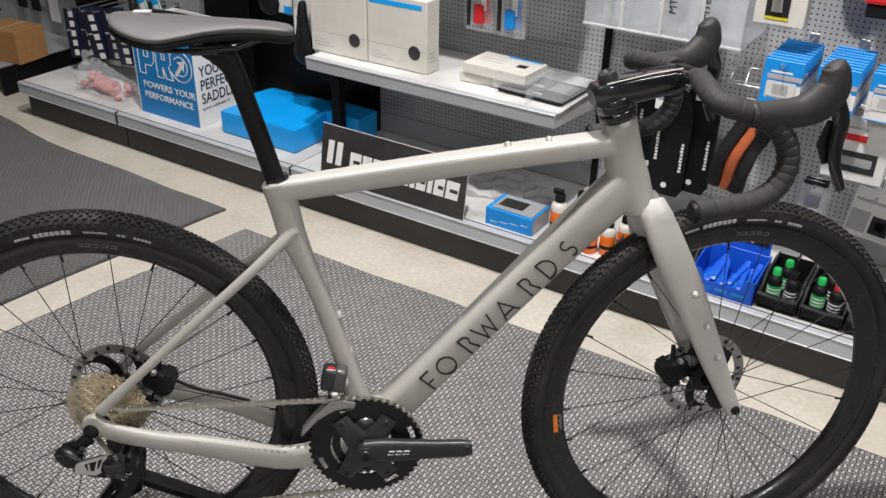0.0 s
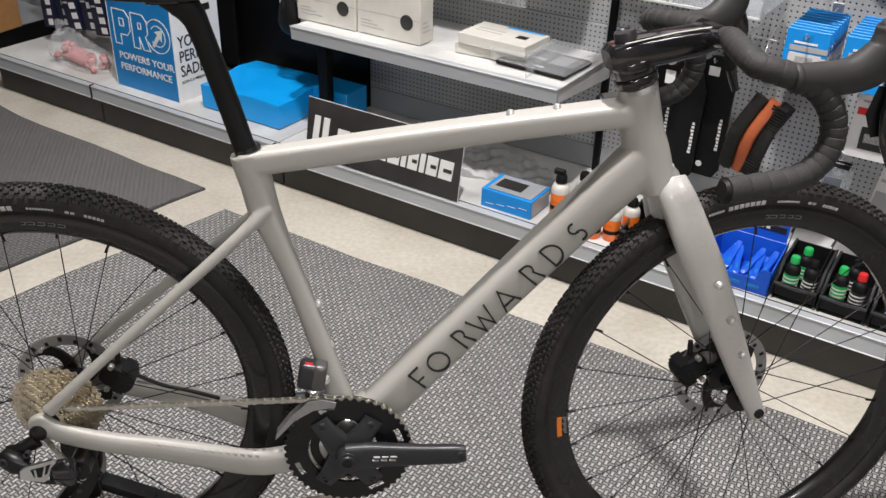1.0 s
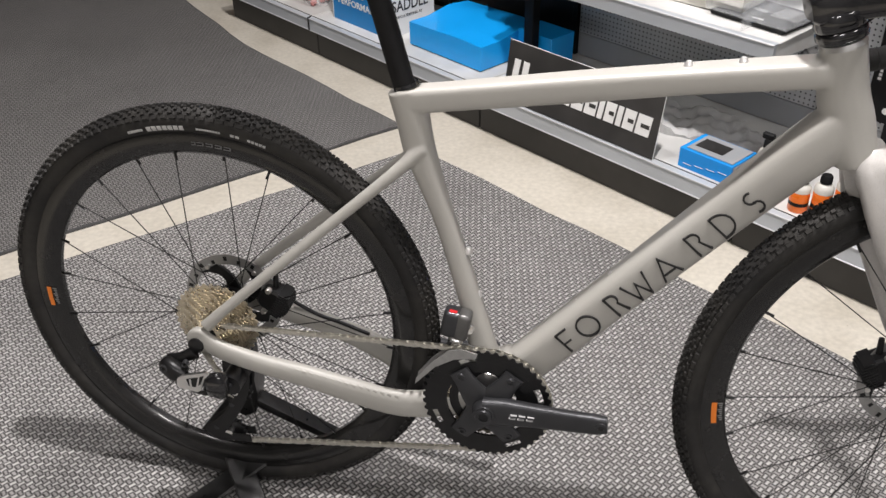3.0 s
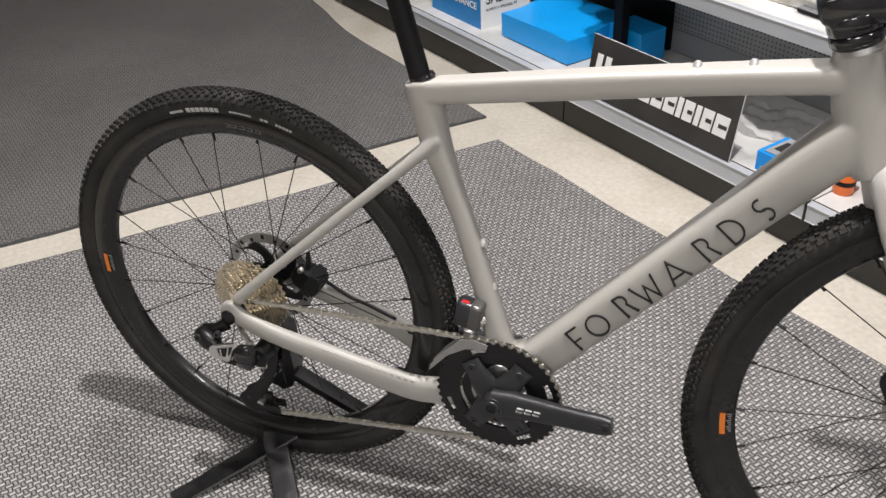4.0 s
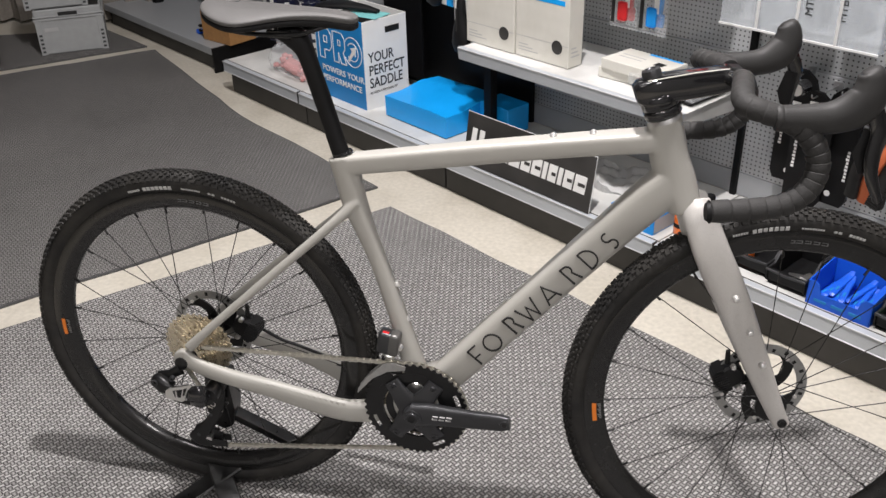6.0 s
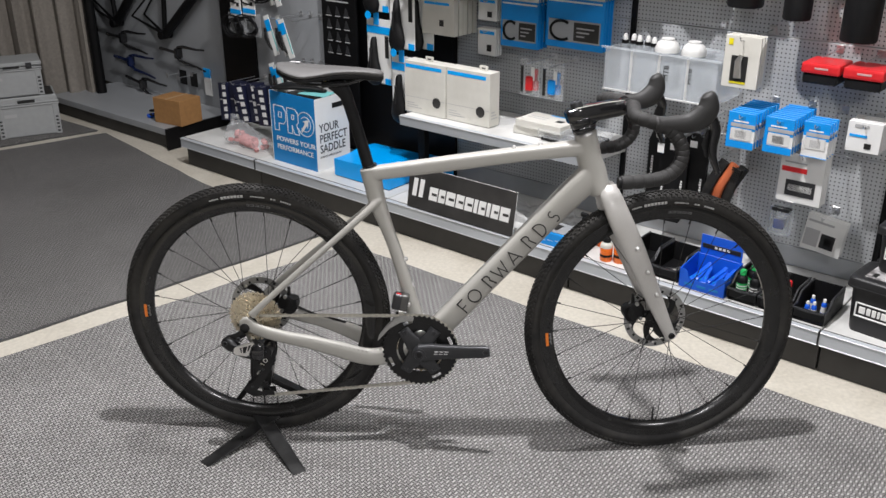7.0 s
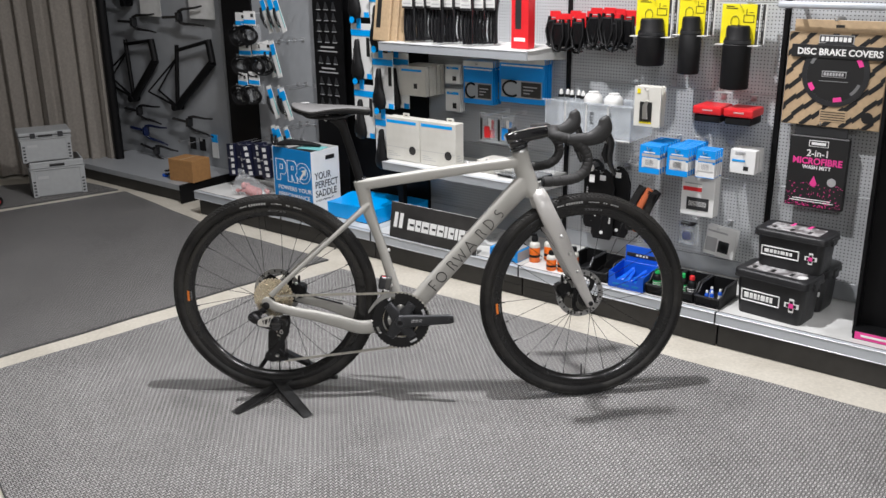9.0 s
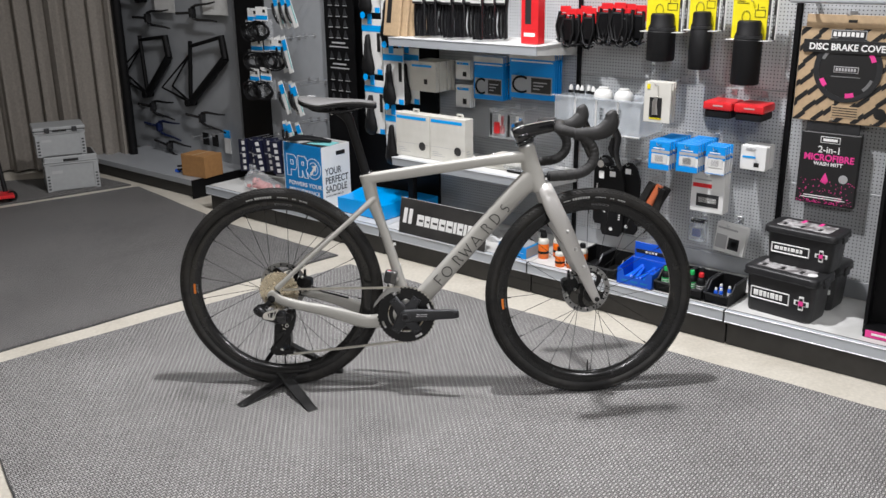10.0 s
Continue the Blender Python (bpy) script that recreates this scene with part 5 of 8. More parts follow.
leg(stand, (0.03, 0.0, 0.048), (-0.125, -0.173, 0.006), 0.021, 0.0035)
leg(stand, (-0.015, 0.0, 0.048), (0.125, -0.205, 0.006), 0.021, 0.0035)
leg(stand, (-0.012, 0.075, 0.15), (-0.115, 0.085, 0.006), 0.016, 0.008)
leg(stand, (-0.008, 0.075, 0.125), (0.185, 0.085, 0.006), 0.016, 0.008)
part("base_plate", box(B(), -0.03, 0.045, -0.04, 0.04, 0.0, 0.006, 0.001), M["stand"], stand)
part("hook", prism(B(), [(-0.035, 0.235), (-0.018, 0.24), (0.012, 0.225), (0.016, 0.145), (0.008, 0.1), (-0.012, 0.088), (-0.04, 0.1), (-0.044, 0.14)], 0.055, 0.095), M["stand"], stand, "", 30)
part("release_button", cyl(B(), (-0.016, 0.048, 0.141), (-0.016, 0.056, 0.141), 0.0085, seg=18), M["alu"], stand, "silver release button", 40)


# ---------- goods on the base shelves ----------
def slabpart(name, parent, x0, x1, y0, y1, z0, z1, material, label="", bevel=0.0008):
    return part(name, box(B(), x0, x1, y0, y1, z0, z1, min(bevel, (x1 - x0) / 3, (y1 - y0) / 3, (z1 - z0) / 3)), material, parent, label)


FACE = pose(0, 0, 0, 90, 0, 0)            # text plane that faces out of the wall
SIDE = pose(0, 0, 0, 90, 0, 90)           # text plane that faces along the wall


def print_block(parent, x, z, y, words, size, material, stretch=1.0, bold=0.0, align="LEFT"):
    ob = lettering("slogan", words, size, Matrix.Translation((x, y, z)) @ FACE, material, parent, 0.0004, align, stretch, bold)
    return ob


# saddle test box: blue front, white end
t = thing("display_box", "blue and white cardboard saddle display box, open on top", "display box", onwall(-0.99, 0.036, BASE))
slabpart("front_face", t, 0, 0.29, 0, 0.004, 0, 0.325, M["pblue"], "printed blue face")
slabpart("end_face", t, 0.29, 0.294, 0, 0.2, 0, 0.325, M["card"], "printed white face")
slabpart("end_face", t, -0.004, 0, 0, 0.2, 0, 0.325, M["card"])
slabpart("back_face", t, 0, 0.29, 0.196, 0.2, 0, 0.325, M["card"])
slabpart("tray", t, 0.0, 0.29, 0.004, 0.196, 0.29, 0.294, M["black"])
slabpart("handle_slot", t, 0.2945, 0.2955, 0.1, 0.165, 0.27, 0.292, M["ink"])
bm = B()
tall, low = 0.262, 0.148
outlines = [
    [(0.022, low), (0.022, tall), (0.082, tall), (0.1, tall - 0.02), (0.1, low + 0.052), (0.084, low + 0.034), (0.052, low + 0.034), (0.052, low), (0.022, low)],
    [(0.052, tall - 0.028), (0.072, tall - 0.028), (0.072, low + 0.062), (0.052, low + 0.062), (0.052, tall - 0.028)],
    [(0.11, low), (0.11, tall), (0.165, tall), (0.182, tall - 0.02), (0.182, low + 0.056), (0.17, low + 0.044), (0.186, low), (0.155, low), (0.14, low + 0.038), (0.14, low), (0.11, low)],
    [(0.14, tall - 0.028), (0.154, tall - 0.028), (0.154, low + 0.066), (0.14, low + 0.066), (0.14, tall - 0.028)],
    arc(0.228, 0.205, 0.054, -150, 150, 22), arc(0.228, 0.205, 0.033, -140, 140, 18)]
for pts in outlines:
    P = [Vector((x, 0, z)) for x, z in pts]
    for a, b in zip(P, P[1:]):
        d = (b - a).normalized() * 0.0016
        n_ = Vector((-d.z, 0, d.x))
        prism(bm, [((q.x), (q.z)) for q in (a - d - n_, b + d - n_, b + d + n_, a - d + n_)], -0.0012, 0.0005)
part("logo_outline", bm, M["white"], t)
part("logo_arrow", prism(B(), [(0.198, 0.172), (0.206, 0.165), (0.236, 0.2), (0.243, 0.19), (0.25, 0.228), (0.214, 0.218), (0.226, 0.21)], -0.0012, 0.0005), M["white"], t)
print_block(t, 0.03, 0.1, -0.001, "POWERS YOUR", 0.032, M["white"], 1.15, 0.0004)
print_block(t, 0.03, 0.062, -0.001, "PERFORMANCE", 0.032, M["white"], 1.08, 0.0004)
for k, (wd_, z, sz) in enumerate((("YOUR", 0.175, 0.052), ("PERFECT", 0.128, 0.052), ("SADDLE", 0.081, 0.052), ("ALWAYS A PERSONAL FIT", 0.058, 0.0135))):
    lettering("slogan", wd_, sz, Matrix.Translation((0.2945, 0.018, z)) @ SIDE, M["ink"], t, 0.0004, "LEFT", 0.82, 0.0006 if k < 3 else 0.0)

t = thing("sample_saddle", "black sample saddle lying on the display box", "saddle", onwall(-0.86, 0.1, BASE + 0.325, 20))
part("cover", sweep(B(), [(-0.12, 0, 0.012), (-0.08, 0, 0.02), (0, 0, 0.022), (0.08, 0, 0.018), (0.13, 0, 0.012)], [(0.006, 0.05), (0.012, 0.06), (0.012, 0.035), (0.011, 0.018), (0.006, 0.012)], 16, 2.4), M["blackm"], t, "", 60)
t = thing("leaflet", "teal printed leaflet on the display box", "leaflet", onwall(-0.76, 0.075, BASE + 0.326, 12))
slabpart("sheet", t, -0.07, 0.07, 0, 0.09, 0, 0.003, M["teal"])

# flat blue box
t = thing("storage_box", "flat bright blue cardboard box with a bowed lid", "box", onwall(-0.612, 0.056, BASE))
bm = B()
loops = []
for y in (0.0, 0.004, 0.08, 0.17, 0.255, 0.259):
    top = 0.078 + 0.02 * math.exp(-((y - 0.2) / 0.06) ** 2)
    loops.append([(0.0, y, 0.004), (0.32, y, 0.004), (0.322, y, top), (0.24, y, top + 0.004), (0.1, y, top), (-0.002, y, top - 0.002)])
part("lid", rings(bm, loops), M["sky"], t, "", 30)
slabpart("tray", t, 0.002, 0.318, 0.003, 0.257, 0, 0.004, M["black"])
t = thing("storage_box", "small bright blue cardboard box beside the black post", "box", onwall(-0.29, 0.215, BASE))
slabpart("lid", t, 0, 0.135, 0, 0.1, 0.004, 0.098, M["sky"])
slabpart("tray", t, 0.002, 0.133, 0.002, 0.098, 0, 0.004, M["black"])
t = thing("display_post", "square black post of the saddle display", "display post", onwall(-0.232, 0.175, BASE))
slabpart("post", t, 0, 0.036, 0, 0.03, 0, 0.336, M["black"], bevel=0.002)

# leaning sign: two bars and a row of pale blocks on black
t = thing("sign_board", "black sign board with white bars, leaning on the shelf rail", "sign", onwall(-0.118, -0.026, BASE + 0.001) @ pose(0, 0, 0, -9, 0, 0))
slabpart("board", t, 0, 0.515, 0, 0.005, 0, 0.168, M["kick"], "black sign panel")
slabpart("board_edge", t, -0.001, 0.516, 0.001, 0.004, 0.1681, 0.1692, M["card"])
slabpart("board_edge", t, 0.5151, 0.516, 0.001, 0.004, 0, 0.1681, M["card"])
for k in (0, 1):
    bm = prism(B(), [(0.022 + 0.033 * k, 0.05), (0.043 + 0.033 * k, 0.05), (0.049 + 0.033 * k, 0.122), (0.028 + 0.033 * k, 0.122)], -0.0015, 0)
    part("logo_bar", bm, M["white"], t)
widths = (0.036, 0.028, 0.038, 0.033, 0.033, 0.014, 0.028, 0.014, 0.03, 0.037)
x = 0.108
for w_ in widths:
    w_ *= 1.13
    bm = prism(B(), [(x, 0.05), (x + w_, 0.05), (x + w_ + 0.004, 0.102), (x + 0.004, 0.102)], -0.0015, 0)
    if w_ > 0.02:
        bm2 = box(B(), x + 0.015, x + w_ - 0.001, -0.0022, -0.0015, 0.07, 0.08)
        part("block_notch", bm2, M["kick"], t)
    part("print_block", bm, M["white"], t)
    x += w_ + 0.006

# blue and grey boxed part
t = thing("parts_box", "blue cardboard parts box with a grey moulded lid", "box", onwall(0.455, 0.0, BASE))
slabpart("carton", t, 0, 0.145, 0, 0.105, 0, 0.05, M["blue"])
slabpart("end_label", t, 0.1455, 0.1465, 0.004, 0.101, 0.004, 0.046, M["steel"])
part("moulded_lid", box(B(), 0.014, 0.14, 0.008, 0.097, 0.0505, 0.054, 0.001), M["steel"], t)
part("lid_window", box(B(), 0.025, 0.1, 0.026, 0.075, 0.0542, 0.0552, 0.0003), M["kick"], t)
for k in range(4):
    slabpart("printed_line", t, 0.014 + 0.032 * k, 0.038 + 0.032 * k, -0.001, 0, 0.012 + 0.004 * k, 0.0135 + 0.004 * k, M["white"])
t = thing("plastic_bag", "flat crumpled translucent white bag lying on the base shelf", "plastic bag", onwall(0.36, 0.2, BASE))
loops = []
for i, x in enumerate(np.linspace(-0.2, 0.22, 40)):
    k = math.sin(math.pi * (i + 0.5) / 40) ** 0.4
    edge0, edge1 = -0.075 * k + 0.012 * math.sin(x * 41), 0.105 * k + 0.014 * math.sin(x * 29 + 1)
    row = [(x + 0.006 * math.sin(y * 70), y, 0.001 + k * abs(0.016 + 0.008 * math.sin(46 * x + 30 * y) + 0.006 * math.sin(88 * y - 61 * x) + 0.004 * math.sin(170 * x + 95 * y))) for y in np.linspace(edge0, edge1, 22)]
    loops.append(row + [(x, y, 0.0) for y in np.linspace(edge1, edge0, 22)])
part("bag", rings(B(), loops), M["bagwhite"], t, "", 50)
slabpart("sheet", t, -0.13, 0.02, -0.05, 0.05, 0.0003, 0.001, M["card"])


def bottle(s, d, r, h, body, cap, label, nozzle=False, z=BASE, turn=0):
    t = thing("bottle", label, "bottle", onwall(s, d, z, turn), "bottles on the base shelf")
    part("body", lathe(B(), [(0, 0), (r * 0.9, 0), (r, 0.004), (r, h * 0.66), (r * 0.85, h * 0.74), (r * 0.42, h * 0.8), (r * 0.42, h * 0.84), (0, h * 0.84)], 24, "z", False), body, t, "", 40)
    lo, hi = (0.2, 0.3) if body is M["orangeb"] else (0.14, 0.52)
    if body is M["orangeb"]:
        part("shoulder", lathe(B(), [(r * 1.012, h * 0.58), (r * 1.012, h * 0.665), (r * 0.87, h * 0.75), (r * 0.44, h * 0.81), (r * 0.43, h * 0.81), (r * 0.9, h * 0.66), (r * 1.0, h * 0.58)], 24, "z"), M["cream"], t, "white shoulder", 40)
    part("label", lathe(B(), [(r * 1.01, h * lo), (r * 1.01, h * hi), (r * 1.0, h * hi), (r * 1.0, h * lo)], 24, "z"), M["blackm"] if body is M["orangeb"] else (M["green"] if cap is M["green"] else M["darkgrey"] if body is M["blackm"] else M["white"]), t, "", 40)
    if body is M["blackm"]:
        for j in range(3):
            part("label_print", lathe(B(), [(r * 1.03, h * (0.2 + 0.1 * j)), (r * 1.03, h * (0.24 + 0.1 * j)), (r * 1.011, h * (0.24 + 0.1 * j)), (r * 1.011, h * (0.2 + 0.1 * j))], 24, "z"), M["white"] if j else M["cream"], t, "", 40)
    part("cap", lathe(B(), [(0, h * 0.82), (r * 0.62, h * 0.82), (r * 0.6, h * 0.96), (r * 0.5, h), (0, h)], 20, "z", False), cap, t, "", 40)
    if nozzle:
        part("nozzle", box(B(), -r * 0.9, r * 0.4, -0.006, 0.006, h * 0.98, h * 1.12, 0.003), M["blackm"], t)
    return t


ob_ = "orange bottle with white shoulder and black screw cap"
bottle(0.645, 0.07, 0.0235, 0.115, M["orangeb"], M["blackm"], ob_, True)
bottle(0.685, 0.125, 0.0225, 0.11, M["orangeb"], M["blackm"], ob_)
bottle(0.762, 0.02, 0.0215, 0.085, M["orangeb"], M["blackm"], ob_)
bottle(0.806, 0.035, 0.021, 0.1, M["orangeb"], M["blackm"], ob_)
bottle(0.835, 0.08, 0.021, 0.1, M["orangeb"], M["blackm"], ob_)


def tray(s0, s1, d0, label):
    """Open-fronted picking tray with sloped sides and a rolled rim."""
    t = thing("picking_tray", label, "storage tray", onwall(s0, d0, BASE), "black picking trays")
    w, dp, h = s1 - s0, 0.17, 0.07
    part("tray_floor", box(B(), 0.004, w - 0.004, 0.004, dp - 0.004, 0, 0.004), M["blackm"], t)
    part("front_wall", prism(B(), [(0.0, 0.012), (0.006, 0.012), (0.01, 0.04), (-0.004, 0.04)], 0.006, w - 0.006, "x"), M["blackm"], t)
    for x0, x1 in ((0, 0.004), (w - 0.004, w)):
        part("side_wall", prism(B(), [(-0.004, 0.012), (0.012, 0), (dp, 0), (dp, h), (0.06, h), (0.03, 0.042), (-0.006, 0.042)], x0, x1, "x"), M["blackm"], t)
    part("back_wall", box(B(), 0.004, w - 0.004, dp - 0.004, dp, 0, h), M["blackm"], t)
    part("rim", sweep(B(), [(0.002, dp, h), (0.002, 0.06, h), (0.002, 0.03, 0.043), (0.002, -0.006, 0.043), (w / 2, -0.008, 0.041), (w - 0.002, -0.006, 0.043), (w - 0.002, 0.03, 0.043), (w - 0.002, 0.06, h), (w - 0.002, dp, h)], [0.0035] * 9, 8, 2, (0, 0, 1)), M["darkgrey"], t)
    return t


tray(0.835, 0.93, 0.02, "black plastic picking tray, empty")
tray(0.935, 1.038, 0.005, "black plastic picking tray with small silver packets")
for k in range(4):
    t = thing("packet", "small silver foil packet lying in a picking tray", "packet", onwall(0.965 + 0.016 * k, 0.04 + 0.02 * (k % 2), BASE + 0.006 + 0.005 * k, 25 * k), "silver packets")
    part("foil", box(B(), -0.015, 0.02, -0.01, 0.012, 0, 0.005, 0.002), M["alu"], t)
# open blue dispenser with tyre levers
t = thing("dispenser_bin", "open blue plastic dispenser bin with a tall back", "dispenser", onwall(1.047, -0.006, BASE))
for nm, x0, x1, y0, y1, z0, z1 in (("bin_floor", 0, 0.155, 0, 0.13, 0, 0.003), ("bin_back", 0, 0.155, 0.127, 0.13, 0, 0.075)):
    slabpart(nm, t, x0, x1, y0, y1, z0, z1, M["bluep"])
part("bin_front", prism(B(), [(0, 0), (0.155, 0), (0.155, 0.062), (0.138, 0.064), (0.128, 0.056), (0.122, 0.034), (0.033, 0.034), (0.027, 0.056), (0.017, 0.064), (0, 0.062)], 0, 0.003), M["bluep"], t)
for x0 in (0, 0.152):
    part("bin_side", prism(B(), [(0, 0), (0.13, 0), (0.13, 0.078), (0.09, 0.074), (0, 0.062)], x0, x0 + 0.003, "x"), M["bluep"], t)
slabpart("header_card", t, 0.006, 0.149, 0.131, 0.133, 0.0, 0.142, M["bluep"])
slabpart("header_stripe", t, 0.012, 0.143, 0.1295, 0.131, 0.096, 0.112, M["ink"])
for k in range(4):
    slabpart("header_print", t, 0.055 + 0.014 * k, 0.064 + 0.014 * k, 0.1287, 0.1294, 0.1, 0.108, M["white"])
for k in range(3):
    slabpart("front_print", t, 0.02 + 0.042 * k, 0.05 + 0.042 * k, -0.001, 0, 0.012, 0.02, M["pblue"])
for k in range(10):
    tl = thing("tyre_lever", "blue plastic tyre lever lying in the dispenser", "tyre lever", onwall(1.066 + 0.0135 * k, 0.012 + 0.006 * (k % 3), BASE + 0.004 + 0.006 * (k % 3), random.uniform(-16, 16)) @ pose(0, 0, 0, 11, 0, 0), "tyre levers")
    part("lever", sweep(B(), [(0, 0, 0.008), (0, 0.006, 0.0105), (0, 0.05, 0.011), (0, 0.085, 0.012), (0, 0.098, 0.017)], [(0.0025, 0.005), (0.0035, 0.0085), (0.0035, 0.007), (0.003, 0.009), (0.002, 0.006)], 8, 3, (1, 0, 0)), M["bluep"], tl)
    part("lever_slot", box(B(), -0.0025, 0.0025, 0.02, 0.034, 0.0146, 0.0152), M["pblue"], tl)
for a, b, lb in ((1.208, 1.302, "green-capped lubricant bottles"), (1.307, 1.405, "green and black lubricant bottles"), (1.412, 1.51, "small blue and white bottles")):
    tray(a, b, 0.0, "black plastic picking tray holding " + lb)
gb = "dark lubricant bottle with coloured label in a tray"
for s, d, cp, bd in ((1.235, 0.045, "green", "green"), (1.275, 0.05, "blackm", "blackm"), (1.25, 0.1, "green", "green"), (1.335, 0.06, "green", "blackm"), (1.375, 0.055, "red", "green"), (1.355, 0.11, "blackm", "blackm")):
    t = bottle(s, d, 0.0165, 0.088, M["blackm"], M[cp], gb, z=BASE + 0.005)
for k in range(4):
    bottle(1.445 + 0.018 * (k % 3), 0.035 + 0.03 * (k // 2) + 0.006 * k, 0.008, 0.05, M["bluep"], M["white"], "tiny blue bottle with white cap in a tray", z=BASE + 0.005)


# lidded tubs with a printed plate
def rounded(x0, x1, y0, y1, r, z, n=5):
    """A level loop with rounded corners."""
    pts = []
    for cx, cy, a0 in ((x0 + r, y0 + r, 180), (x1 - r, y0 + r, 270), (x1 - r, y1 - r, 0), (x0 + r, y1 - r, 90)):
        pts += [(cx + r * math.cos(radians(a0 + a)), cy + r * math.sin(radians(a0 + a)), z) for a in np.linspace(0, 90, n)]
    return pts


def tub(s, d, z, w, dp, h, turn, label):
    t = thing("storage_tub", label, "storage tub", onwall(s, d, z, turn), "black lidded tubs")
    loops = []
    for k, zz in ((0.9, 0.0), (0.92, 0.01), (0.985, h * 0.86)):
        cx, cy = w / 2, dp / 2
        pts = []
        for sx, sy in ((-1, -1), (1, -1), (1, 1), (-1, 1)):
            for a in np.linspace(0, 90, 5):
                ang = radians({(-1, -1): 180, (1, -1): 270, (1, 1): 0, (-1, 1): 90}[(sx, sy)] + a)
                r = 0.025
                pts.append((cx + (sx * (w / 2 - r) + r * math.cos(ang)) * k, cy + (sy * (dp / 2 - r) + r * math.sin(ang)) * k, zz))
        loops.append(pts)
    part("body", rings(B(), loops), M["tub"], t, "matt black plastic", 40)
    lid = part("lid", rings(B(), [rounded(-g, w + g, -g, dp + g, 0.024, zz) for g, zz in ((0.004, h * 0.84), (0.008, h * 0.845), (0.008, h * 0.95), (0.005, h * 0.985), (-0.004, h), (-0.01, h))]), M["tub"], t, "", 50)
    part("lid_rim", rings(B(), [rounded(-g, w + g, -g, dp + g, 0.024, zz) for g, zz in ((0.006, h * 0.815), (0.0095, h * 0.82), (0.0095, h * 0.845), (0.006, h * 0.85))]), M["tub"], lid, "", 50)
    for x0_ in (-0.014, w + 0.004):
        part("side_clip", box(B(), x0_, x0_ + 0.01, dp * 0.35, dp * 0.65, h * 0.74, h * 0.93, 0.003), M["tub"], lid, "", 40)
    slabpart("lid_sheet", lid, 0.03, w - 0.03, 0.02, dp - 0.03, h, h + 0.001, M["printed"], "printed grey and white sheet")
    for k in range(7):
        slabpart("sheet_print", lid, 0.045 + k * (w - 0.1) / 7, 0.045 + (k + 0.6) * (w - 0.1) / 7, 0.03 + 0.03 * (k % 3), 0.06 + 0.035 * (k % 3), h + 0.001, h + 0.0016, (M["ink"], M["greyprint"], M["pink"])[k % 3])
    y = 0.0 + 0.003
    # plate: white outline with a pale bar, and a red cross beside it
    fx0, fx1, fz0, fz1 = w * 0.1, w * 0.66, h * 0.3, h * 0.56
    for nm, a, b, c, d_ in (("plate_edge", fx0, fx1, fz0, fz0 + 0.004), ("plate_edge", fx0, fx1, fz1 - 0.004, fz1), ("plate_edge", fx0, fx0 + 0.004, fz0, fz1), ("plate_edge", fx1 - 0.004, fx1, fz0, fz1)):
        slabpart(nm, t, a, b, y - 0.0025, y + 0.008, c, d_, M["white"])
    x = fx0 + 0.012
    for ww in (0.022, 0.015, 0.014, 0.009, 0.02, 0.013, 0.013):
        slabpart("plate_print", t, x, x + ww * (w / 0.33), y - 0.002, y + 0.008, fz0 + 0.012, fz1 - (0.012 if ww != 0.01 else 0.022), M["white"])
        x += (ww + 0.005) * (w / 0.33)
    cx, cz, q = w * 0.83, h * 0.43, h * 0.05
    cross = [(-1, -3), (1, -3), (1, -1), (3, -1), (3, 1), (1, 1), (1, 3), (-1, 3), (-1, 1), (-3, 1), (-3, -1), (-1, -1)]
    part("cross_mark", prism(B(), [(cx + a * q, cz + b * q) for a, b in cross], y - 0.0025, y + 0.008), M["white"], t)
    part("cross_core", prism(B(), [(cx + a * q * 0.72, cz + b * q * 0.72) for a, b in cross], y - 0.0035, y - 0.0026), M["ink"], t)
    part("cross_gem", box(B(), cx - q, cx + q, y - 0.0045, y - 0.0036, cz - q, cz + q), M["pink"], t)
    return t


tub(1.55, 0.035, BASE, 0.262, 0.15, 0.172, -6, "black lidded tub with white plate, papers on its lid")
tub(1.585, 0.105, BASE + 0.173, 0.25, 0.14, 0.142, -4, "black lidded tub stacked on another tub")
tub(1.578, 0.2, BASE, 0.25, 0.15, 0.172, -4, "black lidded tub standing behind the others")
t = thing("price_card", "round pale card tag on a tub lid", "price card", onwall(1.785, 0.05, BASE + 0.173))
part("tag", lathe(B(), [(0, 0), (0.018, 0), (0.018, 0.002), (0, 0.002)], 20, "z", False), M["card"], t)
# black floor display at the end
t = thing("display_stand", "tall black cardboard display with a pink printed foot", "display stand", onwall(1.965, 0.09, BASE))
slabpart("back_board", t, 0, 0.3, 0.02, 0.03, 0, 1.1, M["black"])
slabpart("side_board", t, 0, 0.012, -0.02, 0.02, 0, 0.9, M["black"])
slabpart("foot", t, 0.012, 0.3, -0.06, 0.02, 0, 0.03, M["black"])
slabpart("foot_print", t, 0.02, 0.3, -0.062, -0.06, 0.002, 0.028, M["pink"])
slabpart("foot_print", t, 0.04, 0.28, -0.0635, -0.062, 0.012, 0.02, M["white"])

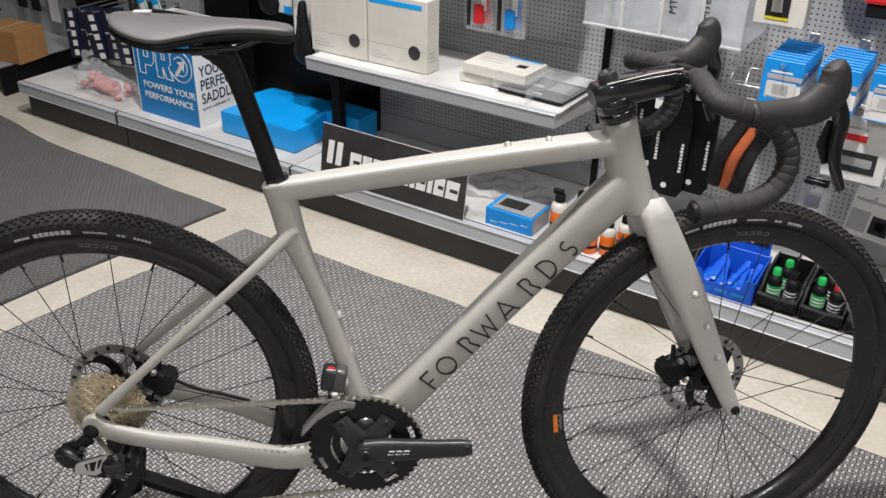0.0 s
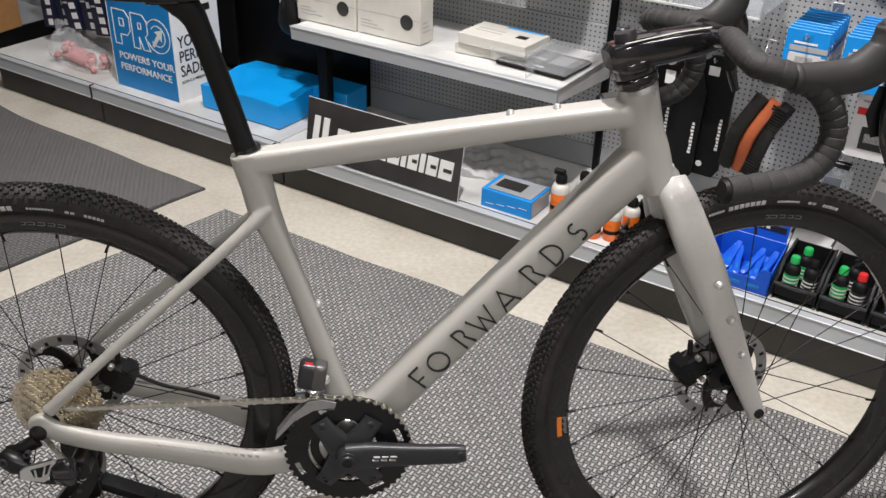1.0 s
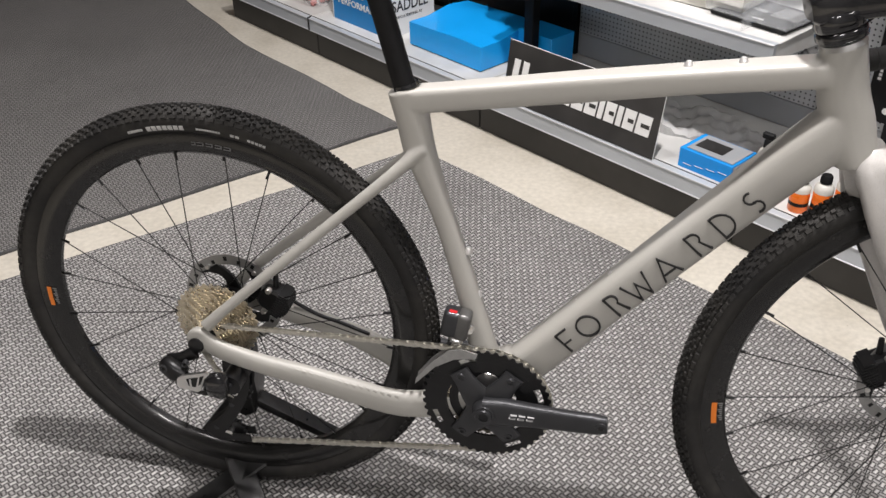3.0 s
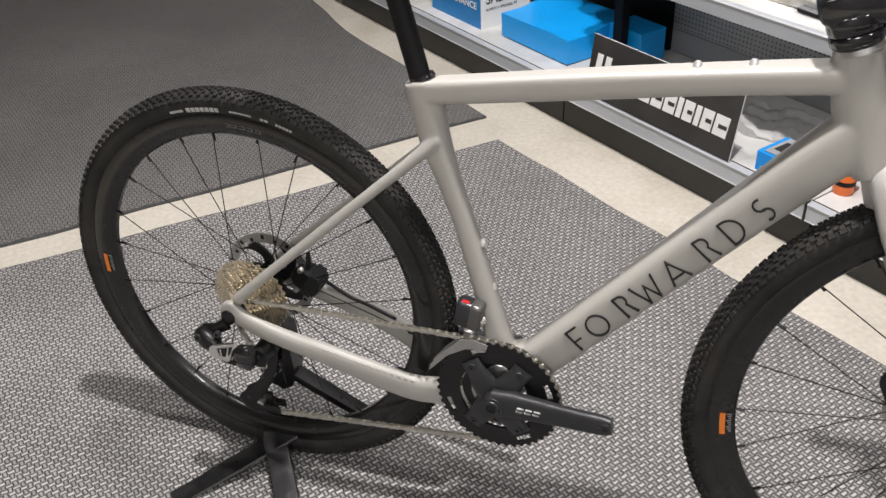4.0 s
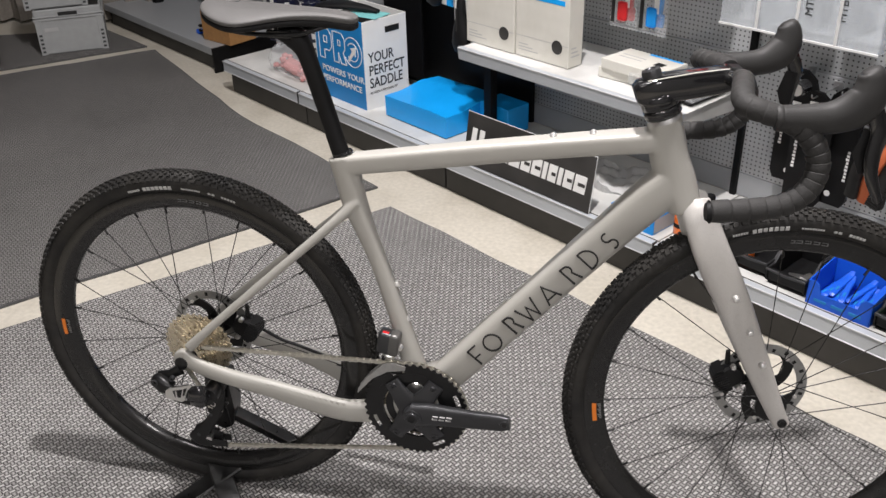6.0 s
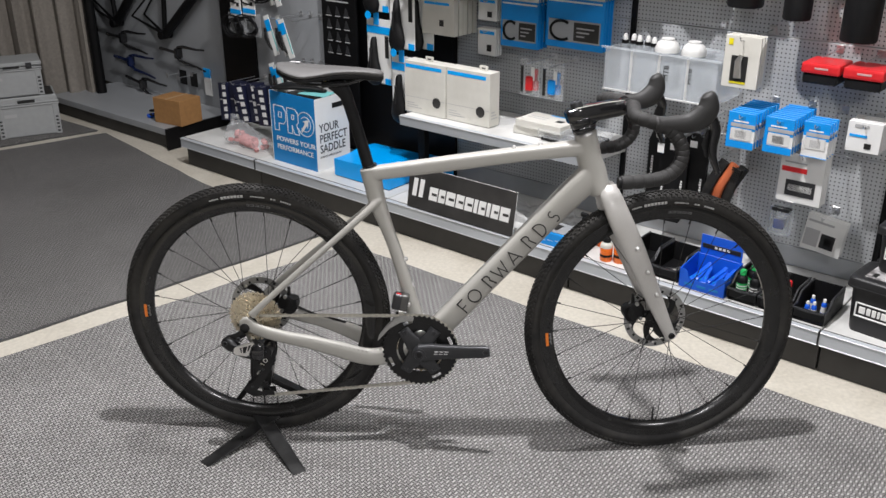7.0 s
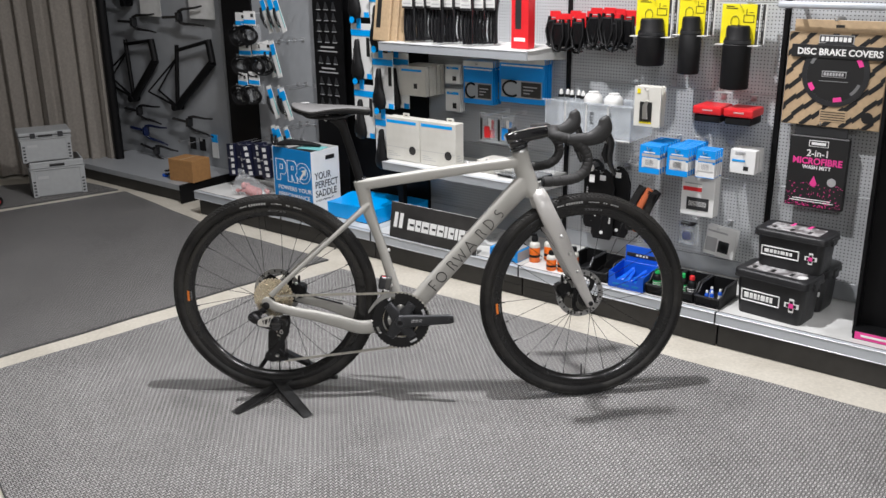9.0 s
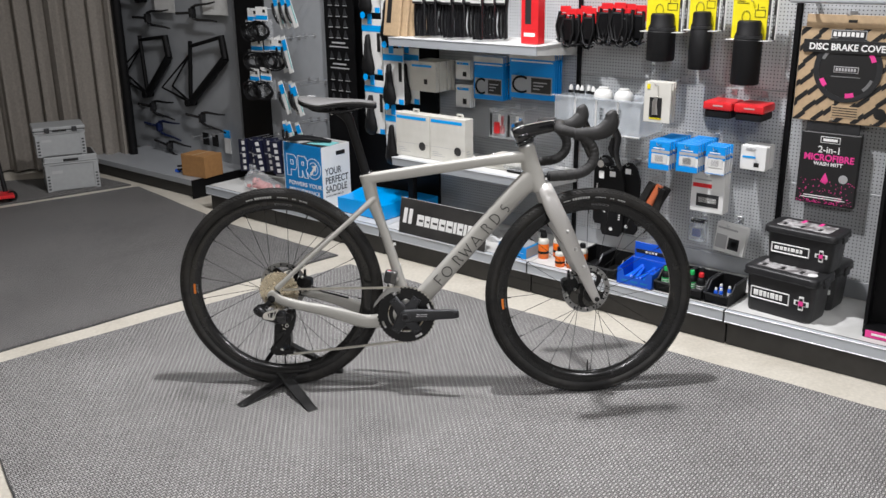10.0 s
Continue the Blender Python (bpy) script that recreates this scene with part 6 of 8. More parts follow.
# dark boxes with white labels, and a plastic bag
BOXED = []
for k in range(6):
    t = thing("boxed_part", "narrow navy box with a column of white label squares", "box", onwall(-1.535 + 0.074 * k, 0.165 + 0.012 * (k % 2), 0.208 + 0.006 * k + 0.008 * (k % 2), random.uniform(-7, 7)) @ pose(0, 0, 0, random.uniform(-6, 2), random.uniform(-10, -4), 0), "navy labelled boxes")
    slabpart("carton", t, 0, 0.066, 0, 0.06, 0, 0.185, M["navy"])
    for j in range(5):
        slabpart("label_square", t, 0.033, 0.062, -0.001, 0, 0.008 + 0.036 * j, 0.03 + 0.036 * j, M["white"])
    slabpart("printed_line", t, 0.006, 0.028, -0.001, 0, 0.1, 0.106, M["greyprint"])
    BOXED.append((-1.502 + 0.074 * k, 0.398 + 0.006 * k))
t = thing("plastic_bag", "crumpled clear plastic bag of pink foam pieces on the shelf", "plastic bag", onwall(-1.215, 0.085, BASE))
loops = []
for i, (x, w_, h_) in enumerate(spline([(-0.14, 0.02, 0.03), (-0.132, 0.05, 0.095), (-0.1, 0.06, 0.115), (-0.05, 0.062, 0.1), (0.0, 0.06, 0.082), (0.05, 0.058, 0.07), (0.09, 0.052, 0.062), (0.11, 0.03, 0.035)], 3)):
    lp = []
    for a in np.linspace(0, 2 * math.pi, 40, False):
        crush = 1 + 0.09 * math.sin(5 * a + 1.7 * i) + 0.06 * math.sin(11 * a + 2.9 * i)
        lp.append((x + 0.006 * math.sin(4 * a + i), w_ * crush * math.cos(a), max(0.002, h_ * 0.5 + h_ * 0.5 * crush * math.sin(a))))
    loops.append(lp)
part("bag", rings(B(), loops), M["clear"], t, "crinkled clear plastic", 20)
part("bag_neck", sweep(B(), spline([(-0.128, 0.0, 0.09), (-0.13, 0.005, 0.115), (-0.122, 0.012, 0.135)], 4), [(0.018, 0.02), (0.01, 0.012), (0.008, 0.009), (0.007, 0.01), (0.008, 0.012), (0.011, 0.015), (0.014, 0.02), (0.016, 0.022), (0.017, 0.024)], 14), M["clear"], t, "", 20)
foam = mat("pale_pink_foam", (0.56, 0.24, 0.23), 0.7, var=0.25, scale=60)
for k in range(9):
    part("foam_ring", lathe(B(), [(0.012, -0.0035), (0.027, -0.003), (0.029, 0), (0.027, 0.003), (0.012, 0.0035)], 18, "x"), foam, t, "", 40).matrix_basis = pose(-0.055 + 0.0095 * k, 0.002 * math.sin(k), 0.033 - 0.0008 * k, 0, 3 * math.sin(2 * k), 0)
for k in range(12):
    far_end = k % 2
    part("foam_piece", box(B(), -0.013, 0.013, -0.011, 0.011, 0, 0.02, 0.006), foam, t).matrix_basis = pose((-0.105 if far_end else 0.075) + 0.016 * math.sin(k * 2.4), 0.03 * math.cos(k * 1.9), 0.004 + 0.013 * (k % 4), 14 * (k % 3), 10 * (k % 2), 40 * k)


# ---------- goods on the wall shelf ----------
SH = 0.483
for k in range(2):
    t = thing("ivory_box", "upright ivory cardboard box with a blue stripe and round emblem", "box", onwall(-0.245 + 0.212 * k, 0.115 + 0.004 * k, SH + 0.002), "ivory boxes")
    slabpart("carton", t, 0, 0.208, 0, 0.062, 0, 0.205, M["cream"], bevel=0.0015)
    slabpart("stripe", t, 0.006, 0.19, -0.0008, 0, 0.178, 0.192, M["sky"], "blue printed stripe")
    part("emblem", lathe(B(), [(0, -0.0008), (0.0205, -0.0008), (0.0205, 0), (0, 0)], 24, "y", False), M["kick"], t, "dark round emblem").location = (0.165, -0.0002, 0.055)
    slabpart("printed_band", t, 0.0, 0.208, -0.0005, 0, 0.0625, 0.064, M["greyprint"])
    slabpart("hang_tab", t, 0.085 + 0.05 * k, 0.125 + 0.05 * k, 0.03, 0.033, 0.205, 0.225, M["cream"])
    slabpart("tab_slot", t, 0.096 + 0.05 * k, 0.114 + 0.05 * k, 0.0292, 0.03, 0.212, 0.217, M["ink"])
    for j in range(3):
        slabpart("printed_line", t, 0.2083, 0.2088, 0.012, 0.05 - 0.008 * j, 0.03 + 0.012 * j, 0.034 + 0.012 * j, M["greyprint"])
        slabpart("printed_line", t, 0.012, 0.09 - 0.02 * j, -0.0006, 0, 0.02 + 0.009 * j, 0.0225 + 0.009 * j, M["greyprint"])
for k, (s, d, z, tn) in enumerate(((0.275, 0.135, SH + 0.002, 3), (0.287, 0.13, SH + 0.031, -2))):
    t = thing("flat_box", "flat white product box on the wall shelf", "box", onwall(s, d, z, tn), "flat white boxes")
    slabpart("carton", t, 0, 0.2, 0, 0.125, 0, 0.028, M["cream"], bevel=0.0012)
    slabpart("stripe", t, 0.08, 0.19, 0.112, 0.122, 0.028, 0.0286, M["sky"])
    slabpart("emblem", t, 0.14, 0.17, 0.05, 0.075, 0.028, 0.0286, M["ink"])
    for j in range(2):
        slabpart("printed_line", t, 0.02, 0.1, 0.05 + 0.02 * j, 0.055 + 0.02 * j, 0.028, 0.0285, M["greyprint"])
t = thing("packaged_bag", "flat black packed handlebar bag in clear wrap", "bag", onwall(0.405, 0.12, SH + 0.002, -3))
slabpart("pouch", t, 0, 0.2, 0, 0.15, 0, 0.012, M["blackm"], bevel=0.004)
slabpart("printed_patch", t, 0.12, 0.19, 0.06, 0.13, 0.012, 0.0128, M["dimprint"])
slabpart("printed_patch", t, 0.05, 0.105, 0.07, 0.085, 0.012, 0.0128, M["greyprint"])
slabpart("clear_case", t, -0.008, 0.208, -0.008, 0.158, 0.0135, 0.042, M["clear"])
slabpart("printed_patch", t, 0.1, 0.13, 0.02, 0.026, 0.012, 0.0128, M["white"])
t = thing("shelf_divider", "thin clear acrylic shelf divider", "shelf divider", onwall(0.52, 0.07, SH + 0.001))
slabpart("fin", t, 0, 0.002, 0, 0.15, 0, 0.062, M["clear"])

# ---------- hung goods ----------
def hook(s, z, d0, label="zinc wire display hook"):
    """A wire prong from the panel to the front of its goods."""
    t = thing("display_hook", label, "display hook", onwall(s, PANEL, z), "display hooks")
    L = PANEL - d0 + 0.02
    part("prong", sweep(B(), [(0, 0.0, 0), (0, -L, 0.0), (0, -L - 0.006, 0.004), (0, -L - 0.008, 0.012)], [0.0018] * 4, 8, 2, (1, 0, 0)), M["wire"], t)
    part("back_plate", box(B(), -0.012, 0.012, -0.003, 0, -0.012, 0.012, 0.001), M["wire"], t)
    return t


for s, z in BOXED:
    hook(s, z, 0.19)


def carded(name, label, cat, s0, s1, z0, z1, d, n=1, step=0.02, body="card", head=None, head_h=0.03, group="", extras=None, thick=0.006, tilt=0.0):
    """n alike packs on one hook; extras(t, w, h) adds the front's print."""
    w, h = s1 - s0, z1 - z0
    first = None
    for k in range(n):
        m = onwall(s0, d + step * k, z0) @ pose(0, 0, 0, 0, tilt, 0)
        if first is None:
            t = first = thing(name, label, cat, m, group)
            card = slabpart("card", t, 0, w, 0, thick, 0, h, M[body])
            if head:
                slabpart("header", card, 0, w, -0.0008, thick + 0.0008, h - head_h, h + 0.0006, M[head])
            if extras:
                extras(card, w, h)
        else:
            copy_thing(first, m @ pose(0, 0, 0, 0, 0, random.uniform(-1.5, 1.5)))
    hook(s0 + w / 2, z1 - 0.012, d)
    return first


def rects(rows):
    def f(t, w, h):
        for nm, x0, x1, z0, z1, mt in rows:
            slabpart(nm, t, x0 * w, x1 * w, -0.0018, -0.0009, z0 * h, z1 * h, M[mt], bevel=0)
    return f


# below the upper shelf
carded("hang_box", "pale grey hanging box with blue stripe", "box", -0.222, -0.062, 0.785, 0.925, 0.2, 5, 0.03, "cream", None, group="pale hanging boxes",
       extras=rects((("stripe", 0.08, 0.85, 0.82, 0.89, "sky"), ("emblem", 0.55, 0.68, 0.25, 0.42, "kick"))), thick=0.024)
for z0, z1 in ((0.845, 0.93), (0.712, 0.815)):
    carded("small_pack", "small white carded part with blue stripe", "carded part", -0.022, 0.066, z0, z1, 0.3, 3, 0.015, "card", None, group="small white packs",
           extras=rects((("stripe", 0.1, 0.9, 0.78, 0.9, "sky"), ("emblem", 0.5, 0.75, 0.15, 0.4, "ink"))))


def bagprint(t, w, h):
    slabpart("bag_top", t, 0, w, -0.0018, -0.0009, 0.87 * h, h, M["shelf"], bevel=0)
    slabpart("header_line", t, 0.04 * w, 0.96 * w, -0.0018, -0.0009, 0.8 * h, 0.83 * h, M["white"], bevel=0)
    slabpart("clear_window", t, 0.05 * w, 0.95 * w, -0.0018, -0.0009, 0.12 * h, 0.5 * h, M["steel"], bevel=0)
    part("inner_tube", sweep(B(), [(w * 0.28 + w * 0.19 * math.cos(a), -0.003, h * 0.31 + h * 0.17 * math.sin(a)) for a in np.linspace(0.9, 5.4, 14)], [0.005] * 14, 8), M["blackm"], t)
    slabpart("printed_photo", t, 0.5 * w, 0.93 * w, -0.003, -0.0019, 0.15 * h, 0.47 * h, M["kick"], bevel=0)
    for j in range(3):
        slabpart("printed_line", t, 0.55 * w, (0.85 - 0.08 * j) * w, -0.0036, -0.0031, (0.36 - 0.07 * j) * h, (0.385 - 0.07 * j) * h, M["greyprint"], bevel=0)


carded("tube_pack", "blue carded inner tube pack", "carded part", 0.094, 0.264, 0.762, 0.958, 0.29, 4, 0.018, "blue", None, group="blue tube packs", extras=bagprint)
carded("tube_pack", "wide blue carded inner tube pack", "carded part", 0.298, 0.538, 0.786, 0.988, 0.29, 4, 0.018, "blue", None, group="blue tube packs", extras=bagprint)
for s, col in ((0.238, "red"), (0.336, "blue")):
    t = carded("parts_bag", "clear bag holding a coloured plastic part", "parts bag", s, s + 0.092, 0.606, 0.742, 0.22, 1, 0.02, "clear", None, group="clear parts bags")
    part("coloured_part", box(B(), 0.02, 0.075, 0.0065, 0.02, 0.02, 0.06, 0.008, 2), M[col], t)
    part("coloured_part", cyl(B(), (0.055, 0.013, 0.055), (0.062, 0.013, 0.1), 0.012, 0.009, 12), M[col], t)
    part("coloured_part", box(B(), 0.03, 0.06, -0.006, -0.0005, 0.022, 0.075, 0.006, 2), M[col], t)
    slabpart("label_strip", t, 0.004, 0.016, -0.0012, 0, 0.012, 0.11, M["ink"])
    slabpart("label_strip", t, 0.05, 0.066, -0.0016, -0.0006, 0.06, 0.11, M["white"])

# on the upper shelf
for k in range(5):
    t = thing("paper_pouch", "brown kraft pouch with a black window", "pouch", onwall(-0.3 + 0.03 * k, 0.1 + 0.02 * k, 1.047) @ pose(0, 0, 0, -6, 3, 0), "kraft pouches")
    slabpart("pouch", t, 0, 0.1, 0, 0.012, 0, 0.25, M["kraft"], bevel=0.004)
    slabpart("window", t, 0.018, 0.045, -0.001, 0, 0.06, 0.2, M["ink"])
for k in range(9):
    g, q = divmod(k, 3)
    t = thing("folded_tube", "folded glossy black inner tube under a white paper header", "inner tube", onwall(-0.09 + 0.165 * g + 0.036 * q, 0.1 + 0.035 * q, 1.047, random.uniform(-6, 6)), "folded inner tubes")
    for j in range(3):
        lean = 0.011 * math.sin(2.1 * k + 1.7 * j)
        lp = spline([(0.004 + 0.018 * j, 0.004 * j, 0.006), (-0.003 + 0.018 * j + lean, 0.002 * j, 0.06), (0.002 + 0.018 * j, 0.004 * j, 0.15), (0.0 + 0.018 * j + lean, 0.0, 0.235), (0.008 + 0.018 * j, 0.003, 0.248), (0.014 + 0.018 * j + lean, 0.006, 0.23), (0.012 + 0.018 * j, 0.006, 0.12), (0.015 + 0.018 * j, 0.004, 0.01)], 3)
        part("rubber_loop", sweep(B(), lp, [(0.0038, 0.0095)] * len(lp), 10, 2.6), M["gloss"], t, "", 40)
    slabpart("paper_header", t, -0.004, 0.056, -0.017, -0.0155, 0.15, 0.228, M["shelf"])
    slabpart("header_band", t, -0.004, 0.056, -0.0178, -0.017, 0.15, 0.16, M["ink"])
    for j in range(3):
        slabpart("printed_line", t, 0.004, 0.05 - 0.008 * j, -0.0176, -0.017, 0.17 + 0.018 * j, 0.175 + 0.018 * j, M["greyprint"])
t = thing("red_pack", "red card pack with a grey window on the shelf", "carded part", onwall(0.475, 0.12, 1.047))
slabpart("card", t, 0, 0.085, 0, 0.05, 0, 0.26, M["red"])
slabpart("window", t, 0.02, 0.05, -0.001, 0, 0.08, 0.22, M["darkgrey"])
slabpart("printed_line", t, 0.015, 0.07, -0.001, 0, 0.03, 0.045, M["white"])


def cage(s, z, d):
    t = thing("lamp_mount", "black clamp mount hanging from a red card", "bike mount", onwall(s, d, z + 0.022), "black mounts on red cards")
    slabpart("card", t, -0.026, 0.026, 0.02, 0.023, -0.01, 0.052, M["red"])
    slabpart("printed_line", t, -0.016, 0.006, 0.018, 0.0195, 0.022, 0.026, M["greyprint"])
    part("strap", sweep(B(), [(-0.02, 0.01, 0.03), (-0.03, 0, -0.03), (-0.012, -0.006, -0.09), (0.012, -0.006, -0.1), (0.028, 0, -0.04), (0.018, 0.01, 0.03)], [(0.004, 0.009)] * 6, 8, 3, (0, 1, 0)), M["blackm"], t, "", 40)
    part("bracket", box(B(), -0.024, 0.022, -0.004, 0.02, -0.08, 0.016, 0.006), M["black"], t)
    part("clip", sweep(B(), [(-0.03, 0, -0.085), (0.0, -0.01, -0.098), (0.034, 0, -0.088)], [0.0035] * 3, 8), M["blackm"], t)
    return t


for s, z in ((0.585, 1.12), (0.625, 1.11), (0.665, 1.12), (0.705, 1.115), (0.765, 1.135), (0.805, 1.13), (0.845, 1.14), (0.885, 1.135), (0.925, 1.13), (0.605, 1.105), (0.645, 1.11), (0.69, 1.1), (0.745, 1.12), (0.785, 1.118), (0.825, 1.125), (0.865, 1.118), (0.905, 1.122)):
    cage(s, z, 0.24 + random.uniform(0, 0.07))

# pegboard: flask holders on yellow cards
for s0, s1, zc, z0, r in ((0.962, 1.12, 1.11, 0.998, 0.055), (1.142, 1.265, 1.122, 0.975, 0.041), (1.314, 1.465, 1.095, 0.932, 0.052)):
    t = thing("tool_bottle", "black tool bottle on a yellow card", "tool bottle", onwall((s0 + s1) / 2, 0.27, z0), "black tool bottles on yellow cards")
    w, h = s1 - s0, zc - z0
    slabpart("card", t, -w / 2, w * 0.38, 0.02, 0.023, h, h + 0.145, M["yellow"])
    slabpart("card_edge", t, -w / 2 - 0.006, w / 2 + 0.008, -0.022, 0.022, h - 0.003, h, M["bagwhite"])
    for x_, y_ in ((w * 0.38, 0.018), (w * 0.38 + 0.016, 0.034)):
        slabpart("card_strip", t, x_, x_ + 0.011, y_, y_ + 0.002, h, h + 0.145, M["kick"])
        slabpart("card_edge", t, x_ + 0.011, x_ + 0.0145, y_ - 0.001, y_ + 0.003, h, h + 0.145, M["card"])
        for j in range(3):
            slabpart("strip_print", t, x_ + 0.003, x_ + 0.007, y_ - 0.0008, y_, h + 0.05 + 0.014 * j, h + 0.06 + 0.014 * j, M["greyprint"], bevel=0)
    for x_, z_, wd_, ht_ in ((0.06, 0.08, 0.26, 0.0018), (0.06, 0.105, 0.26, 0.0018), (0.06, 0.08, 0.014, 0.026), (0.31, 0.08, 0.014, 0.026), (-0.4, 0.128, 0.3, 0.0025), (-0.4, 0.135, 0.2, 0.0025), (0.12, 0.105, 0.014, 0.022), (0.2, 0.115, 0.1, 0.0018)):
        slabpart("card_print", t, w * x_, w * (x_ + wd_), 0.0185, 0.0195, h + z_, h + z_ + ht_, M["ink"], bevel=0)
    part("card_ring", sweep(B(), [(-w * 0.15 + 0.016 * math.cos(a), 0.018, h + 0.08 + 0.022 * math.sin(a)) for a in np.linspace(0, 6.28, 14)], [0.001] * 14, 6), M["ink"], t)
    part("bottle", lathe(B(), [(0, 0), (r * 0.94, 0), (r, 0.006), (r, h), (r * 0.93, h + 0.004), (r * 0.93, h + 0.02), (r * 0.84, h + 0.026), (r * 0.82, h + 0.06), (r * 0.74, h + 0.068), (0, h + 0.07)], 32, "z", False), M["blackm"], t, "matt black bottle body", 40)
    part("lid_ring", lathe(B(), [(r * 0.94, h + 0.006), (r * 0.97, h + 0.006), (r * 0.97, h + 0.016), (r * 0.94, h + 0.016)], 28, "z"), M["darkgrey"], t, "", 40)
    hook((s0 + s1) / 2, zc + 0.135, 0.3)
t = carded("tool_pack", "white card pack with a window showing a multitool", "carded part", 1.043, 1.155, 0.774, 0.93, 0.15, 3, 0.02, "cream", None,
           extras=rects((("window", 0.22, 0.68, 0.1, 0.62, "ink"), ("window_edge", 0.22, 0.68, 0.08, 0.12, "yellow"), ("emblem", 0.1, 0.22, 0.82, 0.94, "yellow"))))
part("multitool", sweep(B(), [(0.05, -0.004, 0.03), (0.048, -0.006, 0.08), (0.055, -0.004, 0.1)], [(0.012, 0.004), (0.01, 0.004), (0.006, 0.003)], 8), M["alu"], t)
for k in range(2):
    t = thing("rear_light", "red rear light on black base, boxed", "bike light", onwall(1.255 + 0.122 * k, 0.22, 0.802), "red boxed lights")
    part("red_top", box(B(), 0, 0.114, 0, 0.12, 0.03, 0.062, 0.008, 2), M["red"], t)
    part("black_base", box(B(), 0.006, 0.108, 0.006, 0.114, 0, 0.03, 0.004), M["blackm"], t)
    slabpart("printed_line", t, 0.04, 0.08, -0.0012, 0.001, 0.044, 0.05, M["faintred"])
    hook(1.312 + 0.122 * k, 0.884, 0.24)
for k, (s0, s1, z0, z1) in enumerate(((1.098, 1.185, 0.6, 0.71), (1.214, 1.301, 0.606, 0.714), (1.322, 1.398, 0.608, 0.714))):
    n = 7 if k < 2 else 2
    carded("cable_pack", "blue and white brake cable card pack", "carded part", s0, s1, z0, z1, 0.11 if k < 2 else 0.13, n + 2, 0.022, "card", "blue", 0.052, group="blue cable packs",
           extras=rects((("foot_band", 0.0, 1.0, 0.0, 0.2 if k < 2 else 0.02, "blue"), ("blue_edge", 0.0, 0.12, 0.2, 0.6, "blue" if k < 2 else "card"), ("grey_panel", 0.14, 0.88, 0.24, 0.56, "shelf"), ("pale_band", 0.12, 1.0, 0.6, 0.7, "greyprint"), ("printed_line", 0.2, 0.75, 0.74, 0.78, "white"), ("photo", 0.3, 0.7, 0.28, 0.5, "greyprint"), ("slot", 0.38, 0.62, 0.8, 0.92, "pblue"))), thick=0.005)
carded("small_box", "small white hanging box with a blue line", "box", 1.413, 1.51, 0.618, 0.708, 0.24, 3, 0.03, "card", None, extras=rects((("stripe", 0.08, 0.6, 0.5, 0.58, "sky"), ("emblem", 0.55, 0.75, 0.14, 0.32, "ink"), ("slot", 0.2, 0.6, 0.82, 0.92, "greyprint"))), thick=0.026)
carded("pad_pack", "white blister pack of brake pads", "carded part", 1.256, 1.39, 0.444, 0.6, 0.17, 4, 0.016, "card", None, group="brake pad packs",
       extras=rects((("red_band", 0.05, 0.62, 0.62, 0.72, "red"), ("pad_block", 0.18, 0.85, 0.14, 0.46, "darkgrey"), ("pad_print", 0.24, 0.78, 0.24, 0.37, "white"), ("printed_line", 0.1, 0.6, 0.8, 0.83, "greyprint"))))
carded("small_pack", "small clear blister with metal part", "carded part", 1.2, 1.272, 0.274, 0.368, 0.3, 2, 0.02, "frost", None, extras=rects((("metal_part", 0.25, 0.75, 0.25, 0.6, "alu"), ("top_edge", 0.1, 0.9, 0.88, 1.0, "ink"))))
carded("pad_pack", "white card of brake pads with printed photo", "carded part", 1.322, 1.447, 0.268, 0.388, 0.27, 2, 0.02, "card", None, tilt=6, extras=rects((("photo", 0.04, 0.4, 0.12, 0.6, "greyprint"), ("printed_line", 0.05, 0.7, 0.8, 0.86, "greyprint"), ("pad_block", 0.45, 0.8, 0.15, 0.55, "darkgrey"), ("photo", 0.55, 0.72, 0.25, 0.45, "ink"))))

# clear bin of bottles
t = thing("clear_bin", "frosted clear plastic bin holding bottles, hung on the pegboard", "storage bin", onwall(0.625, 0.16, 0.698))
for nm, x0, x1, y0, y1, z0, z1 in (("bin_front", 0, 0.4, 0, 0.003, 0, 0.14), ("bin_back", 0, 0.4, 0.197, 0.2, 0, 0.14), ("bin_floor", 0, 0.4, 0.003, 0.197, 0, 0.003), ("bin_end", 0, 0.003, 0.003, 0.197, 0.003, 0.14), ("bin_end", 0.397, 0.4, 0.003, 0.197, 0.003, 0.14), ("bin_rim", -0.012, 0.412, -0.01, 0.003, 0.14, 0.146)):
    slabpart(nm, t, x0, x1, y0, y1, z0, z1, M["frost"])
for k in range(3):
    slabpart("bin_divider", t, 0.098 + 0.1 * k, 0.102 + 0.1 * k, 0.0035, 0.196, 0.0035, 0.135, M["frost"])
    slabpart("bin_seam", t, 0.096 + 0.1 * k, 0.104 + 0.1 * k, -0.002, -0.0002, 0.006, 0.138, M["bagwhite"])
# Pale strip paints in the bright lower edge of the clear plastic.
slabpart("bin_foot", t, -0.002, 0.402, -0.003, -0.0002, 0.0, 0.006, M["bagwhite"])
for k in range(2):
    lettering("slogan", "MTB", 0.026, Matrix.Translation((0.235 + 0.08 * k, -0.0012, 0.06)) @ FACE @ pose(0, 0, 0, 0, 0, 90), M["ink"], t, 0.0004)
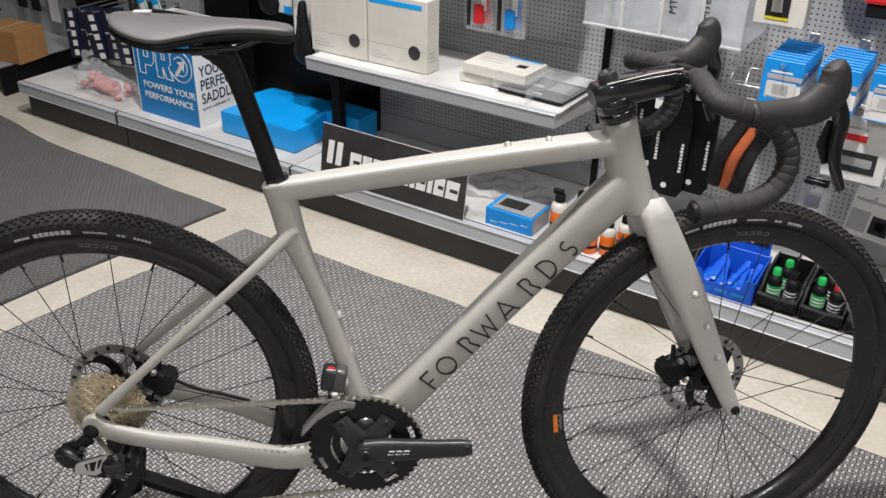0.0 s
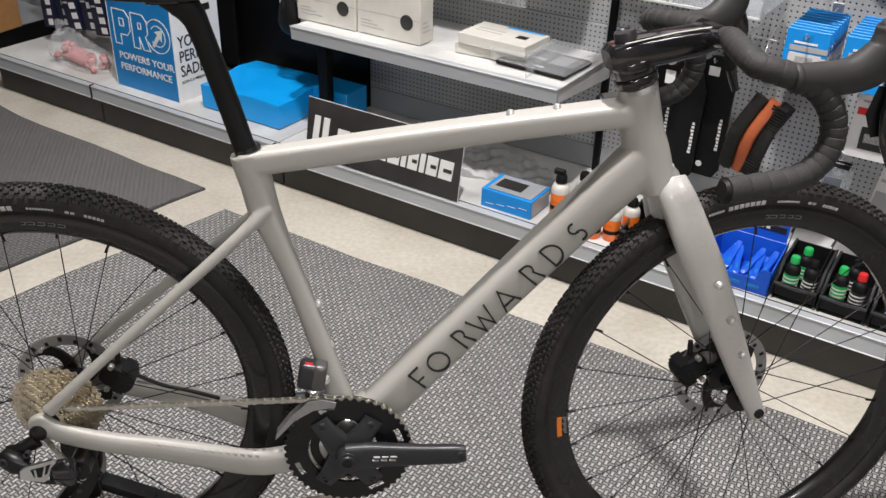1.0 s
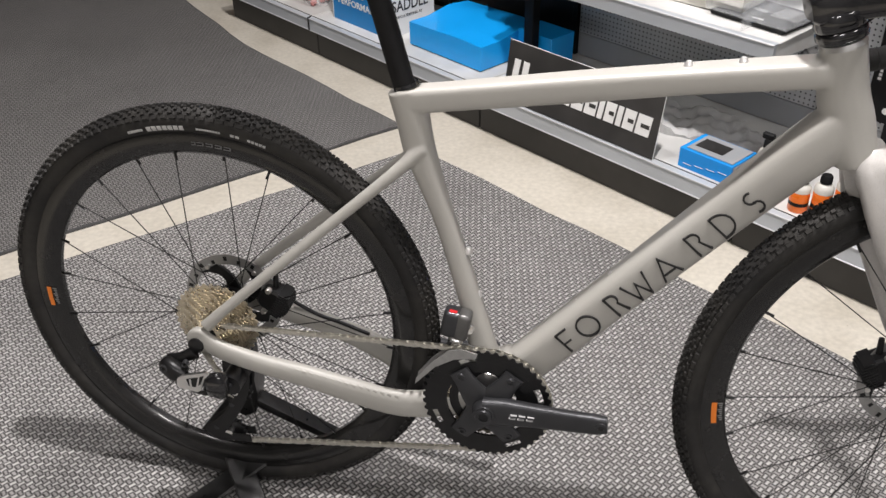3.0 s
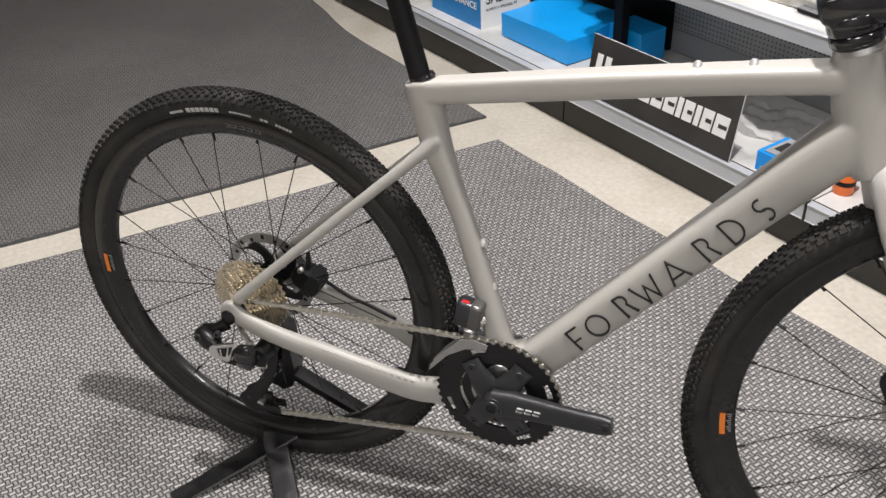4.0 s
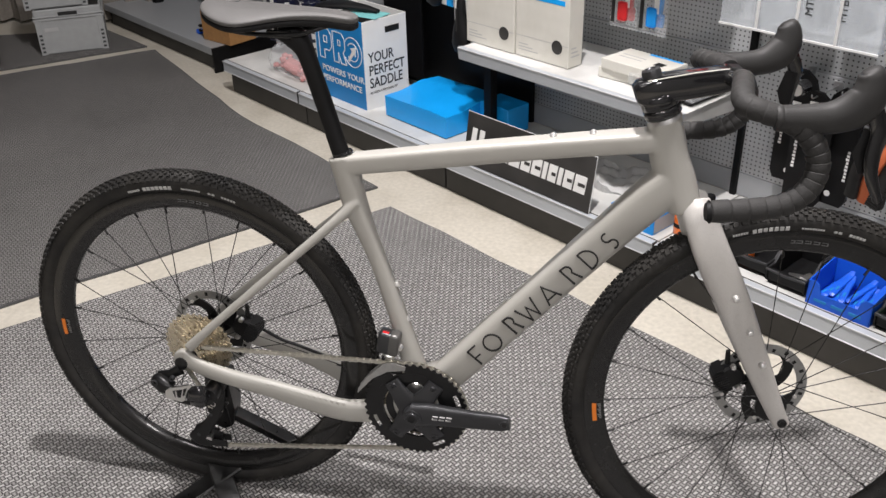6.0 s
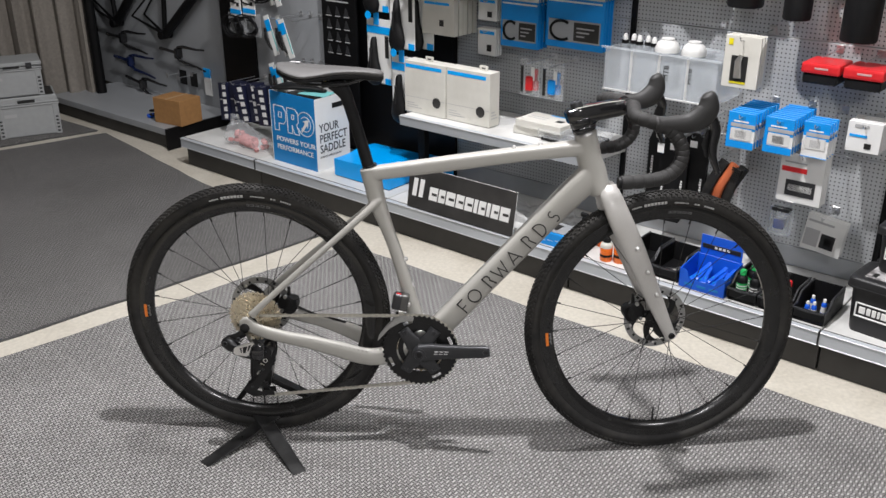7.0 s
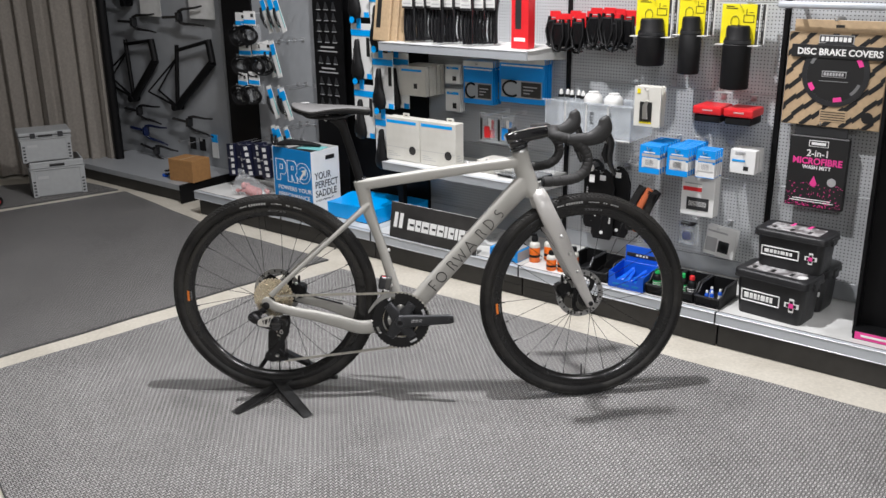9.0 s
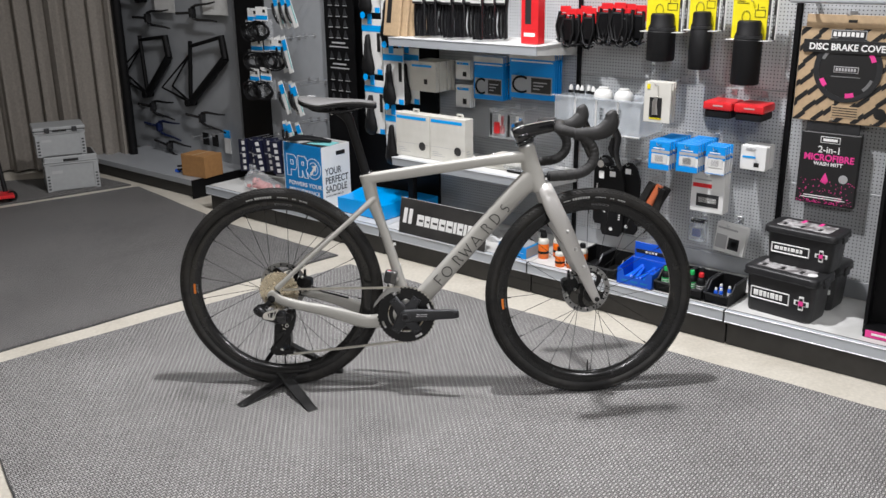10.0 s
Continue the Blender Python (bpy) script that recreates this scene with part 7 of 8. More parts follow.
for k in range(2):
    bt = thing("drinking_bottle", "white sports bottle with a domed cap, in the clear bin", "bottle", onwall(0.8 + 0.095 * k, 0.26, 0.702), "white bottles")
    part("body", lathe(B(), [(0, 0), (0.036, 0), (0.037, 0.02), (0.034, 0.07), (0.037, 0.1), (0.037, 0.13), (0, 0.13)], 28, "z", False), M["frost"], bt, "", 40)
    part("cap", lathe(B(), [(0, 0.128), (0.04, 0.128), (0.04, 0.142), (0.033, 0.158), (0.022, 0.166), (0.022, 0.172), (0, 0.172)], 28, "z", False), M["shelf"], bt, "", 40)
for k in range(5):
    bt = thing("small_bottle", "small white bottle with black collar, in the clear bin", "bottle", onwall(0.648 + 0.027 * k, 0.25 + 0.01 * (k % 2), 0.702), "small white bottles")
    part("body", cyl(B(), (0, 0, 0), (0, 0, 0.14), 0.012, seg=18), M["frost"], bt, "", 40)
    part("collar", cyl(B(), (0, 0, 0.14), (0, 0, 0.152), 0.0125, seg=18), M["blackm"], bt, "", 40)
    part("cap", lathe(B(), [(0, 0.152), (0.009, 0.152), (0.008, 0.164), (0.005, 0.172), (0, 0.172)], 16, "z", False), M["shelf"], bt, "", 40)

# mudguards and folded tyre under the bars
for k, (s, d, z, tn) in enumerate(((0.805, 0.27, 0.235, 4), (0.865, 0.30, 0.25, -2), (0.73, 0.33, 0.26, 2))):
    t = thing("mudguard", "flat black plastic mudguard hanging on a hook", "mudguard", onwall(s, d, z, tn), "hung mudguards")
    out_ = [(0.012, 0.0), (0.088, 0.0), (0.1, 0.02), (0.104, 0.24), (0.085, 0.29), (0.06, 0.31), (0.04, 0.31), (0.018, 0.29), (0.0, 0.24), (0.002, 0.02)]
    part("blade", prism(B(), out_, 0, 0.012), M["blackm"], t)
    for x_, z_ in ((0.013, 0.1), (0.082, 0.075)):
        for j in range(9):
            slabpart("side_print", t, x_ + 0.001 * (j % 3), x_ + 0.008, -0.001, 0, z_ + 0.0095 * j, z_ + 0.0095 * j + 0.0065, M["white"], bevel=0)
    slabpart("tag", t, 0.035, 0.062, -0.002, -0.0005, 0.262, 0.285, M["white"])
    part("eyelet", cyl(B(), (0.05, -0.001, 0.03), (0.05, 0.0, 0.03), 0.008, seg=16), M["white"], t)
    hook(s + 0.05, z + 0.3, d)
t = thing("spare_tyre", "folded black tyre with a tan sidewall band", "tyre", onwall(1.015, 0.27, 0.3, -8) @ pose(0, 0, 0, 0, 14, 0))
for k in range(3):
    bm = B()
    pts = [(0.03 * k - 0.03, 0.012 * k, 0.0), (0.03 * k - 0.034, 0.012 * k - 0.02, 0.1), (0.03 * k - 0.02, 0.012 * k, 0.2)]
    sweep(bm, spline(pts, 5), [(0.012, 0.017) if k != 1 else (0.0125, 0.0155)] * 11, 12, 3, (1, 0, 0))
    part("tyre_fold", bm, M["rubber"] if k != 1 else M["rust"], t, "tan rubber sidewall" if k == 1 else "", 40)
for k in range(26):
    part("tread_bar", box(B(), 0.012, 0.046, -0.004, 0.006, 0.004 + 0.0075 * k, 0.0085 + 0.0075 * k), M["rubber"], t)
hook(1.02, 0.505, 0.3)
t = thing("bike_light", "small black and silver front light on a hook", "bike light", onwall(0.835, 0.22, 0.545), "lights")
part("lamp_head", cyl(B(), (0, -0.02, 0.02), (0, 0.02, 0.02), 0.018, seg=20), M["gloss"], t, "", 40)
part("lens", cyl(B(), (0, -0.022, 0.02), (0, -0.02, 0.02), 0.015, seg=20), M["alu"], t, "", 40)
slabpart("tag", t, -0.012, 0.012, -0.01, -0.008, -0.045, -0.012, M["white"])

# kraft poster pack with black slashes and a black disc
t = thing("poster_pack", "brown card pack with black slashes and a black disc", "display pack", onwall(1.562, 0.325, 0.812))
PW, PH = 0.345, 0.335
slabpart("card", t, 0, PW, 0, 0.02, 0, PH, M["kraft"], bevel=0.002)
slabpart("hang_flap", t, 0.012, PW - 0.004, 0.012, 0.018, PH, 0.378, M["kraft"], bevel=0.001)
slabpart("hang_slot", t, 0.155, 0.185, 0.0112, 0.012, 0.352, 0.362, M["ink"])


def clipped(poly, w, h):
    """A flat polygon cut to the card's rectangle."""
    for ax, lim, sg in ((0, 0.002, 1), (0, w - 0.002, -1), (1, 0.002, 1), (1, h - 0.002, -1)):
        out = []
        for p, q in zip(poly, poly[1:] + poly[:1]):
            a, b = sg * (p[ax] - lim), sg * (q[ax] - lim)
            if a >= 0:
                out.append(p)
            if a * b < 0:
                out.append(tuple(u + (v - u) * a / (a - b) for u, v in zip(p, q)))
        poly = out
        if len(poly) < 3:
            return []
    return poly


ax_, nx_ = Vector((0.74, 0.67)), Vector((-0.67, 0.74))
for row in range(-5, 9):
    for j in range(12):
        o = ax_ * (0.052 * j - 0.12) + nx_ * (0.047 * row + 0.006 * (j % 2)) + Vector((0.02, 0))
        poly = clipped([tuple(o + ax_ * u + nx_ * v) for u, v in ((-0.006, 0), (0.05, 0.0), (0.058, 0.016), (0.002, 0.016))], PW, PH)
        if poly:
            part("slash", prism(B(), poly, -0.0008 - 0.0001 * (j % 2), 0.0002), M["ink"], t)
DC = (0.175, 0.0, 0.192)
part("disc_ring", lathe(B(), [(0.098, -0.0055), (0.117, -0.0035), (0.117, -0.001), (0.098, -0.001)], 48, "y"), M["darkgrey"], t).location = DC
part("disc", prism(B(), [(0.104 * math.cos(radians(a)), 0.104 * math.sin(radians(a))) for a in range(8, 368, 30)], -0.0045, 0), M["ink"], t, "black fabric disc").location = DC
for a in (28, 212, 281):
    part("disc_flash", patch(B(), 0.084, 0.1, a - 9, a + 9, -0.005, 0.001, 5), M["pink"], t).location = DC
for a in (145, 325):
    part("disc_flash", patch(B(), 0.086, 0.097, a - 14, a + 14, -0.005, 0.001, 5), M["dimprint"], t).location = DC
slabpart("disc_plate", t, 0.13, 0.214, -0.0068, -0.005, 0.18, 0.202, M["greyprint"])
slabpart("disc_plate", t, 0.1325, 0.2115, -0.0076, -0.0069, 0.1825, 0.1995, M["ink"])
for j in range(7):
    slabpart("plate_print", t, 0.137 + 0.0102 * j, 0.144 + 0.0102 * j, -0.0084, -0.0077, 0.1855, 0.1965, M["greyprint"], bevel=0)
slabpart("printed_line", t, 0.122, 0.222, -0.0062, -0.005, 0.164, 0.167, M["dimprint"])
slabpart("banner", t, 0.015, PW - 0.002, -0.0085, -0.0005, 0.247, 0.292, M["ink"])
print_block(t, 0.182, 0.2575, -0.0092, "DISC BRAKE COVERS", 0.032, M["white"], 0.97, 0.0008, "CENTER")
slabpart("plate", t, 0.106, 0.226, -0.0022, -0.001, 0.298, 0.328, M["greyprint"])
slabpart("plate_core", t, 0.109, 0.223, -0.003, -0.0023, 0.301, 0.325, M["ink"])
for j in range(7):
    slabpart("plate_print", t, 0.1135 + 0.0152 * j, 0.1245 + 0.0152 * j, -0.0038, -0.0031, 0.305, 0.321, M["white"], bevel=0)
slabpart("text_panel", t, 0.135, 0.23, -0.0016, -0.0004, 0.02, 0.062, M["kraft"])
for j in range(4):
    slabpart("printed_line", t, 0.14, 0.225, -0.0023, -0.0017, 0.026 + 0.009 * j, 0.029 + 0.009 * j, M["ink"], bevel=0)
part("seal", lathe(B(), [(0, -0.0016), (0.02, -0.0016), (0.02, 0), (0, 0)], 20, "y", False), M["ink"], t).location = (0.3, 0, 0.045)
hook(1.72, 1.19, 0.33)

# black mitt pack with pink print
t = thing("mitt_pack", "black hanging pack with pink and white print", "display pack", onwall(1.604, 0.325, 0.503))
slabpart("pouch", t, 0, 0.213, 0, 0.022, 0, 0.27, M["ink"], bevel=0.004)
slabpart("hanger", t, 0.012, 0.2, 0.006, 0.012, 0.27, 0.315, M["darkgrey"], bevel=0.002)
slabpart("plate", t, 0.07, 0.14, -0.001, 0, 0.232, 0.256, M["white"])
slabpart("plate_core", t, 0.0725, 0.1375, -0.0016, -0.0009, 0.2345, 0.2535, M["ink"])
slabpart("plate_print", t, 0.079, 0.131, -0.0022, -0.0015, 0.239, 0.249, M["white"])
print_block(t, 0.106, 0.196, -0.001, "2-in-1", 0.035, M["white"], 1.0, 0.0004, "CENTER")
print_block(t, 0.106, 0.166, -0.001, "MICROFIBRE", 0.034, M["pink"], 0.95, 0.001, "CENTER")
print_block(t, 0.106, 0.148, -0.001, "WASH MITT", 0.019, M["white"], 1.0, 0.0005, "CENTER")
part("drop", lathe(B(), [(0, 0.018), (0.008, 0.0), (0.013, -0.012), (0.01, -0.02), (0, -0.024)], 14, "z", False), M["pink"], t).matrix_basis = Matrix.Translation((0.1, 0, 0.105)) @ Matrix.Diagonal((1, 0.1, 1, 1))
part("seal", lathe(B(), [(0, -0.0012), (0.016, -0.0012), (0.016, 0), (0, 0)], 18, "y", False), M["greyprint"], t).location = (0.165, 0, 0.105)
bm = B()
for k in range(150):
    x, z = random.uniform(0.006, 0.207), 0.006 + 0.095 * random.random() ** 1.6
    r = random.uniform(0.0008, 0.0026)
    prism(bm, [(x + r * math.cos(a), z + r * math.sin(a)) for a in np.linspace(0, 2 * math.pi, 6, False)], -0.0012, 0)
part("printed_dots", bm, M["pink"], t, "scattered pink dots", kind="stuff")
for k in range(2):
    slabpart("printed_line", t, 0.02 + 0.01 * k, 0.18 - 0.01 * k, -0.0016, 0, 0.022 + 0.008 * k, 0.025 + 0.008 * k, M["white"])
hook(1.71, 0.82, 0.33)

# long clear-fronted rail above the poster packs
t = thing("header_rail", "pale horizontal metal rail above the hanging packs", "rail", onwall(1.53, 0.27, 1.243))
part("rail", sweep(B(), [(0, 0, 0), (0.004, 0, 0), (0.46, 0, 0), (0.464, 0, 0)], [(0.008, 0.009), (0.0105, 0.0125), (0.0105, 0.0125), (0.008, 0.009)], 16, 2.4, (0, 0, 1)), M["lip"], t, "", 40)
for x_ in (0.05, 0.4):
    part("bracket", box(B(), x_, x_ + 0.014, 0.0, PANEL - 0.27, -0.006, 0.006, 0.001), M["steel"], t)

# empty wire holder beside the bars
t = thing("wire_holder", "empty bent zinc wire holder on the pegboard", "display hook", onwall(0.985, PANEL, 0.6))
for z_, reach in ((0.0, 0.16), (0.035, 0.13)):
    part("wire_loop", sweep(B(), spline([(0, 0, z_), (0, -reach * 0.8, z_), (0.012, -reach, z_ + 0.002), (0.1, -reach, z_ + 0.002), (0.112, -reach * 0.8, z_), (0.112, 0, z_)], 4), [0.0021] * 21, 8, 2, (0, 0, 1)), M["wire"], t, "", 60)
for x_ in (0.012, 0.05, 0.1):
    part("wire_stay", sweep(B(), [(x_, -0.155, 0.0), (x_, -0.13, 0.037), (x_, -0.02, 0.075)], [0.0018] * 3, 8, 2, (1, 0, 0)), M["wire"], t, "", 60)

# ---------- saddle display ----------
t = thing("info_board", "tall black board printed with rows of small pictures", "info board", onwall(-0.915, 0.31, BASE + 0.05))
slabpart("board", t, 0, 0.215, 0, 0.01, 0, 1.4, M["black"])
for j in range(14):
    z = 0.42 + 0.055 * j
    if j in (4, 6):
        slabpart("printed_line", t, 0.03, 0.17, -0.001, 0, z, z + 0.006, M["greyprint"])
        slabpart("printed_line", t, 0.05, 0.15, -0.001, 0, z + 0.02, z + 0.028, M["greyprint"])
    else:
        for i in range(3):
            part("printed_saddle", prism(B(), [(0.03 + 0.055 * i, z), (0.06 + 0.055 * i, z), (0.055 + 0.055 * i, z + 0.012), (0.046 + 0.055 * i, z + 0.034), (0.04 + 0.055 * i, z + 0.034), (0.034 + 0.055 * i, z + 0.012)], -0.001, 0), M["darkgrey"], t)
            slabpart("printed_line", t, 0.03 + 0.055 * i, 0.062 + 0.055 * i, -0.001, 0, z - 0.008, z - 0.004, M["greyprint"])
saddle_pack = None
for s, z, d in ((-0.535, 0.845, 0.17), (-0.53, 0.55, 0.17), (-0.54, 1.14, 0.17), (-0.385, 1.01, 0.15), (-0.38, 0.715, 0.15), (-0.375, 0.42, 0.15), (-0.325, 0.715, 0.2), (-0.34, 1.01, 0.2)):
    m = onwall(s, d, z, -4)
    if saddle_pack is None:
        saddle_pack = thing("carded_saddle", "black saddle on a white and blue hanging card", "saddle", m, "carded saddles")
        slabpart("card", saddle_pack, 0, 0.14, 0.03, 0.034, 0, 0.265, M["card"])
        slabpart("blue_band", saddle_pack, 0, 0.14, 0.0285, 0.03, 0.205, 0.235, M["sky"])
        slabpart("foot_band", saddle_pack, 0.105, 0.14, 0.0285, 0.03, 0, 0.025, M["sky"])
        slabpart("black_strip", saddle_pack, 0.108, 0.13, 0.028, 0.03, 0.11, 0.2, M["ink"])
        slabpart("blue_tag", saddle_pack, 0.045, 0.075, 0.026, 0.03, 0.24, 0.29, M["sky"])
        lp = []
        for zz, w_, dp in ((-0.006, 0.012, 0.008), (0.004, 0.036, 0.018), (0.03, 0.044, 0.026), (0.065, 0.037, 0.026), (0.1, 0.025, 0.022), (0.145, 0.017, 0.018), (0.18, 0.014, 0.014), (0.192, 0.008, 0.008)):
            lp.append([(0.06 + w_ * math.cos(a), 0.012 - dp * max(0, -math.sin(a)) + 0.012 * max(0, math.sin(a)), zz) for a in np.linspace(0, 2 * math.pi, 18, False)])
        part("saddle", rings(B(), lp), M["blackm"], saddle_pack, "black moulded saddle", 60)
        slabpart("channel", saddle_pack, 0.056, 0.064, -0.0125, 0.012, 0.05, 0.15, M["ink"], bevel=0.001)
    else:
        copy_thing(saddle_pack, m)
    part("tag_end", lathe(B(), [(0, -0.002), (0.016, -0.002), (0.016, 0), (0, 0)], 18, "y", False), M["sky"], thing("hook_tag", "round blue tag on a hook end", "hook tag", onwall(s + 0.06, d - 0.02, z + 0.285), "blue hook tags"))

# ---------- hooks of cables and small parts on the plain panel ----------
def strip_pack(s, z, h, d):
    t = thing("lever_pack", "white and blue strip card with a black lever", "carded part", onwall(s, d, z, random.uniform(-5, 5)) @ pose(0, 0, 0, 0, random.uniform(-24, -15), 0), "strip cards")
    slabpart("card", t, 0, 0.036, 0, 0.003, 0, h, M["card"])
    slabpart("blue_band", t, 0, 0.036, -0.001, 0, h * 0.62, h * 0.9, M["sky"])
    slabpart("blue_edge", t, 0.028, 0.036, -0.001, 0, h * 0.1, h * 0.7, M["teal"])
    part("lever", sweep(B(), [(0.0, -0.008, h * 0.72), (-0.006, -0.012, h * 0.5), (0.0, -0.012, h * 0.3), (0.006, -0.008, h * 0.15)], [(0.008, 0.006), (0.01, 0.008), (0.009, 0.008), (0.004, 0.004)], 10), M["gloss"], t, "", 40)
    return t


for s, z, h in ((-1.15, 1.03, 0.2), (-1.09, 1.035, 0.2), (-1.03, 1.04, 0.19), (-1.16, 0.795, 0.2), (-1.09, 0.8, 0.2), (-1.15, 0.57, 0.185), (-1.085, 0.575, 0.185), (-1.02, 0.575, 0.18), (-1.15, 0.375, 0.16), (-1.09, 0.38, 0.16), (-1.03, 0.38, 0.16)):
    strip_pack(s, z, h, 0.19 + random.uniform(0, 0.04))
    hook(s + 0.018, z + h - 0.01, 0.22)
for s, z in ((-1.42, 1.06), (-1.33, 1.07), (-1.41, 0.9), (-1.31, 0.905), (-1.24, 0.91), (-1.42, 0.735), (-1.33, 0.745)):
    t = thing("cable_pack", "coiled black cable bagged under a blue and white card", "carded part", onwall(s, 0.19 + random.uniform(0, 0.03), z, random.uniform(-6, 6)), "coiled cable packs")
    slabpart("card", t, 0, 0.09, 0, 0.003, 0, 0.075, M["card"])
    slabpart("blue_band", t, 0, 0.09, -0.001, 0, 0.008, 0.03, M["sky"])
    slabpart("printed_square", t, 0.055, 0.075, -0.001, 0, 0.045, 0.062, M["ink"])
    for j in range(5):
        cx, cz, rx_, rz_ = 0.03 + random.uniform(-0.008, 0.008), -0.052 + random.uniform(-0.006, 0.006), 0.06 + 0.006 * j, 0.032 + 0.005 * j
        part("coil", sweep(B(), [(cx + rx_ * math.cos(a), -0.005 * j + 0.004 * math.sin(3 * a + j), cz + rz_ * math.sin(a)) for a in np.linspace(0, 6.28, 24)], [0.0036] * 24, 6), M["blackm"], t, "", 40)
    slabpart("bag", t, -0.03, 0.12, 0.004, 0.006, -0.095, 0.01, M["clear"])
    hook(s + 0.045, z + 0.065, 0.22)

# ---------- far gondola: carton, hung frames and forks ----------
t = thing("carton", "small brown cardboard carton on the base shelf", "carton", onwall(-2.06, 0.12, 0.116, 8))
slabpart("carton_body", t, 0, 0.2, 0, 0.15, 0, 0.135, M["carton"], bevel=0.002)
slabpart("tape_seam", t, 0.095, 0.105, 0.0, 0.15, 0.135, 0.1356, M["kraft"])
t = thing("cable_coil", "small coil of black and blue cable beside the carton", "cable", onwall(-2.12, 0.17, 0.116))
part("coil", sweep(B(), [(0.035 * math.cos(a), 0.03 * math.sin(a), 0.006 + 0.0035 * a) for a in np.linspace(0, 15, 40)], [0.005] * 40, 6), M["blackm"], t)
part("plug", box(B(), -0.05, -0.02, -0.03, 0.0, 0, 0.02, 0.004), M["bluep"], t)


def hung_frame(hd, bb_, dr, seat, label):
    o = bb_
    t = thing("hung_frameset", label, "bicycle frame", onwall(o[0], 0.47, o[1]), "bare frames hung on the wall")
    L = lambda p, y=0.0: (p[0] - o[0], y, p[1] - o[1])
    hb = (hd[0] + 0.025, hd[1] - 0.14)
    for nm, a, b, r in (("down_tube", L(hb), L(o), 0.026), ("seat_tube", L(seat), L(o), 0.014), ("top_tube", L((hd[0], hd[1] - 0.01)), L((seat[0] + 0.01, seat[1] - 0.03)), 0.012), ("head_tube", L(hd), L(hb), 0.022)):
        part(nm, cyl(B(), a, b, r, seg=14), M["black"], t, "", 40)
    for y in (-0.04, 0.04):
        part("chain_stay", cyl(B(), L(o), L(dr, y), 0.009, 0.006, 10), M["black"], t, "", 40)
        part("seat_stay", cyl(B(), L((seat[0] * 0.8 + o[0] * 0.2, seat[1] * 0.8 + o[1] * 0.2)), L(dr, y), 0.007, 0.005, 10), M["black"], t, "", 40)
    part("bottom_bracket", cyl(B(), (0, -0.035, 0), (0, 0.035, 0), 0.024, seg=18), M["black"], t, "", 40)
    return t


hung_frame((-2.62, 0.915), (-2.89, 0.505), (-3.2, 0.62), (-2.915, 0.9), "bare glossy black frame hung on the grey panel")
hung_frame((-2.02, 0.94), (-2.4, 0.49), (-2.65, 0.575), (-2.345, 0.89), "bare glossy black frame hung on the grey panel")
hung_frame((-2.55, 1.55), (-2.85, 1.14), (-3.13, 1.24), (-2.87, 1.5), "bare glossy black frame hung on the grey panel")


def hung_fork(s, z, label, material, turn=0):
    t = thing("hung_fork", label, "bicycle fork", onwall(s, 0.46, z) @ pose(0, 0, 0, 0, turn, 0), "bare forks hung on the wall")
    part("steerer", cyl(B(), (0, 0, 0), (0.17, 0, 0.0), 0.0095, seg=12), material, t, "", 40)
    part("crown", box(B(), 0.158, 0.186, -0.022, 0.022, -0.03, 0.03, 0.009, 2), material, t, "", 40)
    for zz in (-0.045, 0.045):
        part("fork_blade", sweep(B(), [(0.17, 0, zz * 0.7), (0.22, 0, zz), (0.34, 0, zz * 1.1), (0.41, 0, zz * 1.3)], [0.0095, 0.0095, 0.007, 0.0055], 10), material, t, "", 40)
    return t


for s, z, mt, lb, tn in ((-3.0, 0.43, "gloss", "bare black fork hung on the wall", 2), (-2.45, 0.41, "gloss", "bare black fork hung on the wall", 3), (-2.95, 0.3, "darkblue", "bare dark blue fork hung on the wall", 3), (-2.85, 0.19, "gloss", "bare black fork hung on the wall", 8), (-2.95, 1.02, "gloss", "bare black fork hung on the wall", 0), (-2.45, 1.06, "gloss", "bare black fork hung on the wall", -3)):
    hung_fork(s, z, lb, M[mt], tn)
for s, mt in ((-2.32, "blackm"), (-2.22, "blackm"), (-2.09, "sky")):
    carded("small_pack", "small carded part on the far panel", "carded part", s, s + 0.06, 0.22 if mt != "sky" else 0.19, 0.3 if mt != "sky" else 0.34, 0.48, 1, 0.01, mt if mt != "sky" else "card", None if mt != "sky" else "sky", 0.05)

for s, w_ in ((-2.72, 0.225), (-2.2, 0.25)):
    t = thing("paper_sheet", "pale printed paper sheet fixed to the far grey panel", "paper sheet", onwall(s, 0.484, 1.06), "pale sheets")
    slabpart("sheet", t, 0, w_, 0, 0.002, 0, 0.3, M["shelf"])

# ---------- curtain ----------
c0, c1 = Vector((-2.1, 3.33)), Vector((-5.2, 2.95))
bm, loops, n = B(), [], 320
nrm = Vector((-(c1 - c0).y, (c1 - c0).x)).normalized()
front_, back_ = [], []
for i in range(n):
    p = c0.lerp(c1, i / (n - 1))
    a = i * 0.52 + 0.9 * math.sin(i * 0.13)
    off = 0.034 * math.sin(a) + 0.01 * math.sin(a * 2.3)
    q = p + nrm * off
    front_.append(q)
for z0_, k in ((0.02, 1.0), (1.2, 0.9), (2.95, 0.6)):
    loops.append([(c0.lerp(c1, i / (n - 1)) + (front_[i] - c0.lerp(c1, i / (n - 1))) * k).to_tuple() + (z0_,) for i in range(n)] +
                 [((c0.lerp(c1, i / (n - 1)) + (front_[i] - c0.lerp(c1, i / (n - 1))) * k) - nrm * 0.004).to_tuple() + (z0_,) for i in reversed(range(n))])
cur = part("curtain", rings(bm, loops), M["curtain"], None, "heavy beige floor-length curtain in deep folds", 60)
cur["category"] = "curtain"
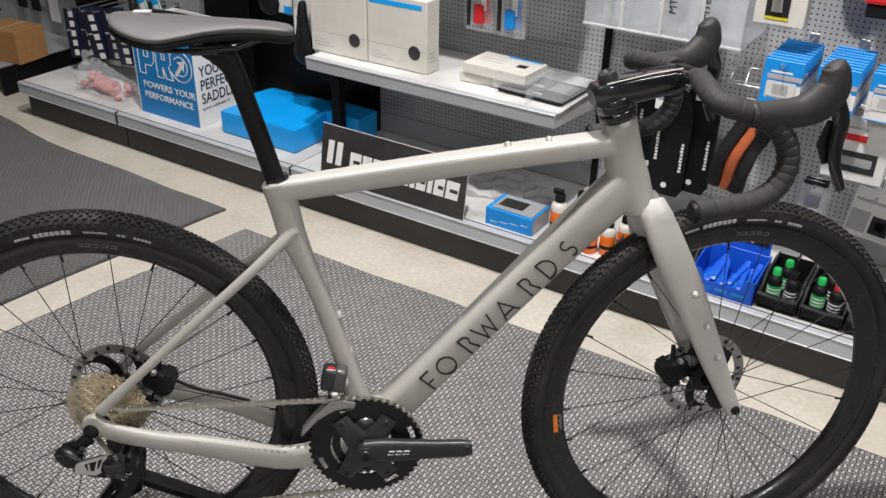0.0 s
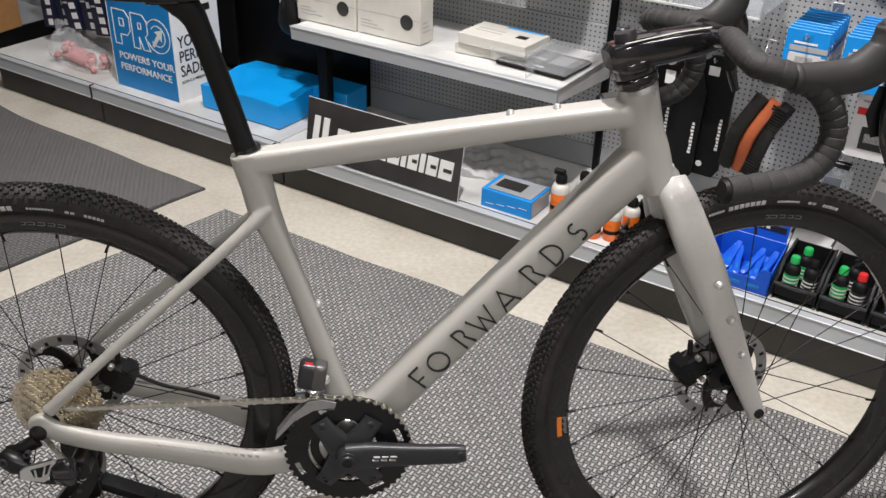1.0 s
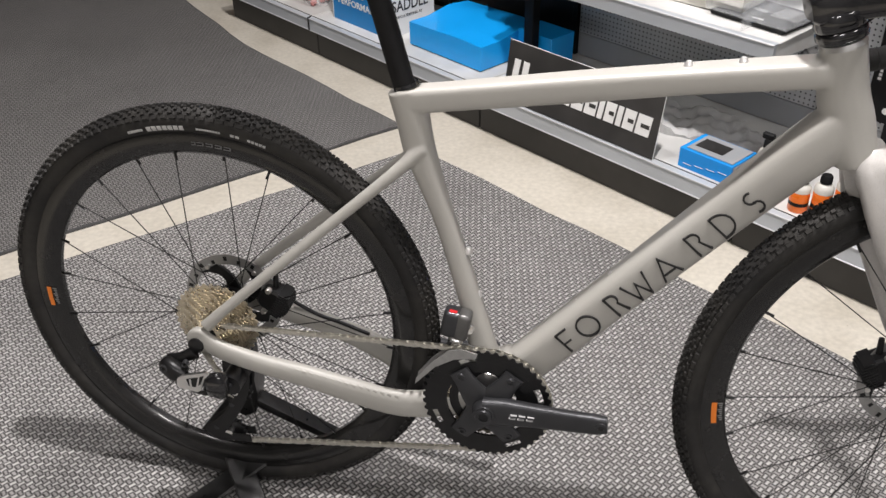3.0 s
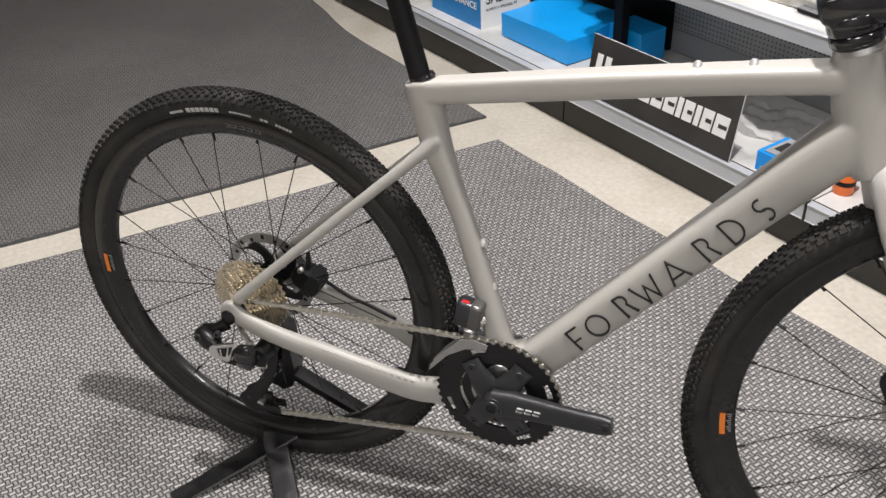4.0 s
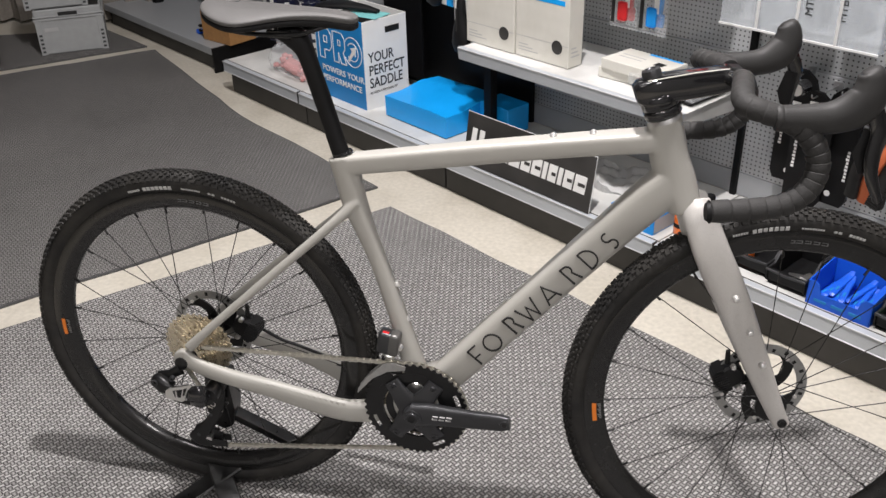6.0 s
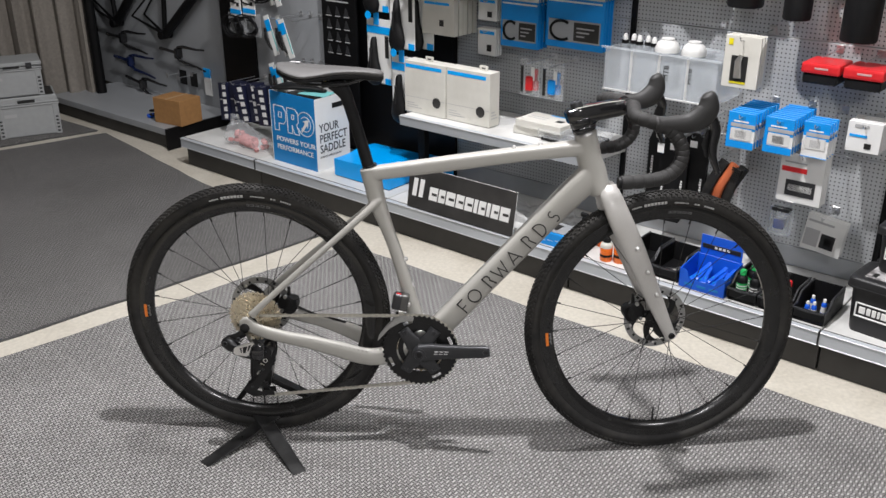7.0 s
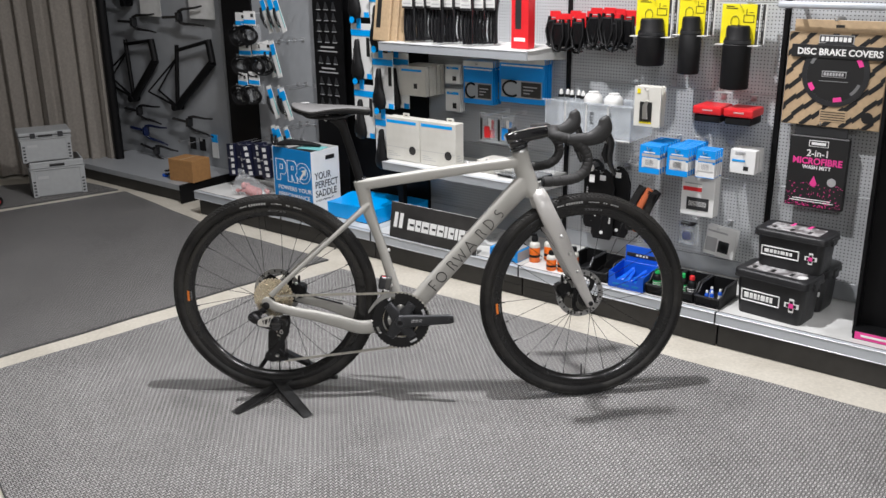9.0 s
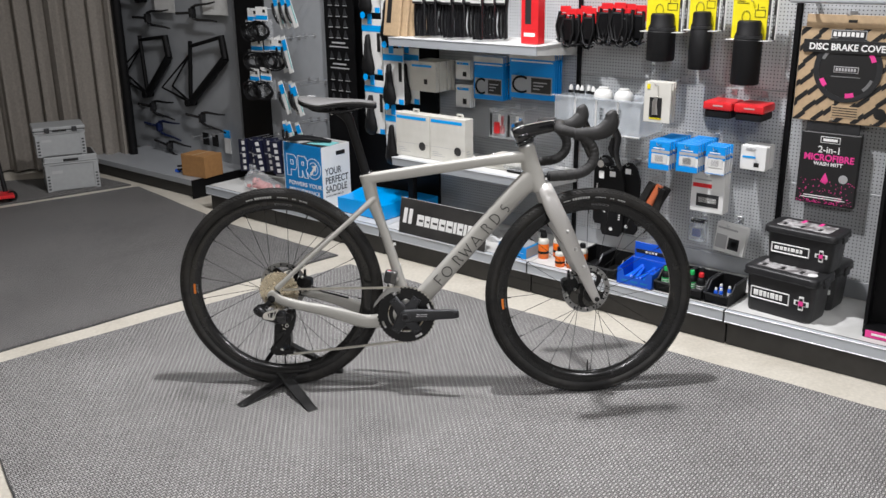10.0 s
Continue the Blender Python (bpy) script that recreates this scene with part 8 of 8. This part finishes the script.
t = thing("curtain_rail", "dark metal curtain rail below the ceiling", "curtain rail", pose(c0.x, c0.y, 2.97))
part("rail", cyl(B(), (0, 0, 0), ((c1 - c0).x, (c1 - c0).y, 0), 0.015, seg=12), M["blackm"], t)
# Plain dark post between the curtain and the far panel.
t = thing("roller_shade", "dark round post beside the curtain", "post", pose(-2.06, 3.3, 0))
part("post", cyl(B(), (0, 0, 0), (0, 0, 2.6), 0.03, seg=16), M["black"], t)


# ---------- crates ----------
def crate(m, w, dp, h, label, lid=True):
    t = thing("storage_crate", label, "crate", m, "grey crates")
    part("body", box(B(), 0, w, 0, dp, 0, h * (0.86 if lid else 0.97), 0.006), M["crate"], t, "", 30)
    for z in (0.74, 0.8):
        slabpart("rib", t, -0.006, w + 0.006, -0.006, dp + 0.006, h * z, h * z + 0.008, M["crate"], bevel=0.002)
    for x in (0.0, w - 0.03):
        slabpart("corner_rib", t, x, x + 0.03, -0.005, 0, 0, h * 0.74, M["crate"], bevel=0.002)
        for j in range(5):
            slabpart("corner_slot", t, x + 0.008, x + 0.022, -0.0056, -0.0049, 0.012 + 0.02 * j, 0.022 + 0.02 * j, M["darkgrey"], bevel=0)
    slabpart("grip", t, w * 0.36, w * 0.64, -0.0075, 0.0, h * 0.83, h * 0.92 if lid else h * 0.9, M["ink"])
    slabpart("printed_mark", t, w * 0.12, w * 0.32, -0.001, 0.0, h * 0.5, h * 0.58, M["greyprint"])
    if lid:
        lid = part("lid", box(B(), -0.008, w + 0.008, -0.008, dp + 0.008, h * 0.88, h, 0.005), M["crate"], t, "", 30)
        for x in (w * 0.2, w * 0.75):
            slabpart("latch", lid, x, x + 0.03, -0.014, -0.008, h * 0.82, h * 0.98, M["darkgrey"])
    else:
        # The body is solid; a black sheet paints the shade of a hollow.
        slabpart("dark_inside", t, 0.012, w - 0.012, 0.012, dp - 0.012, h * 0.97, h * 0.974, M["ink"])
    return t


CRA = pose(-2.395, 2.66, 0.0085, 0, 0, 28)
crate(CRA, 0.315, 0.24, 0.225, "large light grey plastic storage crate on the mat", False)
crate(CRA @ pose(-0.03, 0.02, 0.219), 0.29, 0.22, 0.185, "light grey lidded crate stacked on another crate")
t = thing("hand_truck", "black hand truck with a red foot", "hand truck", pose(-2.72, 2.42, 0.009, 0, 0, 30))
for x in (0, 0.16):
    part("upright_bar", cyl(B(), (x, 0, 0.03), (x - 0.05, 0.18, 0.75), 0.014, seg=12), M["blackm"], t, "", 40)
part("cross_bar", cyl(B(), (-0.03, 0.09, 0.4), (0.13, 0.09, 0.4), 0.012, seg=12), M["blackm"], t, "", 40)
part("foot", box(B(), -0.04, 0.2, -0.12, 0.02, 0.03, 0.05, 0.004), M["red"], t, "red steel foot")
for x in (-0.03, 0.19):
    part("castor", lathe(B(), [(0, -0.012), (0.03, -0.012), (0.03, 0.012), (0, 0.012)], 20, "y", False), M["blackm"], t, "", 40).location = (x, -0.04, 0.03)
